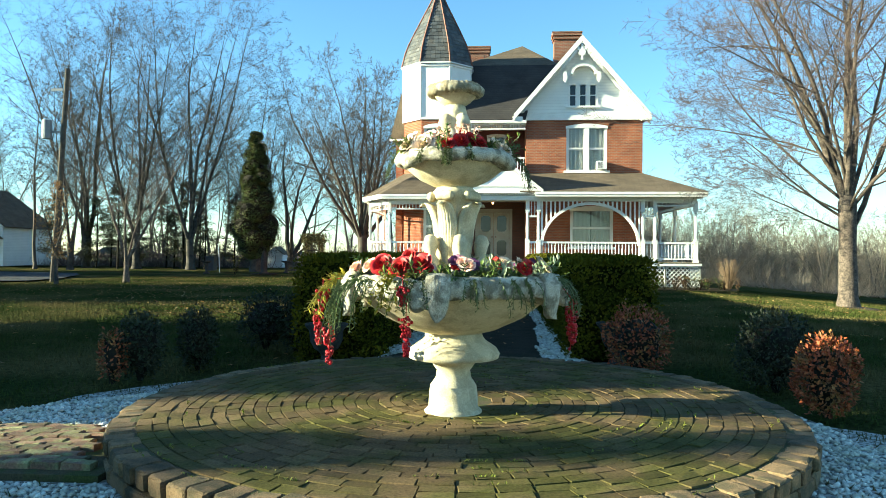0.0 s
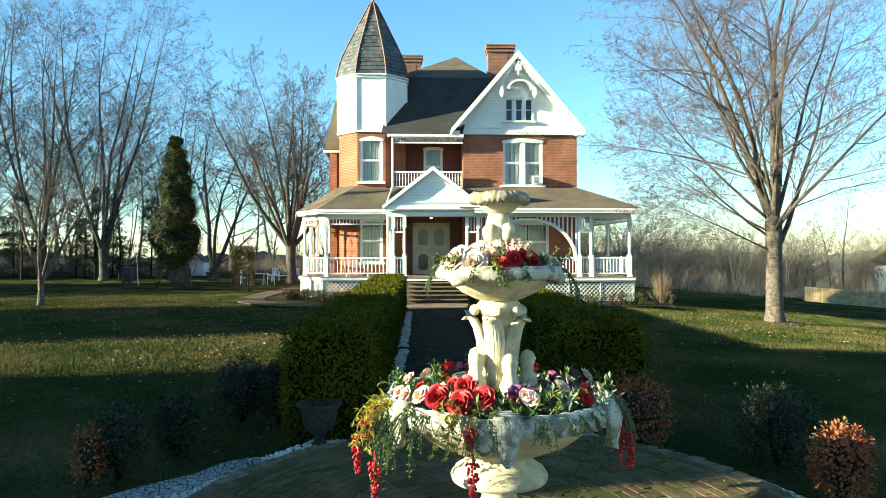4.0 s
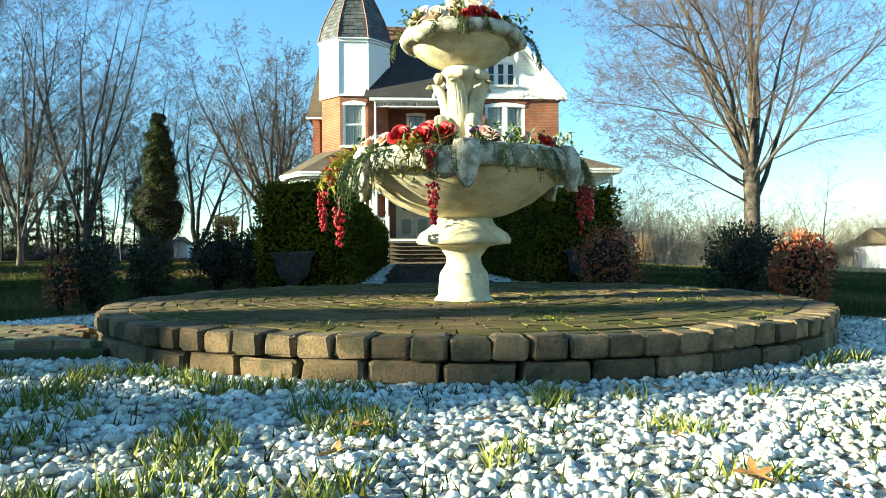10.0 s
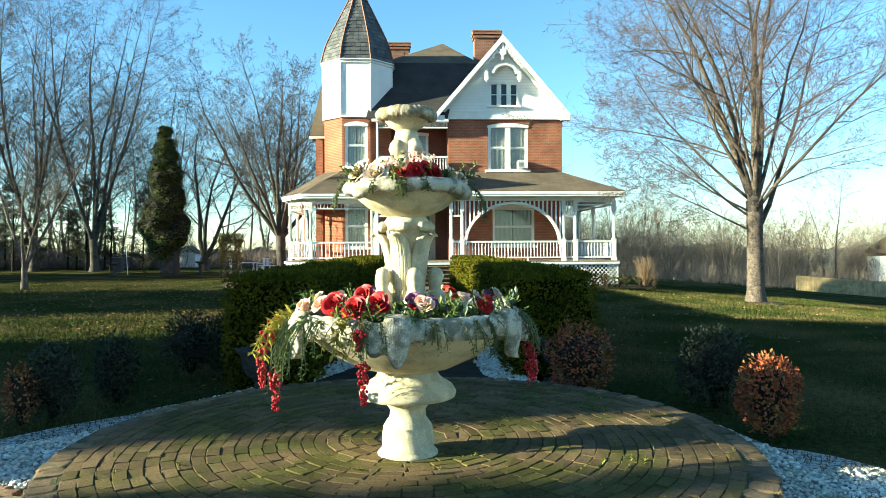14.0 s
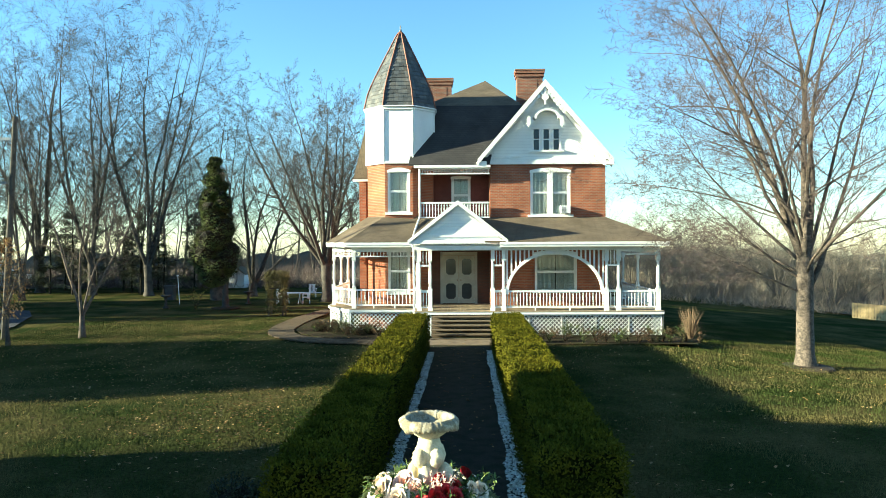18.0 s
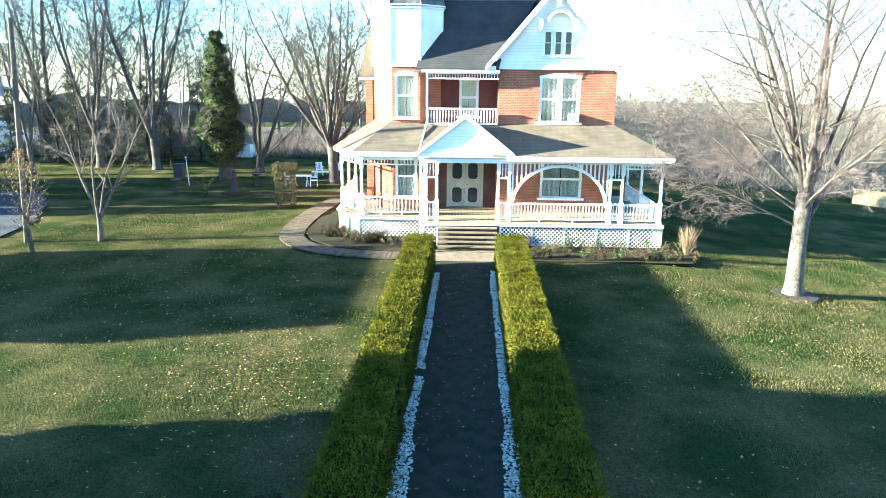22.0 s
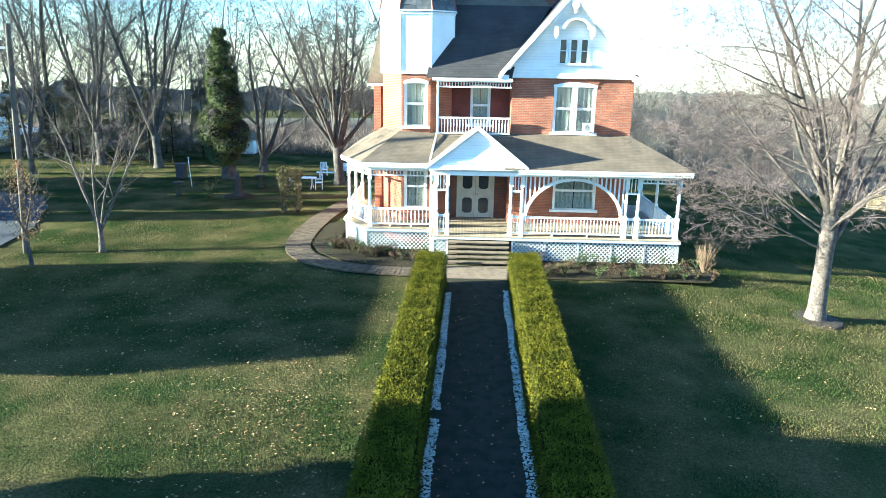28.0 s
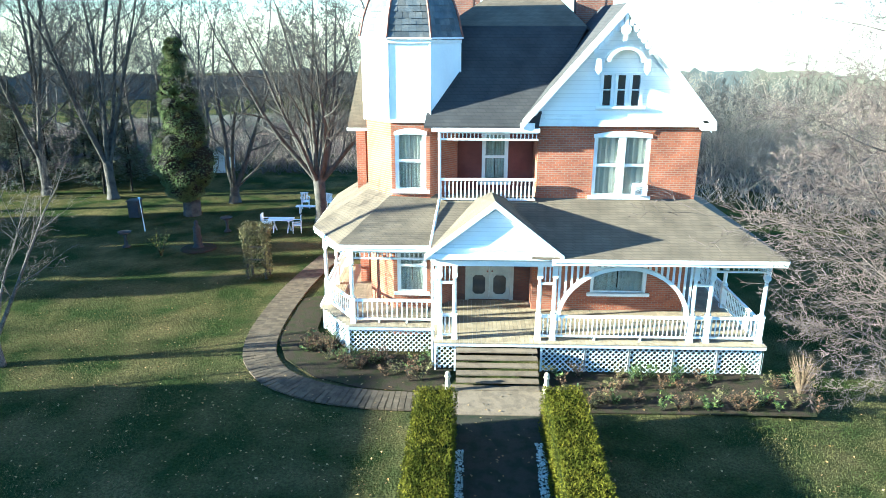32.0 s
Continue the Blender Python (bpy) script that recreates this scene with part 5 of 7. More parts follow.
garland = thing("flower_garland", (FX, FY, 2.05), "silk posy of cream and red roses on the middle bowl", "garland")
for deg, dr, z, size, mat, lab in ((-146, 0.0, 2.12, 0.095, rose_cream, "cream silk rose"), (-124, 0.0, 2.1, 0.09, rose_cream, "cream silk rose"), (-170, -0.03, 2.12, 0.08, rose_cream, "cream silk rose"), (-112, -0.12, 2.15, 0.06, rose_pink, "peach silk rose"), (-80, -0.03, 2.13, 0.06, rose_red, "red silk rose"), (-68, -0.05, 2.14, 0.06, rose_red, "red silk rose"), (-58, -0.02, 2.12, 0.06, rose_red, "red silk rose"), (-70, -0.15, 2.19, 0.05, rose_red, "red silk rose"), (30, -0.06, 2.12, 0.06, rose_red, "red silk rose"), (110, -0.06, 2.12, 0.06, rose_cream, "cream silk rose")):
    rose("rose", on_rim(0.36 + dr, deg, z - 0.02), size * 1.35, mat, lab, rr)
moss = Geo()
for i in range(10):
    moss.blob(on_rim(rr.uniform(0.12, 0.3), rr.uniform(-180, 180), 2.02), rr.uniform(0.06, 0.09), 0.3, rr, 0.6, 8, 6)
part("moss_bed", moss, moss_clump, garland, "dark green moss bed")
for deg, dr, z, size, mat, lab in ((-136, -0.13, 2.17, 0.075, rose_pink, "peach silk rose"), (-95, 0.02, 2.1, 0.06, rose_red, "red silk rose"), (-30, -0.02, 2.12, 0.06, rose_cream, "cream silk rose"), (-15, 0.02, 2.1, 0.055, rose_cream, "cream silk rose"), (-45, -0.1, 2.15, 0.055, rose_red, "red silk rose"), (170, 0.0, 2.1, 0.07, rose_cream, "cream silk rose")):
    rose("rose", on_rim(0.36 + dr, deg, z - 0.02), size * 1.35, mat, lab, rr)
green, fern, pink = Geo(), Geo(), Geo()
for i in range(70):
    sprig(green, on_rim(rr.uniform(0.1, 0.36), rr.uniform(-180, 180), 2.04), Vector((rr.uniform(-1, 1), rr.uniform(-1, 1), rr.uniform(0.3, 1.2))), rr.uniform(0.06, 0.13), 4, 0.045, 0.026, rr, 0.03)
for i in range(60):
    deg = rr.uniform(-190, 20) if i < 46 else rr.uniform(0, 180)
    p = on_rim(rr.uniform(0.2, 0.39), deg, 2.05)
    out = Vector((math.cos(math.radians(deg)), math.sin(math.radians(deg)), rr.uniform(0.2, 1.8)))
    sprig(green, p, out, rr.uniform(0.08, 0.18), 5, 0.045, 0.025, rr, 0.05)
for i in range(16):
    deg = rr.uniform(-110, -60)
    sprig(pink, on_rim(0.25, deg, 2.1), Vector((rr.uniform(-1, 1), rr.uniform(-1, 0), 1.3)), 0.14, 7, 0.025, 0.02, rr)
for deg, n, ln in ((-95, 8, 0.14), (-75, 5, 0.1), (-178, 6, 0.26), (-10, 8, 0.3), (-120, 4, 0.1)):
    for k in range(n):
        sprig(fern, on_rim(0.41, deg + rr.uniform(-5, 5), 2.06), Vector((math.cos(math.radians(deg)), math.sin(math.radians(deg)), 0.1)), ln * rr.uniform(0.6, 1.1), 10, 0.028, 0.012, rr, 0.3)
    part("hanging_fern", fern, fern_leaf, garland, "fine trailing fern")
    fern = Geo()
part("foliage", green, silk_leaf, garland)
part("pink_spray", pink, rose_pink, garland)

# the fountain and its flowers at their true size
for ob in [o for o in scene.objects if o.parent is None and o.name.split(".")[0] in ("fountain", "flower_garland")]:
    ob.location.z = PTOP - 0.02 + (ob.location.z - 0.23) * 1.13
    ob.scale = (1.08, 1.08, 1.13)

# ---- brick side path, gravel, turf ----
side_path = thing("brick_path", (-4.5, -0.2, 0), "low side path of worn red and yellow bricks", "path", kind="structure")
part("bed", Geo().box(-8, -0.76, -0.02, -2.4, 0.42, 0.03), joint_soil, side_path)
kinds = [uneven_block(0.2, 0.095, 0.06, 70 + i, 0.006).mesh("brick", red_paver) for i in range(4)]
rng = random.Random(8)
for row in range(10):
    for c in range(26):
        x = -2.3 - 0.21 * c - (0.105 if row % 2 else 0)
        y = 0.33 - 0.105 * row
        if math.hypot(x - PCX, y - PCY) > PR_ + 0.1 and x > -7.9:
            placed("brick", rng.choice(kinds), pose(x, y, 0.012 + rng.uniform(-0.006, 0.008), rng.uniform(-2, 2), rng.uniform(-2, 2), rng.uniform(-3, 3)), side_path)


def in_gravel(x, y):
    d = math.hypot(x - PCX, y - PCY)
    if d < PR_ + 0.01 or (-0.8 < y < 0.45 and x < -2.2):
        return 0.0
    if y > 3.0 and abs(x) < 1.6:
        return 0.0
    wob = 0.25 * noise.noise((x * 0.9, y * 0.9, 3.0))
    if y < 0.6:
        return max(0.0, min(1.0, (2.2 + wob * 2 + (0.8 if x > 0 else 0.2) - (d - PR_)) * 0.9))
    wide = 0.42 + wob * 0.4 + (max(0.0, 2.3 - y) * 0.85 if x < -1.5 else 0.0)
    return 1.0 if d < PR_ + wide else 0.0


rng = random.Random(4)
def pebble_field(want, seed, x0, x1, y0, y1, inside, smin=0.012, smax=0.026, z=0.0):
    r = random.Random(seed)
    g = Geo()
    made = 0
    while made < want:
        x, y = r.uniform(x0, x1), r.uniform(y0, y1)
        if r.random() > inside(x, y):
            made += 0.2
            continue
        s = r.uniform(smin, smax)
        o = len(g.v)
        a0, sx, sy, sz = r.uniform(0, 6.28), r.uniform(0.8, 1.35), r.uniform(0.6, 1), r.uniform(0.45, 0.8)
        tilt = Matrix.Rotation(r.uniform(-0.6, 0.6), 3, "X") @ Matrix.Rotation(a0, 3, "Z")
        zz = z + s * 0.35 + r.uniform(0, 0.012)
        for dx, dy, dz in ((0, 0, -1), (1, 0.1, -0.2), (0.25, 0.95, 0.1), (-0.8, 0.5, -0.2), (-0.7, -0.7, 0.1), (0.5, -0.85, -0.1), (0.35, 0.1, 0.9), (-0.3, -0.1, 1)):
            k = s * r.uniform(0.85, 1.15)
            q = tilt @ Vector((dx * k * sx, dy * k * sy, dz * k * sz))
            g.v.append((x + q.x, y + q.y, zz + q.z))
        for f_ in ((0, 2, 1), (0, 3, 2), (0, 4, 3), (0, 5, 4), (0, 1, 5), (1, 2, 6), (2, 3, 7, 6), (3, 4, 7), (4, 5, 7), (5, 1, 6), (5, 6, 7)):
            g.f.append(tuple(o + i for i in f_))
        made += 1
    return g


g = Geo()
n = 160
for i in range(n):
    a = 2 * math.pi * i / n
    wide = 0.42 + 2.3 * max(0.0, -math.sin(a) + 0.08) ** 0.7 + 0.9 * max(0.0, -math.cos(a)) ** 4 + 0.25 * noise.noise((math.cos(a) * 4, math.sin(a) * 4, 1))
    for r in (PR_ - 0.1, PR_ + wide):
        g.v.append((PCX + r * math.cos(a), PCY + r * math.sin(a), 0.008))
for i in range(n):
    a, b = 2 * i, 2 * ((i + 1) % n)
    g.f.append((a, a + 1, b + 1, b))
single("gravel_border", g, gravel_bed, "bed of white gravel and soil round the platform", "gravel", kind="structure")
single("white_gravel", pebble_field(34000, 1, -5.6, 5.6, -4.9, 4.2, in_gravel, 0.012, 0.029), white_gravel, "loose white marble gravel round the fountain", "gravel", kind="stuff", smooth=True)


def strip_in(x, y):
    s = 0.0145 * (y - 13)
    if x < 0:
        c = -1.04 + s + 0.05 * noise.noise((0, y * 0.5, 0)) - (0.32 * (5.4 - y) ** 1.5 if y < 5.4 else 0)
    else:
        c = 1.14 + s + 0.05 * noise.noise((4, y * 0.5, 0)) + (0.26 * (4.6 - y) ** 1.5 if y < 4.6 else 0)
    w = (0.12 if y > 8 else 0.18) + 0.05 * noise.noise((x, y * 1.5, 7))
    if x < 0 and 11.3 < y < 11.75:
        return 0
    return 1.0 if abs(x - c) < w * (1 if y > 5.4 else 1.3) and math.hypot(x - PCX, y - PCY) > PR_ else 0.0


gs = Geo()
a = pebble_field(4200, 2, -1.75, -0.7, 5.0, 20.8, strip_in, 0.02, 0.04)
b = pebble_field(4200, 3, 0.7, 1.75, 5.0, 21.2, strip_in, 0.02, 0.04)
gs.add(a.v, a.f).add(b.v, b.f)
a = pebble_field(3400, 6, -3.4, 3.2, 3.0, 5.2, strip_in, 0.018, 0.034)
gs.add(a.v, a.f)
single("gravel_edging", gs, white_gravel, "two strips of white gravel edging the walkway", "gravel", kind="stuff", smooth=True)


def grass_field(want, seed, x0, x1, y0, y1, inside, h0, h1):
    r = random.Random(seed)
    g = Geo()
    for i in range(want):
        x, y = r.uniform(x0, x1), r.uniform(y0, y1)
        if not inside(x, y):
            continue
        h, a, b = r.uniform(h0, h1), r.uniform(0, 6.28), r.uniform(0, 6.28)
        lean, w = r.uniform(0.2, 0.9) * h, 0.004 + h * 0.035
        o, z = len(g.v), fall(x, y)
        g.v += [(x - w * math.cos(b), y - w * math.sin(b), z), (x + w * math.cos(b), y + w * math.sin(b), z), (x + lean * math.cos(a), y + lean * math.sin(a), z + h)]
        g.f.append((o, o + 1, o + 2))
    return g


def lawn_near(x, y):
    if abs(x) < 2.4 and y > 3.3 or math.hypot(x - PCX, y - PCY) < PR_ + 0.05 or (-0.8 < y < 0.45 and x < -2.2):
        return False
    gq = in_gravel(x, y)
    return gq < 0.15 or (gq < 1.01 and y < 0 and noise.noise((x * 1.8, y * 1.8, 9)) > (0.22 if x > 0 else 0.05) - 0.14 * d_edge(x, y))


def d_edge(x, y):
    return max(0.0, math.hypot(x - PCX, y - PCY) - PR_)


single("grass_tufts", grass_field(95000, 5, -9, 9, -4.7, 12, lawn_near, 0.025, 0.07), grass_blades, "short winter grass growing into the gravel", "grass", kind="stuff")
def weed_spot(x, y):
    return math.hypot(x - PCX, y - PCY) > PR_ + 0.12 and noise.noise((x * 2.6, y * 2.6, 4)) > (0.2 if x < -0.6 else 0.38) - 0.1 * d_edge(x, y)


single("weed_tufts", grass_field(80000, 15, -6, 5.5, -4.6, -1.2, weed_spot, 0.045, 0.1), weed_leaf, "green weeds and grass growing through the gravel", "grass", kind="stuff")
single("lawn_grass", grass_field(300000, 7, -20, 19, 3.5, 33, lambda x, y: abs(x) > 2.6 and not (y > 22.7 and -9.2 < x < 10.2) and (abs(x) > 2.9 or y < 3.7 or y > 22), 0.035, 0.085), grass_blades, "mown winter lawn grass", "grass", kind="stuff")
g = Geo()
rng = random.Random(9)
for i in range(3400):
    k = rng.random()
    if k < 0.22:
        x, y = rng.gauss(-5.0, 1.7), rng.gauss(11.5, 2.2)
    elif k < 0.78:
        x, y = rng.gauss(-9, 5.5), rng.gauss(19, 7)
    else:
        x, y = rng.uniform(-1.4, 14), rng.uniform(5, 24)
    if math.hypot(x - PCX, y - PCY) < PR_ + 0.05 or y > 25 and x > -7 or 1.1 < abs(x) < 2.5:
        continue
    s = rng.uniform(0.035, 0.075)
    a = rng.uniform(0, 6.28)
    g.leaf((x, y, rng.uniform(0.03, 0.06) + max(-0.03, fall(x, y)) if x < 7 else rng.uniform(0.03, 0.06) + fall(x, y)), (math.cos(a), math.sin(a), rng.uniform(-0.2, 0.4)), (rng.uniform(-0.5, 0.5), 0.3, 1), s * 1.4, s)
single("fallen_leaves", g, dead_leaf, "scattered dry brown fallen leaves", "leaves", kind="stuff")


def curled_leaf(seed):
    """A dry, curled, five-pointed leaf, about a hand across."""
    r = random.Random(seed)
    g = Geo()
    n, rings = 20, (0.35, 0.7, 1.0)
    bow, twist = r.uniform(0.3, 0.9), r.uniform(0, 6.28)
    g.v.append((0, 0, 0.004))
    for q in rings:
        for j in range(n):
            a = 2 * math.pi * j / n
            k = q * (0.033 + 0.017 * math.cos(5 * a) * q) * (1 + 0.18 * math.cos(a))
            x, y = k * math.cos(a), k * math.sin(a)
            w = x * math.cos(twist) + y * math.sin(twist)
            g.v.append((x, y, 0.004 + bow * 14 * w * w + 0.006 * q * r.random()))
    for j in range(n):
        g.f.append((0, 1 + j, 1 + (j + 1) % n))
        for k in range(2):
            a, b = 1 + k * n + j, 1 + k * n + (j + 1) % n
            g.f.append((a, a + n, b + n, b))
    return g.mesh("leaf", dead_leaf, True)


litter = thing("fallen_leaves", (0, -3, 0), "large curled brown leaves lying on the white gravel", "leaves")
kinds = [curled_leaf(40 + i) for i in range(5)]
rng = random.Random(41)
for i in range(64):
    x, y = rng.uniform(-3.6, 3.6), rng.uniform(-4.6, -1.9)
    if math.hypot(x - PCX, y - PCY) > PR_ + 0.06:
        placed("leaf", rng.choice(kinds), pose(x, y, -0.025, rng.uniform(-18, 18), rng.uniform(-18, 18), rng.uniform(0, 360)) @ Matrix.Scale(rng.uniform(0.7, 1.25), 4), litter)


# ---- hedges and shrubs ----
def leaf_shell(geo, n, rr, sample, size):
    for i in range(n):
        p, nrm = sample(rr)
        d = (nrm * 0.7 + Vector((rr.uniform(-1, 1), rr.uniform(-1, 1), rr.uniform(-0.6, 1)))).normalized()
        geo.leaf(p, d, nrm, size * rr.uniform(0.7, 1.3), size * 0.55)


def hedge(x0, x1, y0, y1, h, seed, label):
    t = thing("hedge", ((x0 + x1) / 2, (y0 + y1) / 2, 0), label, "hedge", "hedges beside the walkway")
    rr = random.Random(seed)
    # a solid dark body under the leaves imitates the hedge's inner shade
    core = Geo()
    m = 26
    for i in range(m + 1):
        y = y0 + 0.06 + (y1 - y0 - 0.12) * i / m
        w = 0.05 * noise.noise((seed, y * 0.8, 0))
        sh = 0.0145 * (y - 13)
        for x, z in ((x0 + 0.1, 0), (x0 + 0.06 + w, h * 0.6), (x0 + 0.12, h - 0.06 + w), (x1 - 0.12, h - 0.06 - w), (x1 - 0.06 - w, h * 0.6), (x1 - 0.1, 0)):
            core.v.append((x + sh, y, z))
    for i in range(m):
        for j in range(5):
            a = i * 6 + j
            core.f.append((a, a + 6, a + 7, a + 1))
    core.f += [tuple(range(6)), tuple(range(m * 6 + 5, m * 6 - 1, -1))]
    part("branchwork", core, hedge_shade_core, t)

    def sample(r):
        y = r.uniform(y0, y1)
        s = 0.0145 * (y - 13)
        w = 0.07 * noise.noise((seed, y * 0.8, 0)) + 0.04 * noise.noise((seed, y * 3, 0))
        k = r.random()
        if k < 0.6:
            x = r.uniform(x0 + 0.04, x1 - 0.04)
            return Vector((x + s, y, h + w + 0.05 * noise.noise((x * 3, y * 3, seed)) + r.uniform(-0.06, 0.04))), Vector((0, 0, 1))
        if k < 0.79:
            return Vector((x0 + s + w + r.uniform(-0.03, 0.06), y, r.uniform(0.02, h))), Vector((-1, 0, 0))
        if k < 0.95:
            return Vector((x1 + s - w + r.uniform(-0.06, 0.03), y, r.uniform(0.02, h))), Vector((1, 0, 0))
        near = r.random() < 0.7
        s = 0.0145 * ((y0 if near else y1) - 13)
        return Vector((r.uniform(x0, x1) + s, y0 if near else y1, r.uniform(0.02, h))), Vector((0, -1 if near else 1, 0))

    lv = Geo()
    leaf_shell(lv, 52000, rr, sample, 0.058)
    tagged(part("leaves", lv, hedge_leaf, t), kind="stuff")


hedge(-2.29, -1.18, 3.7, 21.9, 1.32, 1, "clipped yellow-green hedge beside the walkway")
hedge(1.25, 2.4, 4.3, 22.0, 1.32, 2, "clipped yellow-green hedge beside the walkway")


def shrub(name, x, y, w, h, mat, label, seed, n=1500, size=0.05, cat="shrub", stalk=True):
    t = thing(name, (x, y, 0), label, cat, "shrubs round the fountain")
    rr = random.Random(seed)
    core = Geo()
    for i in range(14):
        a = rr.uniform(0, 6.28)
        e = rr.uniform(0.2, 0.42) * w
        core.tube([(x + 0.02 * math.cos(a), y + 0.02 * math.sin(a), 0), (x + e * 0.5 * math.cos(a), y + e * 0.5 * math.sin(a), h * 0.4), (x + e * math.cos(a), y + e * math.sin(a), h * rr.uniform(0.65, 0.92))], (0.012, 0.009, 0.004), 4)
    # a dark lump among the stems, for the shrub's inner shade
    core.blob((x, y, h * 0.5), w * 0.32, 0.25, rr, h / w * 0.95, 8, 6)
    part("branchwork", core, twig_and_shade, t)
    lv = Geo()

    def sample(r):
        a, u = r.uniform(0, 6.28), r.uniform(-0.9, 1)
        c = math.sqrt(1 - u * u)
        k = 0.5 * (1 + 0.22 * noise.noise((seed * 3.1 + math.cos(a) * 2, math.sin(a) * 2, u * 2))) * r.uniform(0.72, 1.02)
        d = Vector((c * math.cos(a), c * math.sin(a), u))
        return Vector((x + w * k * d.x, y + w * k * d.y, h * 0.5 + h * k * d.z)), d

    leaf_shell(lv, n, rr, sample, size)
    part("leaves", lv, mat, t)
    return t


dark = "small dark clipped shrub in the bed by the fountain"
shrub("shrub", -3.95, 2.75, 0.52, 0.8, box_leaf, "small dark shrub with rusty leaf tips", 1)
shrub("shrub", -3.6, 3.5, 0.48, 0.8, box_leaf, dark, 2)
shrub("shrub", -3.15, 4.8, 0.75, 0.85, box_leaf, dark, 3)
shrub("shrub", -2.65, 4.6, 0.5, 0.85, box_leaf, dark, 4)
shrub("shrub", 3.2, 2.8, 0.85, 0.9, box_leaf, "round dark boxwood shrub by the fountain", 5, 2500)
shrub("shrub", 3.2, 1.65, 0.55, 0.75, red_leaf, "bronze-red leaved shrub by the fountain", 6, 1800)
shrub("shrub", 1.85, 3.45, 0.8, 0.9, red_leaf, "dark shrub with dull red winter leaves", 7, 1600)
shrub("shrub", -4.15, 2.5, 0.3, 0.62, red_leaf, "thin shrub with rusty leaves", 8, 350)
for x, y in ((1.72, 4.1), (-1.95, 3.5)):
    urn = thing("garden_urn", (x, y, 0), "grey cast stone garden urn standing by a hedge end", "urn", "urns by the hedges")
    part("foot", Geo().box(x - 0.16, y - 0.16, 0, x + 0.16, y + 0.16, 0.08).lathe([(0.13, 0.08), (0.07, 0.14), (0.06, 0.22), (0.1, 0.27)], 20, x, y), dark_urn, urn, smooth=False)
    part("bowl", Geo().lathe([(0.08, 0.26), (0.15, 0.3), (0.2, 0.4), (0.21, 0.52), (0.26, 0.58), (0.27, 0.61), (0.24, 0.61), (0.19, 0.54), (0.05, 0.48)], 28, x, y), dark_urn, urn, smooth=True)

# the ground dips a little round the fountain
for ob in list(scene.objects):
    base = ob.name.split(".")[0]
    if ob.parent is None and (base in ("fountain", "flower_garland", "fountain_platform", "brick_path", "gravel_border", "white_gravel") or base in ("shrub", "garden_urn") and ob.location.y < 4.2):
        ob.location.z -= 0.06 if base == "brick_path" else 0.085
# ---- bare trees ----
TREE = dict(top=4, kids=(12, 8, 5, 3), segs=(8, 6, 4, 2, 1), sides=(8, 6, 3, 3, 3), wob=(0.07, 0.1, 0.14, 0.18, 0.2), up=(0.02, 0.03, 0.03, 0.02, 0.0), start=(0.18, 0.12, 0.15, 0.15), angle=(0.75, 0.75, 0.7, 0.65), ratio=(0.4, 0.42, 0.45, 0.5), flat=(0.85, 0.9, 1.0, 1.0), thin=0.005, slim=0.3)


def sprout(geo, twigs, p, d, length, radius, level, rr, k):
    """A wandering, tapering branch and all that grows from it."""
    n = k["segs"][level]
    pts, rad, wob = [p.copy()], [radius], k["wob"][level]
    for i in range(n):
        d = (d + Vector((rr.gauss(0, wob), rr.gauss(0, wob), rr.gauss(0, wob) + k["up"][level]))).normalized()
        p = p + d * length / n
        pts.append(p.copy())
        rad.append(max(k["thin"] * 0.5, radius * (1 - (i + 1) / n) ** 1.05))
    (geo if level < 2 else twigs).tube(pts, rad, k["sides"][level], caps=False)
    if level >= k["top"]:
        return
    count, low, turn = k["kids"][level], k["start"][level], rr.uniform(0, 6.283)
    for i in range(count):
        u = low + (0.98 - low) * (i + rr.random()) / count
        a = min(int(u * n), n - 1)
        f = u * n - a
        dd = (pts[a + 1] - pts[a]).normalized()
        turn += 2.4 + rr.uniform(-0.5, 0.5)
        side = Matrix.Rotation(turn, 3, dd) @ dd.orthogonal().normalized()
        s = k["angle"][level] * rr.uniform(0.7, 1.25)
        nd = dd * math.cos(s) + side * math.sin(s)
        nd.z *= k["flat"][level]
        ln = length * k["ratio"][level] * rr.uniform(0.65, 1.25) * (1.2 - 0.75 * u)
        r0 = rad[a] + (rad[a + 1] - rad[a]) * f
        sprout(geo, twigs, pts[a].lerp(pts[a + 1], f), nd.normalized(), ln, max(min(r0 * 0.55, radius * k["slim"]), k["thin"]), level + 1, rr, k)


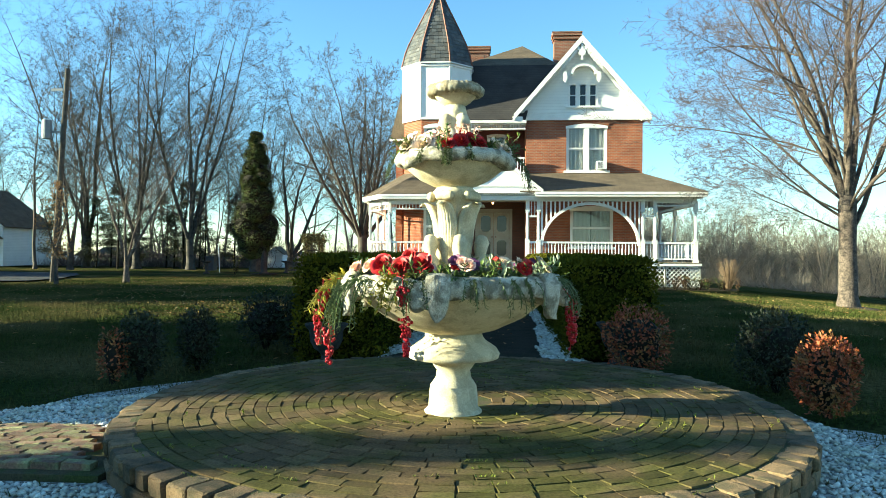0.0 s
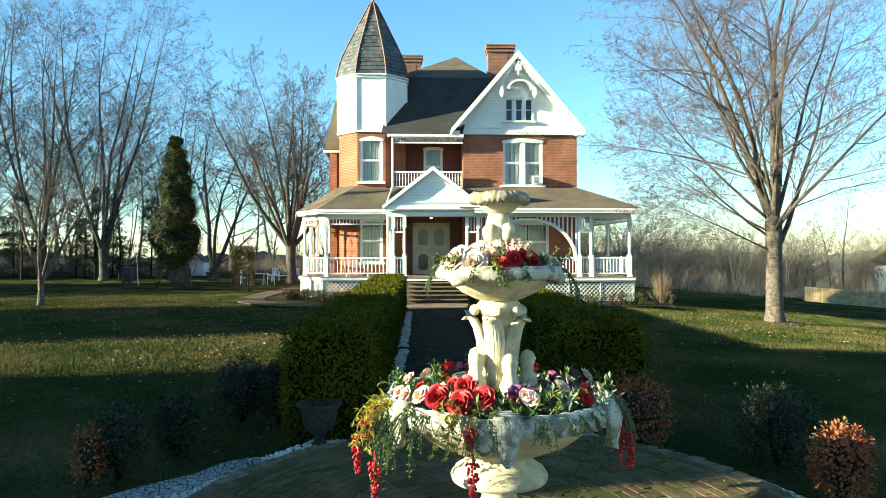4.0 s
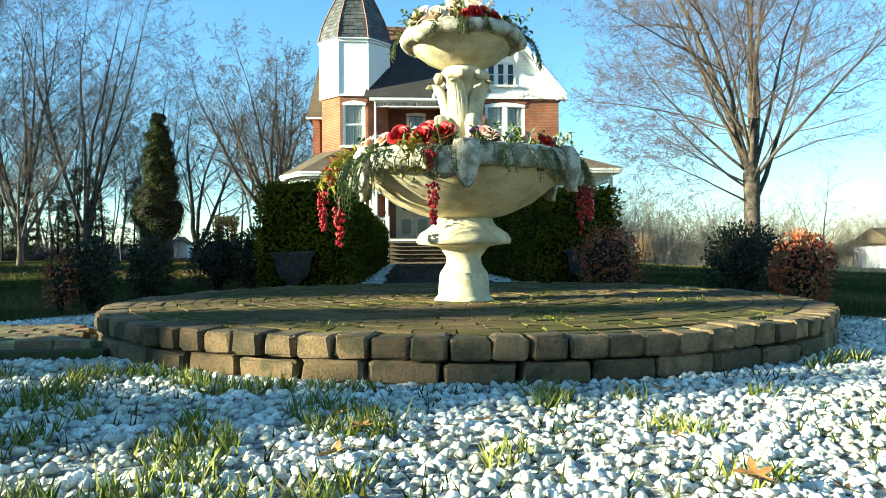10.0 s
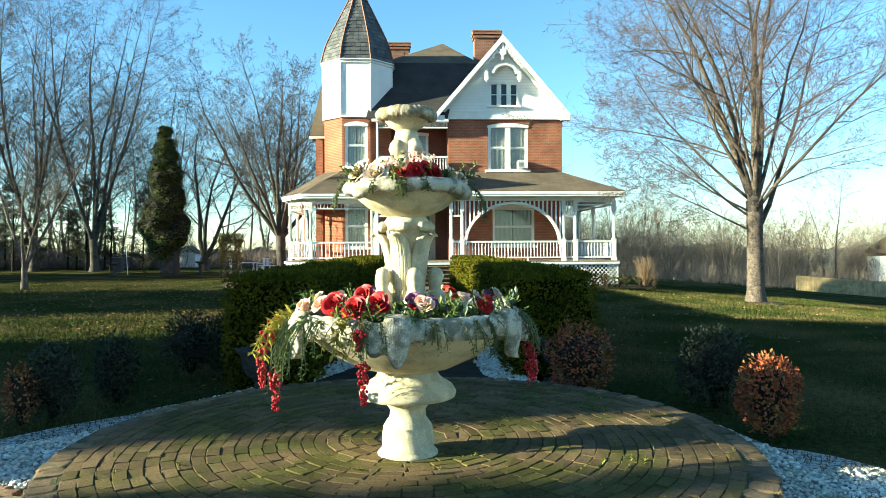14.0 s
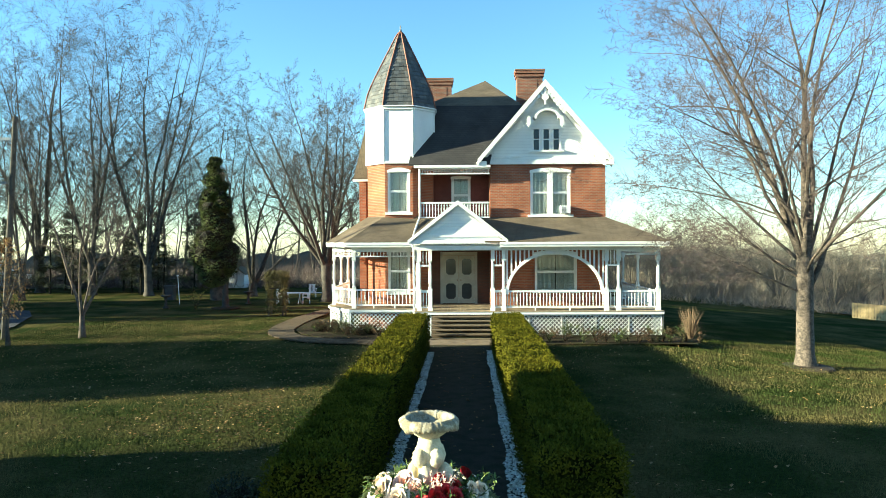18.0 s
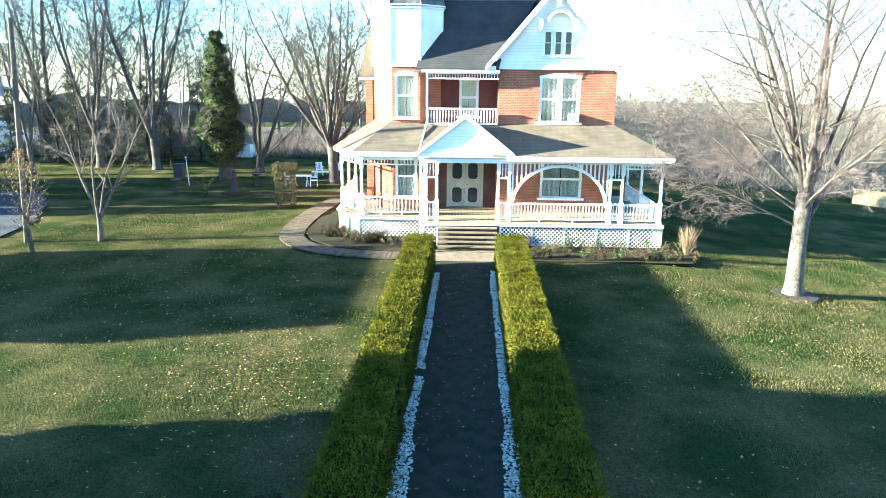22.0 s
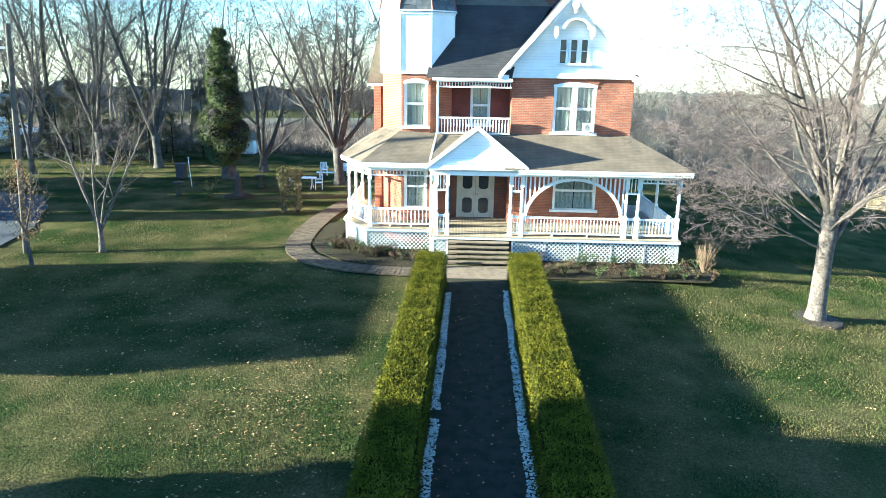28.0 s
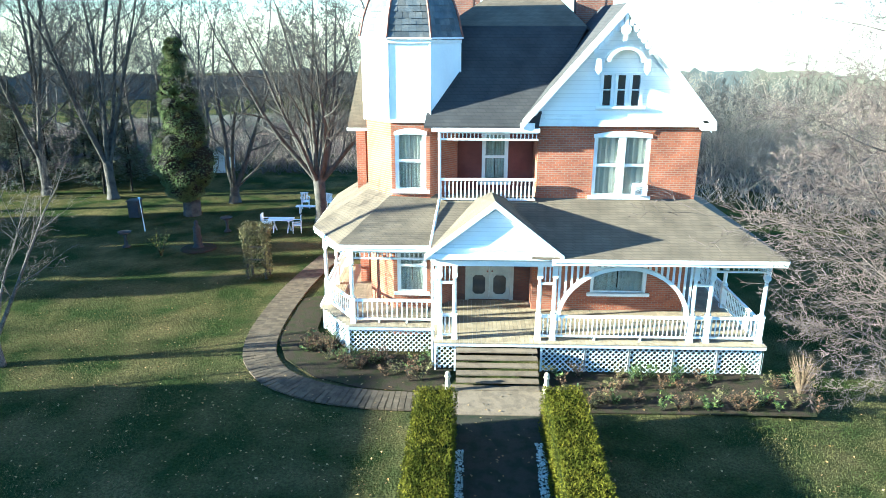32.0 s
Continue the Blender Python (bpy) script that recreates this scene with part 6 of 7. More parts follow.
def bare_tree(name, x, y, h, r, seed, label, mat, stems=1, first=0.25, rise=(0.9, 1.4), lean=0.1, group="bare trees", z=0.0, limbs=None, twig_mat=None, **own):
    """A leafless tree: one leader, or a short bole with several; limbs gives (height, azimuth, rise, length, radius) outright."""
    k = dict(TREE, **own)
    t = thing(name, (x, y, z), label, "tree", group)
    rr = random.Random(seed)
    geo, twigs = Geo(), Geo()
    base = Vector((0, 0, -0.15))
    if stems > 1 or limbs:
        fork = h * first
        way = rr.uniform(0, 6.283)
        bend = Vector((lean * fork * 0.3 * math.cos(way), lean * fork * 0.3 * math.sin(way), 0))
        bole = [base, Vector((0, 0, 0.12)), Vector((0, 0, 0.5)) + bend * 0.2, Vector((0, 0, fork * 0.6)) + bend * 0.7, Vector((0, 0, fork)) + bend, Vector((0, 0, fork + r)) + bend]
        geo.tube(bole, [r * 1.6, r * 1.3, r * 1.04, r * 0.93, r * 1.0, r * 0.55], 12)
        if not limbs:
            limbs = [(fork * rr.uniform(0.8, 1.0), (i + rr.uniform(-0.35, 0.35)) * 6.283 / stems, rr.uniform(*rise), (h - fork) * rr.uniform(0.8, 1.08), r * rr.uniform(0.42, 0.6)) for i in range(stems)]
        for hz, az, el, ln, lr in limbs:
            d = Vector((math.cos(az) * math.cos(el), math.sin(az) * math.cos(el), math.sin(el)))
            foot = Vector((0, 0, hz)) + bend * min(1.0, hz / fork) + Vector((d.x, d.y, 0)) * max(0.0, r * 0.8 - lr)
            sprout(geo, twigs, foot, d, ln, lr, 0, rr, k)
    else:
        geo.tube([base, Vector((0, 0, 0.12)), Vector((0, 0, 0.6))], [r * 1.6, r * 1.25, r * 0.95], 9)
        sprout(geo, twigs, base, Vector((lean * rr.uniform(-0.3, 0.3), lean * rr.uniform(-0.3, 0.3), 1)), h, r, 0, rr, k)
    part("trunk", geo, mat, t, local=True, smooth=True)
    part("crown", twigs, twig_mat or mat, t, "fine bare twigs", local=True)
    return t


# the large maple on the right lawn: a bundle of tall leaders, long limbs slanting towards the house, one limb low on the far side
MX, MY = 12.45, 20.1
MZ = fall(MX, MY) - 0.05
maple = bare_tree("maple_tree", MX, MY, 16.0, 0.3, 44, "large bare maple with pale bark and low spreading limbs", bark, first=0.235, lean=0.03, z=MZ, twig_mat=twig_bark, kids=(13, 9, 7, 4), flat=(0.62, 0.85, 1.0, 1.0), wob=(0.075, 0.11, 0.15, 0.2, 0.2), up=(0.02, 0.012, 0.025, 0.02, 0.0), ratio=(0.5, 0.42, 0.42, 0.45), start=(0.14, 0.14, 0.12, 0.12), angle=(0.7, 0.7, 0.7, 0.65), slim=0.26, thin=0.0055,
                  limbs=[(3.7, 2.7, 1.32, 12.5, 0.15), (3.75, 3.7, 1.36, 13.0, 0.14), (3.6, 1.2, 1.4, 12.5, 0.13), (3.7, 4.9, 1.34, 11.5, 0.1), (3.75, 3.1, 1.2, 12.0, 0.13), (4.2, 3.1, 0.98, 9.6, 0.085), (4.9, 3.4, 0.9, 8.8, 0.07), (3.8, 2.8, 0.76, 8.4, 0.065), (4.4, 3.9, 0.95, 8.6, 0.07), (5.2, 2.4, 0.95, 8.0, 0.065),
                         (3.2, 3.05, 0.52, 7.0, 0.05), (2.7, 3.3, 0.34, 5.4, 0.04), (3.4, 2.6, 0.45, 6.2, 0.04), (2.6, 0.15, 1.0, 10.0, 0.11), (3.6, 0.6, 1.15, 10.5, 0.09), (3.5, 5.7, 1.0, 9.5, 0.08), (3.4, 4.6, 0.72, 7.0, 0.05), (3.4, 1.5, 0.8, 7.6, 0.05)])
single("mulch_ring", Geo().lathe([(0.95, 0.0), (0.9, 0.05), (0.3, 0.12), (0.1, 0.13)], 28, 0, 0), mulch, "dark mulch ring round the maple's foot", "mulch", kind="structure").location = (MX, MY, MZ)
bare_tree("lawn_tree", -16.4, 25.3, 9.0, 0.12, 7, "young many-stemmed bare tree on the lawn", bark, first=0.1, kids=(10, 7, 4, 3), limbs=[(0.9, 0.3, 1.15, 7.5, 0.075), (0.95, 2.9, 1.2, 8.0, 0.08), (0.85, 4.6, 1.3, 7.6, 0.07), (0.8, 1.6, 1.05, 6.6, 0.055)])
bare_tree("yard_tree", -9.0, 43.5, 14.8, 0.34, 12, "spreading bare shade tree by the garden table", grey_bark, stems=12, first=0.17, rise=(0.8, 1.5), kids=(13, 9, 6, 4), ratio=(0.42, 0.42, 0.45, 0.5), thin=0.008)
bare_tree("yard_tree", -15.6, 48.2, 13.0, 0.3, 15, "bare tree with several leaning trunks", grey_bark, first=0.07, kids=(13, 7, 5, 3), limbs=[(0.8, 3.0, 1.2, 12.0, 0.2), (0.85, 0.3, 1.05, 11.5, 0.18), (0.8, 5.4, 1.25, 12.0, 0.15), (0.9, 0.0, 0.7, 7.0, 0.1)])
red = bare_tree("lawn_tree", -18.2, 23.0, 5.0, 0.07, 17, "slim young tree still holding rusty red leaves", grey_bark, stems=3, first=0.3, top=3, kids=(8, 6, 4), rise=(1.1, 1.45))
rr = random.Random(31)
g = Geo()
for i in range(900):
    a, u = rr.uniform(0, 6.28), rr.random()
    w = 0.85 * math.sin(math.pi * (0.15 + 0.8 * u)) * rr.random() ** 0.6
    g.leaf((w * math.cos(a), w * math.sin(a), 1.1 + 3.3 * u), (rr.uniform(-1, 1), rr.uniform(-1, 1), -0.8), (0, 0, 1), 0.1, 0.06)
part("leaves", g, dead_leaf, red, "rusty red clinging leaves", local=True)

# ivy-covered evergreen column
ev = thing("ivy_tree", (-17.2, 45.0, 0), "tall narrow tree trunk smothered in dark ivy", "tree")
g = Geo().tube([(0, 0, -0.1), (0.1, 0, 3), (0.0, 0.1, 6), (0.15, 0, 9.3)], [0.45, 0.36, 0.28, 0.1], 9)
part("trunk", g, grey_bark, ev, local=True)
g = Geo()
rr = random.Random(55)
lumps = []
for i in range(90):
    u = (i + rr.random()) / 90
    w = 1.75 * min(1.0, 0.55 + 2.2 * u) * (1 - 0.72 * max(0.0, u - 0.2) / 0.8)
    a, q = rr.uniform(0, 6.28), math.sqrt(rr.random()) * 0.55 * w
    lumps.append((q * math.cos(a) - 0.25 * (1 - u), q * math.sin(a), 1.2 + 8.7 * u, w * rr.uniform(0.36, 0.56)))
for i in range(56000):
    lx, ly, lz, lr = rr.choice(lumps)
    a, u = rr.uniform(0, 6.28), rr.uniform(-1, 1)
    c = math.sqrt(1 - u * u)
    d = Vector((c * math.cos(a), c * math.sin(a), u))
    k = lr * rr.uniform(0.8, 1.03)
    g.leaf((lx + k * d.x, ly + k * d.y, lz + k * d.z), d + Vector((0, 0, -0.6)), d, 0.105, 0.08)
part("ivy", g, ivy_leaf, ev, "dense dark ivy leaves", local=True)
g = Geo()
# dark lumps behind the ivy leaves, standing for inner shade
for lx, ly, lz, lr in lumps:
    g.blob((lx, ly, lz), lr * 0.8, 0.1, rr, 1, 7, 5)
part("branchwork", g, twig_and_shade, ev, local=True)
ev.scale = (1.2, 1.2, 1.02)

# tall shade trees beyond the left lawn
for i, (x, y, h, r, st) in enumerate(((-29.0, 50.0, 24, 0.3, 5), (-24.0, 49.0, 23, 0.3, 6), (-19.8, 51.5, 17, 0.2, 4), (-35.0, 53.0, 25, 0.32, 5), (-31.5, 45.0, 19, 0.2, 3), (-26.4, 53.0, 20, 0.2, 3))):
    bare_tree("shade_tree", x, y, h, r, 140 + i, "tall spreading bare tree beyond the lawn", grey_bark, stems=st, first=0.1, rise=(1.15, 1.5), kids=(16, 9, 6, 3), ratio=(0.36, 0.42, 0.45, 0.5), start=(0.1, 0.12, 0.12, 0.12), thin=0.008, group="woods beyond the lawn")
# woods behind: a few trees, each built once and then repeated
proto = []
for i, (h, r, st) in enumerate(((17, 0.15, 1), (20, 0.19, 1), (16, 0.15, 2), (19, 0.2, 2), (18, 0.17, 1))):
    proto.append(bare_tree("forest_tree", -27 - 3 * i, 60 + 3 * i, h, r, 100 + i, "tall bare woodland tree beyond the lawn", far_bark, stems=st, first=0.12, top=3, rise=(1.25, 1.5), kids=(20 if st == 1 else 14, 9, 6), ratio=(0.28, 0.42, 0.5), sides=(6, 4, 3, 3), start=(0.25, 0.12, 0.15), thin=0.012, group="woods beyond the lawn"))
rr = random.Random(77)
spots = []
for i in range(30):
    spots.append((rr.uniform(-66, -18), rr.uniform(56, 84)))
for i in range(16):
    spots.append((rr.uniform(-24, 6), rr.uniform(66, 96)))
for i in range(7):
    spots.append((rr.uniform(-50, -30), rr.uniform(40, 52)))
for x, y in spots:
    s = rr.uniform(0.65, 1.1)
    copy_thing(rr.choice(proto), pose(x, y, fall(x, y) - 0.05, 0, 0, rr.uniform(0, 360)) @ Matrix.Scale(s, 4))
# thicket on the right: many-stemmed bushy trees
bushy = []
for i, (h, st) in enumerate(((6.5, 6), (5.5, 6), (8.0, 5), (4.5, 7))):
    bushy.append(bare_tree("thicket_tree", 14 + 5 * i, 60 + 2 * i, h, 0.1, 160 + i, "bushy many-stemmed bare tree in the far thicket", thicket_bark, stems=st, first=0.06, top=3, rise=(0.8, 1.45), kids=(8, 6, 4), ratio=(0.4, 0.45, 0.5), sides=(5, 3, 3, 3), segs=(6, 4, 2, 1), thin=0.01, group="thicket beyond the lawn", z=fall(14 + 5 * i, 60 + 2 * i)))
for i in range(150):
    x = 8 + 92 * (i + rr.random()) / 150
    y = rr.uniform(54, 66) + 18 * rr.random() ** 2
    s = rr.uniform(0.65, 1.2) * (1 + 0.012 * (y - 54))
    copy_thing(rr.choice(bushy), pose(x, y, fall(x, y) - 0.1, 0, 0, rr.uniform(0, 360)) @ Matrix.Scale(s, 4))
for i in range(34):
    x, y = rr.uniform(10, 74), rr.uniform(58, 84)
    copy_thing(rr.choice(proto), pose(x, y, fall(x, y) - 0.1, 0, 0, rr.uniform(0, 360)) @ Matrix.Scale(rr.uniform(0.4, 0.66), 4))
# low brush at the foot of the woods
g = Geo()
for i in range(9000):
    if i < 6400:
        x, y = rr.uniform(8, 110), rr.uniform(51, 90)
    else:
        x, y = rr.uniform(-75, -2), rr.uniform(58, 76)
    h = rr.uniform(0.6, 2.8) * (1.0 if x > 0 else 0.55)
    q = Vector((x, y, -0.2 + fall(x, y)))
    for k in range(4):
        e = Vector((rr.uniform(-1, 1), rr.uniform(-1, 1), rr.uniform(0.5, 1)))
        g.tube([q, q + e * h * 0.5, q + e * h * 0.75 + Vector((rr.uniform(-0.3, 0.3), 0, h * 0.25))], (0.018, 0.013, 0.006), 3, caps=False)
single("brush", g, thicket_bark, "tangled brown winter brush at the edge of the woods", "brush", kind="stuff")
g = Geo()
for i in range(5200):
    x, y = rr.uniform(-78, 3), rr.uniform(57, 82)
    h = rr.uniform(0.6, 2.8) * (0.65 + 0.6 * noise.noise((x * 0.15, y * 0.15, 0)))
    q = Vector((x, y, fall(x, y) - 0.1))
    for k in range(4):
        e = Vector((rr.uniform(-0.8, 0.8), rr.uniform(-0.8, 0.8), rr.uniform(0.6, 1)))
        g.tube([q, q + e * h * 0.5, q + e * h * 0.75 + Vector((rr.uniform(-0.3, 0.3), 0, h * 0.25))], (0.02, 0.015, 0.007), 3, caps=False)
single("brush", g, twig_bark, "dark tangled undergrowth below the bare trees", "brush", kind="stuff")
g = Geo()
def sliver(g, p, q, w):
    o = len(g.v)
    g.v += [(p.x - w, p.y - w * 0.4, p.z), (p.x + w, p.y + w * 0.4, p.z), (q.x + w * 0.25, q.y, q.z), (q.x - w * 0.25, q.y, q.z)]
    g.f.append((o, o + 1, o + 2, o + 3))


for i in range(1500):
    if i < 300:
        x = rr.uniform(-110, 12)
        y = rr.uniform(90, 150)
        h = rr.uniform(3, 6)
    else:
        x = rr.uniform(-5, 150)
        y = rr.uniform(84, 150)
        h = rr.uniform(4, 8) + 2.5 * noise.noise((x * 0.06, y * 0.05, 0))
    z0 = fall(x, y) - 0.2
    base, tip = Vector((x, y, z0)), Vector((x + rr.uniform(-0.8, 0.8), y, z0 + h))
    sliver(g, base, tip, rr.uniform(0.03, 0.08))
    for k in range(18):
        u = rr.uniform(0.1, 0.95)
        p = base.lerp(tip, u)
        q = p + Vector((rr.uniform(-1, 1), rr.uniform(-1, 1), rr.uniform(0.4, 1.2))) * h * 0.24 * (1.1 - 0.5 * u)
        sliver(g, p, q, 0.03)
        for m in range(3):
            s = p.lerp(q, rr.uniform(0.2, 1))
            sliver(g, s, s + Vector((rr.uniform(-1, 1), rr.uniform(-1, 1), rr.uniform(0.1, 1.2))) * h * 0.1, 0.02)
single("far_woods", g, far_bark, "grey-brown leafless woods in the distance", "woods", kind="stuff")
g = Geo()
NB = 360
for i in range(NB + 1):
    a = math.radians(20 + 140 * i / NB)
    x, y = 170 * math.cos(a), 20 + 150 * math.sin(a)
    hh = 2.6 * noise.noise((i * 0.045, 0, 0)) + 1.3 * noise.noise((i * 0.21, 3, 0)) + 0.9 * noise.noise((i * 0.9, 7, 0)) + (1.6 if i < 150 else 0.9)
    g.v += [(x, y, -40), (x, y, hh)]
for i in range(NB):
    g.f.append((2 * i, 2 * i + 2, 2 * i + 3, 2 * i + 1))
single("backdrop", g, ridge, "hazy brown wooded ridge in the distance", "backdrop", kind="structure")

# ---- yard things ----
fence = thing("board_fence", (34.0, 44.0, 0), "yellow-brown wooden privacy fence on the far lawn", "fence")
bd = Geo().box(-0.085, -0.012, 0, 0.085, 0.012, 1.15).mesh("board", fence_wood)
for i in range(80):
    x = 30.0 + 0.17 * i
    y = 48.2 - 0.42 * (x - 30.0)
    placed("board", bd, pose(x, y, fall(x, y) - 0.02, 0, 0, -22.8), fence)
for k in (0.3, 0.95):
    part("rail", Geo().beam((29.95, 48.26, fall(30.0, 48.0) + k), (43.5, 42.57, fall(43.5, 42.5) + k), 0.05, 0.09), fence_wood, fence)
fh = thing("small_house", (44.5, 56.0, -1.6), "small white house with a grey roof beyond the fence", "house")
part("wall", Geo().box(40.5, 56, -2.4, 50, 62, 0.6), white_siding, fh)
part("roof", Geo().prism([(40.1, 55.6, 0.9), (40.1, 62.4, 0.9), (40.1, 59, 2.4)], (10.3, 0, 0)), shingles, fh, "low grey shingled roof")
for x in (41.6, 43.2, 45.8):
    wd = part("window", Geo().box(x, 55.93, -0.9, x + 0.9, 55.99, 0.3), white_paint, fh)
    part("pane", Geo().box(x + 0.08, 55.9, -0.82, x + 0.82, 55.94, 0.22), door_glass, wd)
fh.location.x += 4.5
shed = thing("garden_shed", (-19.5, 58.0, 0), "small pale boarded shed among the trees", "shed")
part("wall", Geo().box(-21.2, 57, 0, -18.8, 60, 2.0).prism([(-21.2, 57, 2.0), (-18.8, 57, 2.0), (-20.0, 57, 3.0)], (0, 3, 0)), white_siding, shed)
part("roof", slab(Geo(), [(-21.4, 56.8, 1.9), (-20.0, 56.8, 3.05), (-20.0, 60.2, 3.05), (-21.4, 60.2, 1.9)], 0.07), shingles, shed)
part("roof", slab(Geo(), [(-20.0, 56.8, 3.05), (-18.6, 56.8, 1.9), (-18.6, 60.2, 1.9), (-20.0, 60.2, 3.05)], 0.07), shingles, shed)

shed.scale = (0.62, 0.62, 0.62)

pole = thing("utility_pole", (-19.6, 24.9, 0), "weathered wooden utility pole with a grey transformer box", "pole")
part("shaft", Geo().tube([(-19.6, 24.9, -0.2), (-19.0, 24.9, 9.6)], (0.15, 0.1), 10), pole_wood, pole)
part("transformer", Geo().lathe([(0.02, 6.4), (0.2, 6.42), (0.21, 6.5), (0.21, 7.2), (0.19, 7.26), (0.02, 7.3)], 14, -19.85, 24.75), grey_metal, pole)
part("bracket", Geo().box(-19.8, 24.8, 6.7, -19.4, 24.95, 6.8).box(-19.75, 24.85, 8.6, -19.2, 24.95, 8.7), grey_metal, pole)

arbor = thing("garden_arbor", (-10.1, 34.2, 0), "narrow wooden arbor wound with dry vines", "arbor")
for dx, dy in ((-0.4, -0.3), (0.4, -0.3), (-0.4, 0.3), (0.4, 0.3)):
    part("post", Geo().box(-10.1 + dx - 0.04, 34.2 + dy - 0.04, 0, -10.1 + dx + 0.04, 34.2 + dy + 0.04, 2.1), pole_wood, arbor)
part("top", Geo().box(-10.6, 33.85, 2.1, -9.6, 34.55, 2.16), pole_wood, arbor)
for z in (0.9, 1.5):
    part("rung", Geo().box(-10.55, 33.88, z, -9.65, 33.92, z + 0.06), pole_wood, arbor)
g = Geo()
rr = random.Random(61)
for i in range(4200):
    dx, dy = rr.choice((-0.42, 0.42, rr.uniform(-0.5, 0.5))), rr.choice((-0.32, 0.32))
    z = 2.2 * rr.random() ** 0.6
    if rr.random() < 0.35:
        z, dx = rr.uniform(2.0, 2.5), rr.uniform(-0.6, 0.6)
    g.leaf((-10.1 + dx + rr.uniform(-0.1, 0.1), 34.2 + dy + rr.uniform(-0.1, 0.1), z), (rr.uniform(-1, 1), rr.uniform(-1, 1), rr.uniform(-1, 0.5)), (0, 0, 1), 0.13, 0.07)
part("vine", g, vine_leaf, arbor, "withered olive-brown vine leaves")

# ---- unseen evergreens and a house shape, added beyond the lawn's edge to shade it ----
def evergreen(x, y, h, w, seed):
    t = thing("evergreen_tree", (x, y, 0), "dense dark evergreen, added out of view to cast shade", "tree", "evergreens along the lawn's edge")
    rr = random.Random(seed)
    part("trunk", Geo().tube([(0, 0, -0.1), (0, 0, h * 0.5)], [0.14, 0.1], 7), grey_bark, t, local=True)
    core, lv = Geo(), Geo()
    n = int(h * 3.2)
    for i in range(n):
        u = (i + 0.5) / n
        ww = w * 0.5 * min(1.0, (1.03 - u) * 3.0)
        c = Vector((rr.uniform(-0.3, 0.3) * ww, rr.uniform(-0.3, 0.3) * ww, 0.3 + u * (h - 0.5)))
        # dark filling that imitates shade within the crown
        core.blob(c, max(0.15, ww * 0.75), 0.15, rr, 0.9, 7, 5)
        for k in range(110):
            a, q = rr.uniform(0, 6.28), rr.uniform(-1, 1)
            d = Vector((math.sqrt(1 - q * q) * math.cos(a), math.sqrt(1 - q * q) * math.sin(a), q))
            lv.leaf(c + d * max(0.18, ww) * rr.uniform(0.75, 1.05), d + Vector((0, 0, -0.4)), d, 0.16, 0.1)
    part("branchwork", core, twig_and_shade, t, local=True)
    part("leaves", lv, box_leaf, t, local=True)


for i, (y, h, w) in enumerate(((-12.5, 4.0, 2.6), (-10.3, 4.1, 2.6), (-8.2, 4.2, 2.5), (-6.3, 4.3, 2.0), (-4.85, 4.9, 1.7), (-3.5, 5.8, 1.4), (-1.05, 7.0, 1.7), (0.3, 9.0, 2.1), (1.7, 9.3, 2.3), (3.1, 9.3, 2.4), (4.6, 9.0, 2.4), (5.9, 8.4, 2.2))):
    evergreen(-17.0 + 0.3 * math.sin(i * 2.1), y, h, w, 300 + i)

for i, (x, y, h) in enumerate(((-41, 28.5, 9.5), (-42, 31.0, 10.5), (-41, 33.4, 10), (-42, 35.8, 10.5), (-41.5, 38.0, 10), (-41, 40.2, 9.5), (-57, 50.0, 12), (-58, 54.5, 12), (-57, 59.0, 12), (-58, 63.5, 12))):
    evergreen(x, y, h, 2.9 if x > -50 else 3.8, 330 + i)
# small bare trees added out of view to throw shadow stripes on the lawn
for x, y, k in ((-33, 19.4, 0), (-34, 21.0, 4), (-35, 22.6, 0), (-31, 24.0, 4), (-33, 25.6, 0)):
    copy_thing(proto[k], pose(x, y, 0, 0, 0, 40 * x) @ Matrix.Scale(0.36, 4))



def understorey_tree(x, y, h, w, seed):
    """A slim young evergreen with open, see-through foliage."""
    t = thing("understorey_tree", (x, y, fall(x, y)), "dull green young evergreen under the bare trees", "tree", "young evergreens in the woods")
    rr = random.Random(seed)
    st, lv = Geo(), Geo()
    st.tube([(0, 0, -0.1), (0.1, 0, h * 0.5), (0, 0.1, h)], (0.09, 0.06, 0.01), 6)
    for i in range(int(h * 9)):
        u = 0.1 + 0.88 * rr.random()
        a, ln = rr.uniform(0, 6.28), w * 0.5 * (1.15 - u) * rr.uniform(0.6, 1.2)
        p = Vector((0, 0, h * u))
        q = p + Vector((math.cos(a) * ln, math.sin(a) * ln, ln * rr.uniform(-0.1, 0.5)))
        st.tube([p, p.lerp(q, 0.6) + Vector((0, 0, 0.05)), q], (0.016, 0.011, 0.005), 3, caps=False)
        for k in range(46):
            c = p.lerp(q, rr.uniform(0.25, 1.05)) + Vector((rr.gauss(0, 0.13), rr.gauss(0, 0.13), rr.gauss(0, 0.1)))
            lv.leaf(c, (math.cos(a) + rr.uniform(-0.8, 0.8), math.sin(a) + rr.uniform(-0.8, 0.8), rr.uniform(-0.8, 0.3)), (0, 0, 1), 0.24, 0.1)
    part("trunk", st, twig_and_shade, t, local=True)
    part("leaves", lv, cedar_leaf, t, local=True)


rr = random.Random(91)
for i in range(13):
    understorey_tree(-37 + 16.5 * (i + rr.random()) / 13, rr.uniform(50, 57), rr.uniform(3.5, 7.5), rr.uniform(2.6, 4.2), 500 + i)

# made-up house out of view; it only casts the lawn's dark band
nb = thing("shade_house", (-31, 15.2, 0), "plain house-shaped block, added out of view to shade the lawn", "house")
part("wall", Geo().box(-35, 10.6, 0, -27.5, 19.8, 4.3), white_siding, nb)
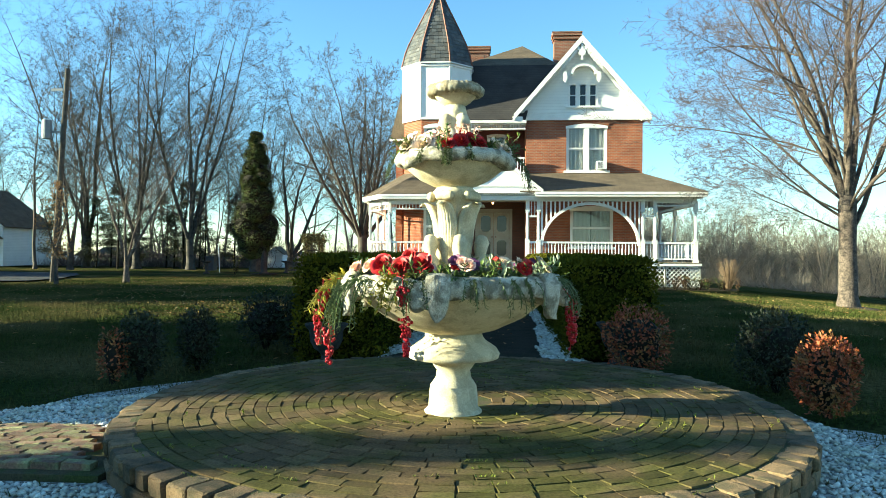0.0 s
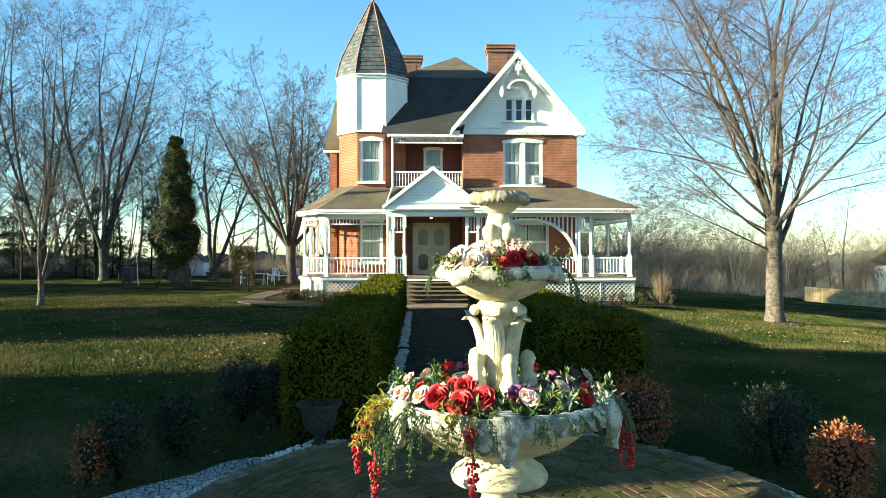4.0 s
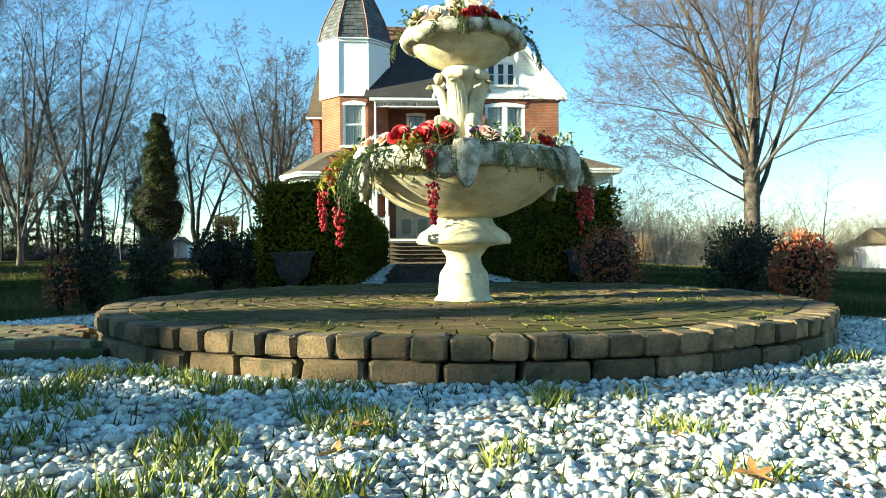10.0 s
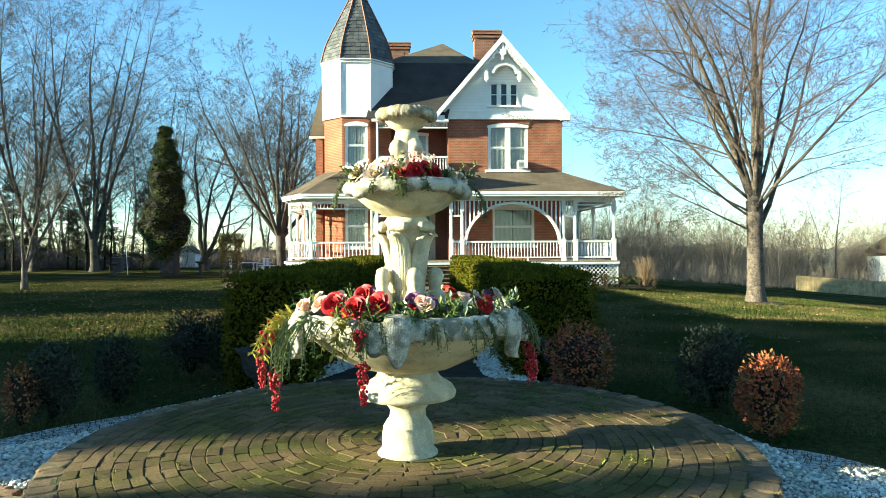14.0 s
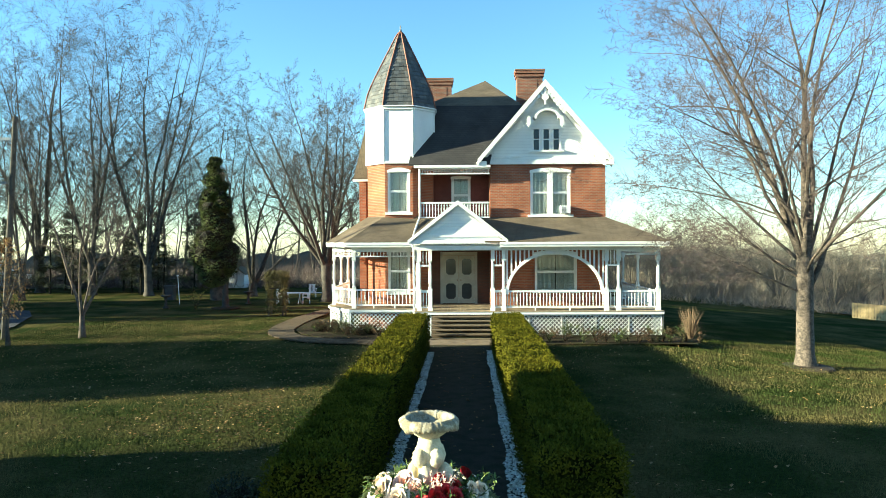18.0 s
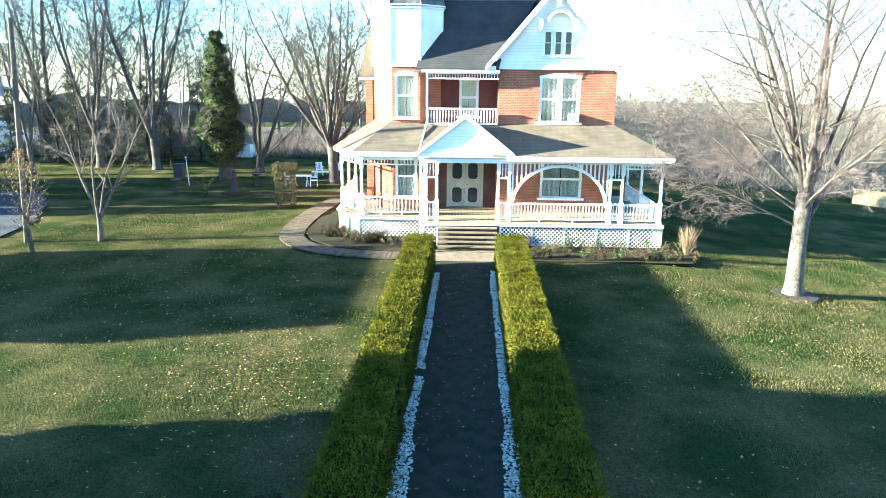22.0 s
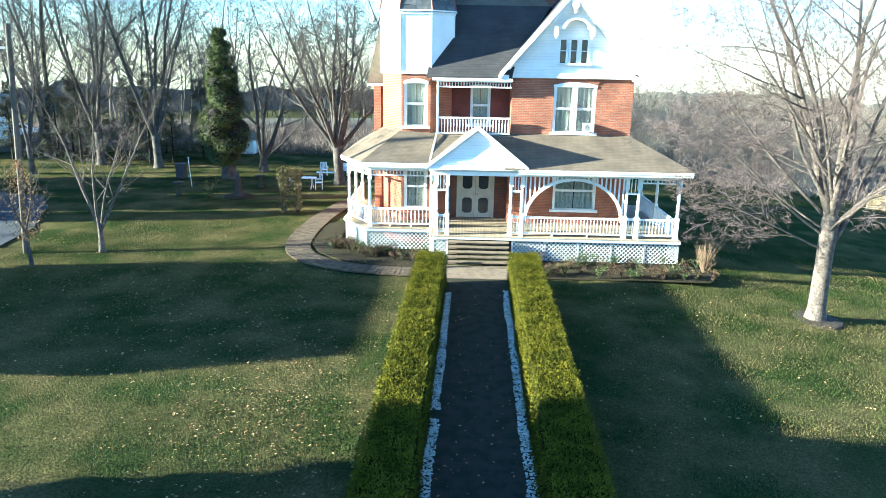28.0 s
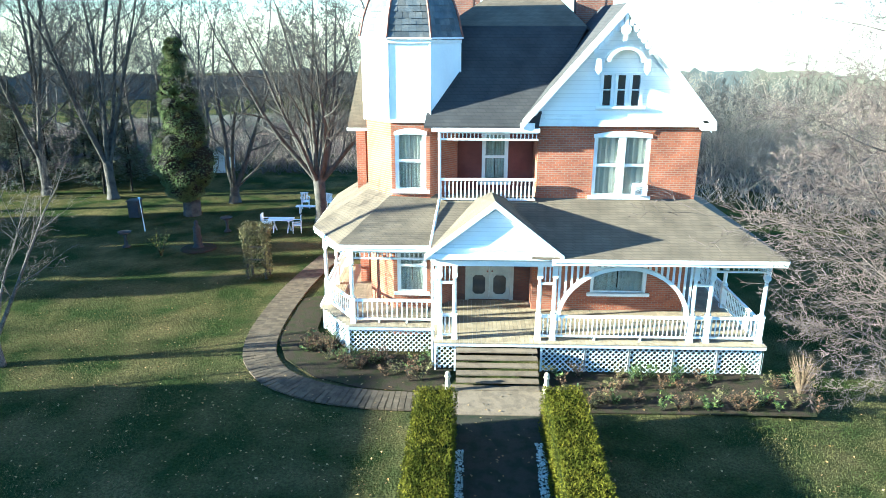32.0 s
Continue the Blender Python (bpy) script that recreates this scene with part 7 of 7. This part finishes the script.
part("roof", Geo().prism([(-35.4, 10.2, 4.3), (-27.1, 10.2, 4.3), (-31.2, 10.2, 7.3)], (0, 10.0, 0)), shingles, nb)

# ---- curving brick path and garden beds before the house ----
curve = [(-1.55, 23.3, 1.0), (-2.6, 23.3, 1.0), (-4.2, 23.4, 1.0), (-6.2, 24.0, 1.05), (-7.6, 25.3, 1.1), (-8.2, 27.2, 1.15), (-8.25, 29.2, 1.15), (-8.2, 31.2, 1.15), (-8.0, 33.6, 1.1), (-7.5, 36.5, 1.05), (-6.9, 39.5, 1.0)]
garden_path = thing("garden_path", (-7.6, 27, 0), "curving path of tan paving bricks round the porch corner", "path", kind="structure")
dense = []
for (x0, y0, w0), (x1, y1, w1) in zip(curve, curve[1:]):
    for k in range(6):
        u = k / 6
        dense.append((x0 + (x1 - x0) * u, y0 + (y1 - y0) * u, w0 + (w1 - w0) * u))
sm = []
for i in range(len(dense)):
    q = dense[max(0, i - 4):i + 5]
    sm.append([sum(c) / len(q) for c in zip(*q)])
g = Geo()
for i, (x, y, w) in enumerate(sm):
    x2, y2 = sm[min(i + 1, len(sm) - 1)][:2]
    x1, y1 = sm[max(i - 1, 0)][:2]
    n_ = Vector((y2 - y1, x1 - x2, 0)).normalized() * w * 0.5
    g.v += [(x + n_.x, y + n_.y, 0.02), (x - n_.x, y - n_.y, 0.02)]
for i in range(len(sm) - 1):
    g.f.append((2 * i, 2 * i + 1, 2 * i + 3, 2 * i + 2))
part("bed", g, joint_soil, garden_path)
kinds = [uneven_block(0.4, 0.17, 0.05, 90 + i, 0.006).mesh("brick", path_paver) for i in range(3)]
rr = random.Random(14)
run = 0.0
for i in range(len(sm) - 1):
    a, b = Vector((*sm[i][:2], 0)), Vector((*sm[i + 1][:2], 0))
    d = (b - a)
    L = d.length
    ang = math.degrees(math.atan2(d.y, d.x))
    nn = Vector((-d.y, d.x, 0)).normalized()
    while run < L:
        p = a + d.normalized() * run
        w = sm[i][2]
        for k in range(3):
            if len(garden_path.children) < 290:
                q = p + nn * ((k - 1) * w / 3)
                placed("brick", rr.choice(kinds), pose(q.x, q.y, 0.012 + rr.uniform(-0.004, 0.004), 0, 0, ang + 90 + rr.uniform(-2, 2)), garden_path)
        run += 0.19
    run -= L
g = Geo().prism([(1.75, 22.85, 0.0), (9.6, 22.85, 0.0), (10.1, 24.2, 0.0), (9.2, 25.4, 0.0), (1.75, 25.4, 0.0)], (0, 0, 0.03))
single("flower_bed", g, bed_soil, "dark mulched flower bed along the porch skirt", "flower bed", kind="structure")
g = Geo().prism([(-1.6, 23.9, 0.0), (-1.2, 25.4, 0.0), (-1.8, 26.5, 0.0), (-4.8, 26.5, 0.0), (-6.3, 28.4, 0.0), (-6.5, 32.0, 0.0), (-7.5, 31.6, 0.0), (-7.55, 27.6, 0.0), (-6.9, 26.0, 0.0), (-5.7, 24.8, 0.0), (-4.0, 24.1, 0.0)], (0, 0, 0.03))
single("flower_bed", g, bed_soil, "dark mulched flower bed inside the curving path", "flower bed", kind="structure")


def bed_plant(x, y, h, w, mat, label, seed):
    t = thing("bed_plant", (x, y, 0.02), label, "plant", "plants in the flower beds")
    rr = random.Random(seed)
    st, lv = Geo(), Geo()
    for i in range(9):
        a, e = rr.uniform(0, 6.28), rr.uniform(0.2, 0.5) * w
        pts = [Vector((0, 0, 0)), Vector((e * 0.5 * math.cos(a), e * 0.5 * math.sin(a), h * 0.5)), Vector((e * math.cos(a), e * math.sin(a), h * rr.uniform(0.7, 1)))]
        st.tube(pts, (0.008, 0.006, 0.003), 3)
        for k in range(9):
            q = pts[1].lerp(pts[2], rr.random()) if k > 3 else pts[0].lerp(pts[1], rr.random())
            lv.leaf(q, (rr.uniform(-1, 1), rr.uniform(-1, 1), rr.uniform(-0.2, 0.8)), (0, 0, 1), 0.1, 0.05)
    part("stem", st, twig_and_shade, t, local=True)
    part("leaves", lv, mat, t, local=True)


rr = random.Random(70)
for i in range(96):
    if i < 46:
        x, y = 1.95 + 7.8 * (i + rr.random()) / 46, rr.choice((rr.uniform(23.0, 23.5), rr.uniform(24.2, 25.2)))
    else:
        u = rr.random()
        x, y = rr.uniform(-6.4, -1.9), 0
        y = rr.uniform(24.6 + max(0, -3.8 - x) * 0.75, 26.1 + max(0, -4.8 - x) * 1.2)
    mat, lab = rr.choice(((bed_leaf, "low dry brown winter bed plant"), (bed_leaf, "low dry brown winter bed plant"), (vine_leaf, "low olive-brown bed plant"), (silk_leaf, "low dark green bed plant")))
    bed_plant(x, y, rr.uniform(0.3, 0.65), rr.uniform(0.5, 0.95), mat, lab, 700 + i)
# a tall clump of dry ornamental grass at the porch corner
dg = thing("ornamental_grass", (9.75, 24.2, 0), "tall clump of dry tan ornamental grass", "grass clump")
g = Geo()
for i in range(260):
    a, e, h = rr.uniform(0, 6.28), rr.uniform(0.1, 0.55), rr.uniform(0.5, 1.35)
    g.tube([(0.08 * math.cos(a), 0.08 * math.sin(a), 0), (e * 0.5 * math.cos(a), e * 0.5 * math.sin(a), h * 0.6), (e * math.cos(a), e * math.sin(a), h)], (0.006, 0.005, 0.002), 3, caps=False)
part("blades", g, dry_blade, dg, local=True)

# ---- garden furniture and ornaments on the far lawn ----
def garden_chair(x, y, turn, label):
    t = thing("garden_chair", (x, y, 0), label, "chair", "white garden chairs")
    t.rotation_euler = (0, 0, radians(turn))
    part("seat", Geo().box(-0.24, -0.24, 0.42, 0.24, 0.24, 0.45), white_plastic, t, local=True)
    for i in range(5):
        part("back_slat", Geo().box(-0.23 + 0.1 * i, 0.22, 0.45, -0.17 + 0.1 * i, 0.25, 0.9), white_plastic, t, local=True)
    part("back_rail", Geo().box(-0.25, 0.215, 0.88, 0.25, 0.26, 0.95), white_plastic, t, local=True)
    for sx in (-1, 1):
        part("arm", Geo().box(sx * 0.27 - 0.03, -0.24, 0.64, sx * 0.27 + 0.03, 0.24, 0.67), white_plastic, t, local=True)
        for sy in (-1, 1):
            part("leg", Geo().box(sx * 0.22 - 0.02, sy * 0.22 - 0.02, 0, sx * 0.22 + 0.02, sy * 0.22 + 0.02, 0.42 if sy > 0 else 0.64), white_plastic, t, local=True)


for x, y, a in ((-11.8, 41.8, 90), (-10.0, 41.4, -80), (-10.7, 46.8, 20), (-9.3, 46.6, -30)):
    garden_chair(x, y, a, "white slatted garden chair on the grass")
tb = thing("garden_table", (-10.9, 41.5, 0), "long white garden table with crossed legs", "table")
part("tabletop", Geo().box(-11.6, 41.15, 0.7, -10.2, 41.85, 0.74), white_plastic, tb)
for sx in (-11.3, -10.5):
    part("leg", Geo().beam((sx - 0.0, 41.2, 0), (sx, 41.8, 0.7), 0.05, 0.05), white_plastic, tb)
    part("leg", Geo().beam((sx + 0.06, 41.8, 0), (sx + 0.06, 41.2, 0.7), 0.05, 0.05), white_plastic, tb)
bn = thing("garden_bench", (-10.1, 45.6, 0), "low pale wooden garden bench", "bench")
part("seat", Geo().box(-11.0, 45.4, 0.4, -9.3, 45.8, 0.45), white_paint, bn)
for sx in (-10.8, -9.6):
    part("leg", Geo().box(sx, 45.42, 0, sx + 0.08, 45.78, 0.4), white_paint, bn)
bb = thing("bird_bath", (-18.2, 38.4, 0), "grey stone bird bath on the shaded lawn", "bird bath")
part("pedestal", Geo().lathe([(0.2, 0), (0.2, 0.06), (0.09, 0.14), (0.07, 0.5), (0.12, 0.68)], 16, -18.2, 38.4), dark_urn, bb, smooth=True)
part("basin", Geo().lathe([(0.1, 0.68), (0.28, 0.74), (0.34, 0.83), (0.3, 0.83), (0.05, 0.76)], 20, -18.2, 38.4), dark_urn, bb, smooth=True)
bb = thing("bird_bath", (-13.9, 41.4, 0), "grey stone bird bath on the shaded lawn", "bird bath")
part("pedestal", Geo().lathe([(0.2, 0), (0.2, 0.06), (0.09, 0.14), (0.07, 0.5), (0.12, 0.68)], 16, -13.9, 41.4), dark_urn, bb, smooth=True)
part("basin", Geo().lathe([(0.1, 0.68), (0.28, 0.74), (0.34, 0.83), (0.3, 0.83), (0.05, 0.76)], 20, -13.9, 41.4), dark_urn, bb, smooth=True)
single("garden_statue", Geo().lathe([(0.28, 0), (0.28, 0.12), (0.2, 0.2), (0.22, 0.5), (0.17, 0.85), (0.2, 1.1), (0.1, 1.25), (0.12, 1.38), (0.05, 1.5)], 14, -14.4, 38.3), dark_urn, "weathered grey stone garden statue, plain form", "statue", smooth=True)
single("statue_bed", Geo().lathe([(0.9, 0.0), (0.85, 0.05), (0.1, 0.09)], 24, -14.4, 38.3), bed_soil, "round mulched bed under the statue", "flower bed", kind="structure")
bin_ = thing("rubbish_bin", (-20.3, 44.2, 0), "black wheeled rubbish bin", "bin")
part("body", Geo().prism([(-20.6, 43.9, 0.05), (-20.0, 43.9, 0.05), (-20.0, 44.5, 0.05), (-20.6, 44.5, 0.05)], (0, 0, 0.95)), dark_plastic, bin_)
part("lid", Geo().box(-20.66, 43.82, 1.0, -19.94, 44.55, 1.08), dark_plastic, bin_)
post = thing("bird_feeder_post", (-18.5, 41.3, 0), "thin white post on the lawn", "post")
part("shaft", Geo().tube([(-18.5, 41.3, 0), (-18.6, 41.3, 1.9)], (0.025, 0.02), 8), white_plastic, post)
part("cap", Geo().box(-18.66, 41.25, 1.88, -18.54, 41.35, 1.93), white_plastic, post)
bed_plant(-15.8, 36.9, 1.4, 1.5, yellow_leaf, "rounded yellow-leaved bush on the lawn", 801)
bed_plant(-15.75, 36.95, 1.3, 1.3, yellow_leaf, "rounded yellow-leaved bush on the lawn", 802)

# ---- neighbours far off ----
nh = thing("white_cottage", (-42, 54, 0), "white boarded cottage with a dark roof beyond the drive", "house")
part("wall", Geo().box(-50, 53, 0, -38.8, 61, 4.2).prism([(-50, 53, 4.2), (-38.8, 53, 4.2), (-44.4, 53, 8.2)], (0, 8, 0)), white_siding, nh)
part("roof", slab(Geo(), [(-50.5, 52.6, 4.0), (-44.4, 52.6, 8.4), (-44.4, 61.4, 8.4), (-50.5, 61.4, 4.0)]), shingles, nh)
part("roof", slab(Geo(), [(-44.4, 52.6, 8.4), (-38.3, 52.6, 4.0), (-38.3, 61.4, 4.0), (-44.4, 61.4, 8.4)]), shingles, nh)
wd = part("window", Geo().box(-42.9, 52.93, 1.2, -41.5, 52.99, 3.2), white_paint, nh)
part("pane", Geo().box(-42.75, 52.9, 1.3, -41.65, 52.94, 3.1), door_glass, wd)
dr = part("door", Geo().box(-40.3, 52.92, 0.2, -39.2, 52.99, 2.5), dark_room, nh)
part("hood", Geo().prism([(-40.8, 52.0, 2.8), (-38.7, 52.0, 2.8), (-39.75, 52.0, 3.6)], (0, 1.0, 0)), shingles, dr)
cr = thing("parked_car", (-28.5, 45.2, 0), "small white parked car beside the drive", "car")
part("body", Geo().prism([(-30.6, 44.4, 0.35), (-26.4, 44.4, 0.35), (-26.4, 44.4, 0.8), (-27.4, 44.4, 0.95), (-28.1, 44.4, 1.42), (-29.6, 44.4, 1.42), (-30.4, 44.4, 0.95), (-30.6, 44.4, 0.8)], (0, 1.7, 0)), white_plastic, cr)
part("side_window", Geo().prism([(-30.1, 44.38, 0.95), (-27.7, 44.38, 0.95), (-28.25, 44.38, 1.34), (-29.5, 44.38, 1.34)], (0, 0.02, 0)), door_glass, cr)
for x in (-29.8, -27.2):
    for y in (44.42, 45.95):
        w_ = part("wheel", Geo().tube([(x, y, 0.31), (x, y + 0.18, 0.31)], (0.31, 0.31), 14), dark_plastic, cr)
        part("rim", Geo().tube([(x, y - 0.01, 0.31), (x, y + 0.0, 0.31)], (0.18, 0.18), 12), grey_metal, w_)
cr.location, cr.rotation_euler = (-46.0, 66.0, 0), (0, 0, radians(80))
nh.location.x -= 3.5
nh.scale = (0.85, 0.85, 0.85)
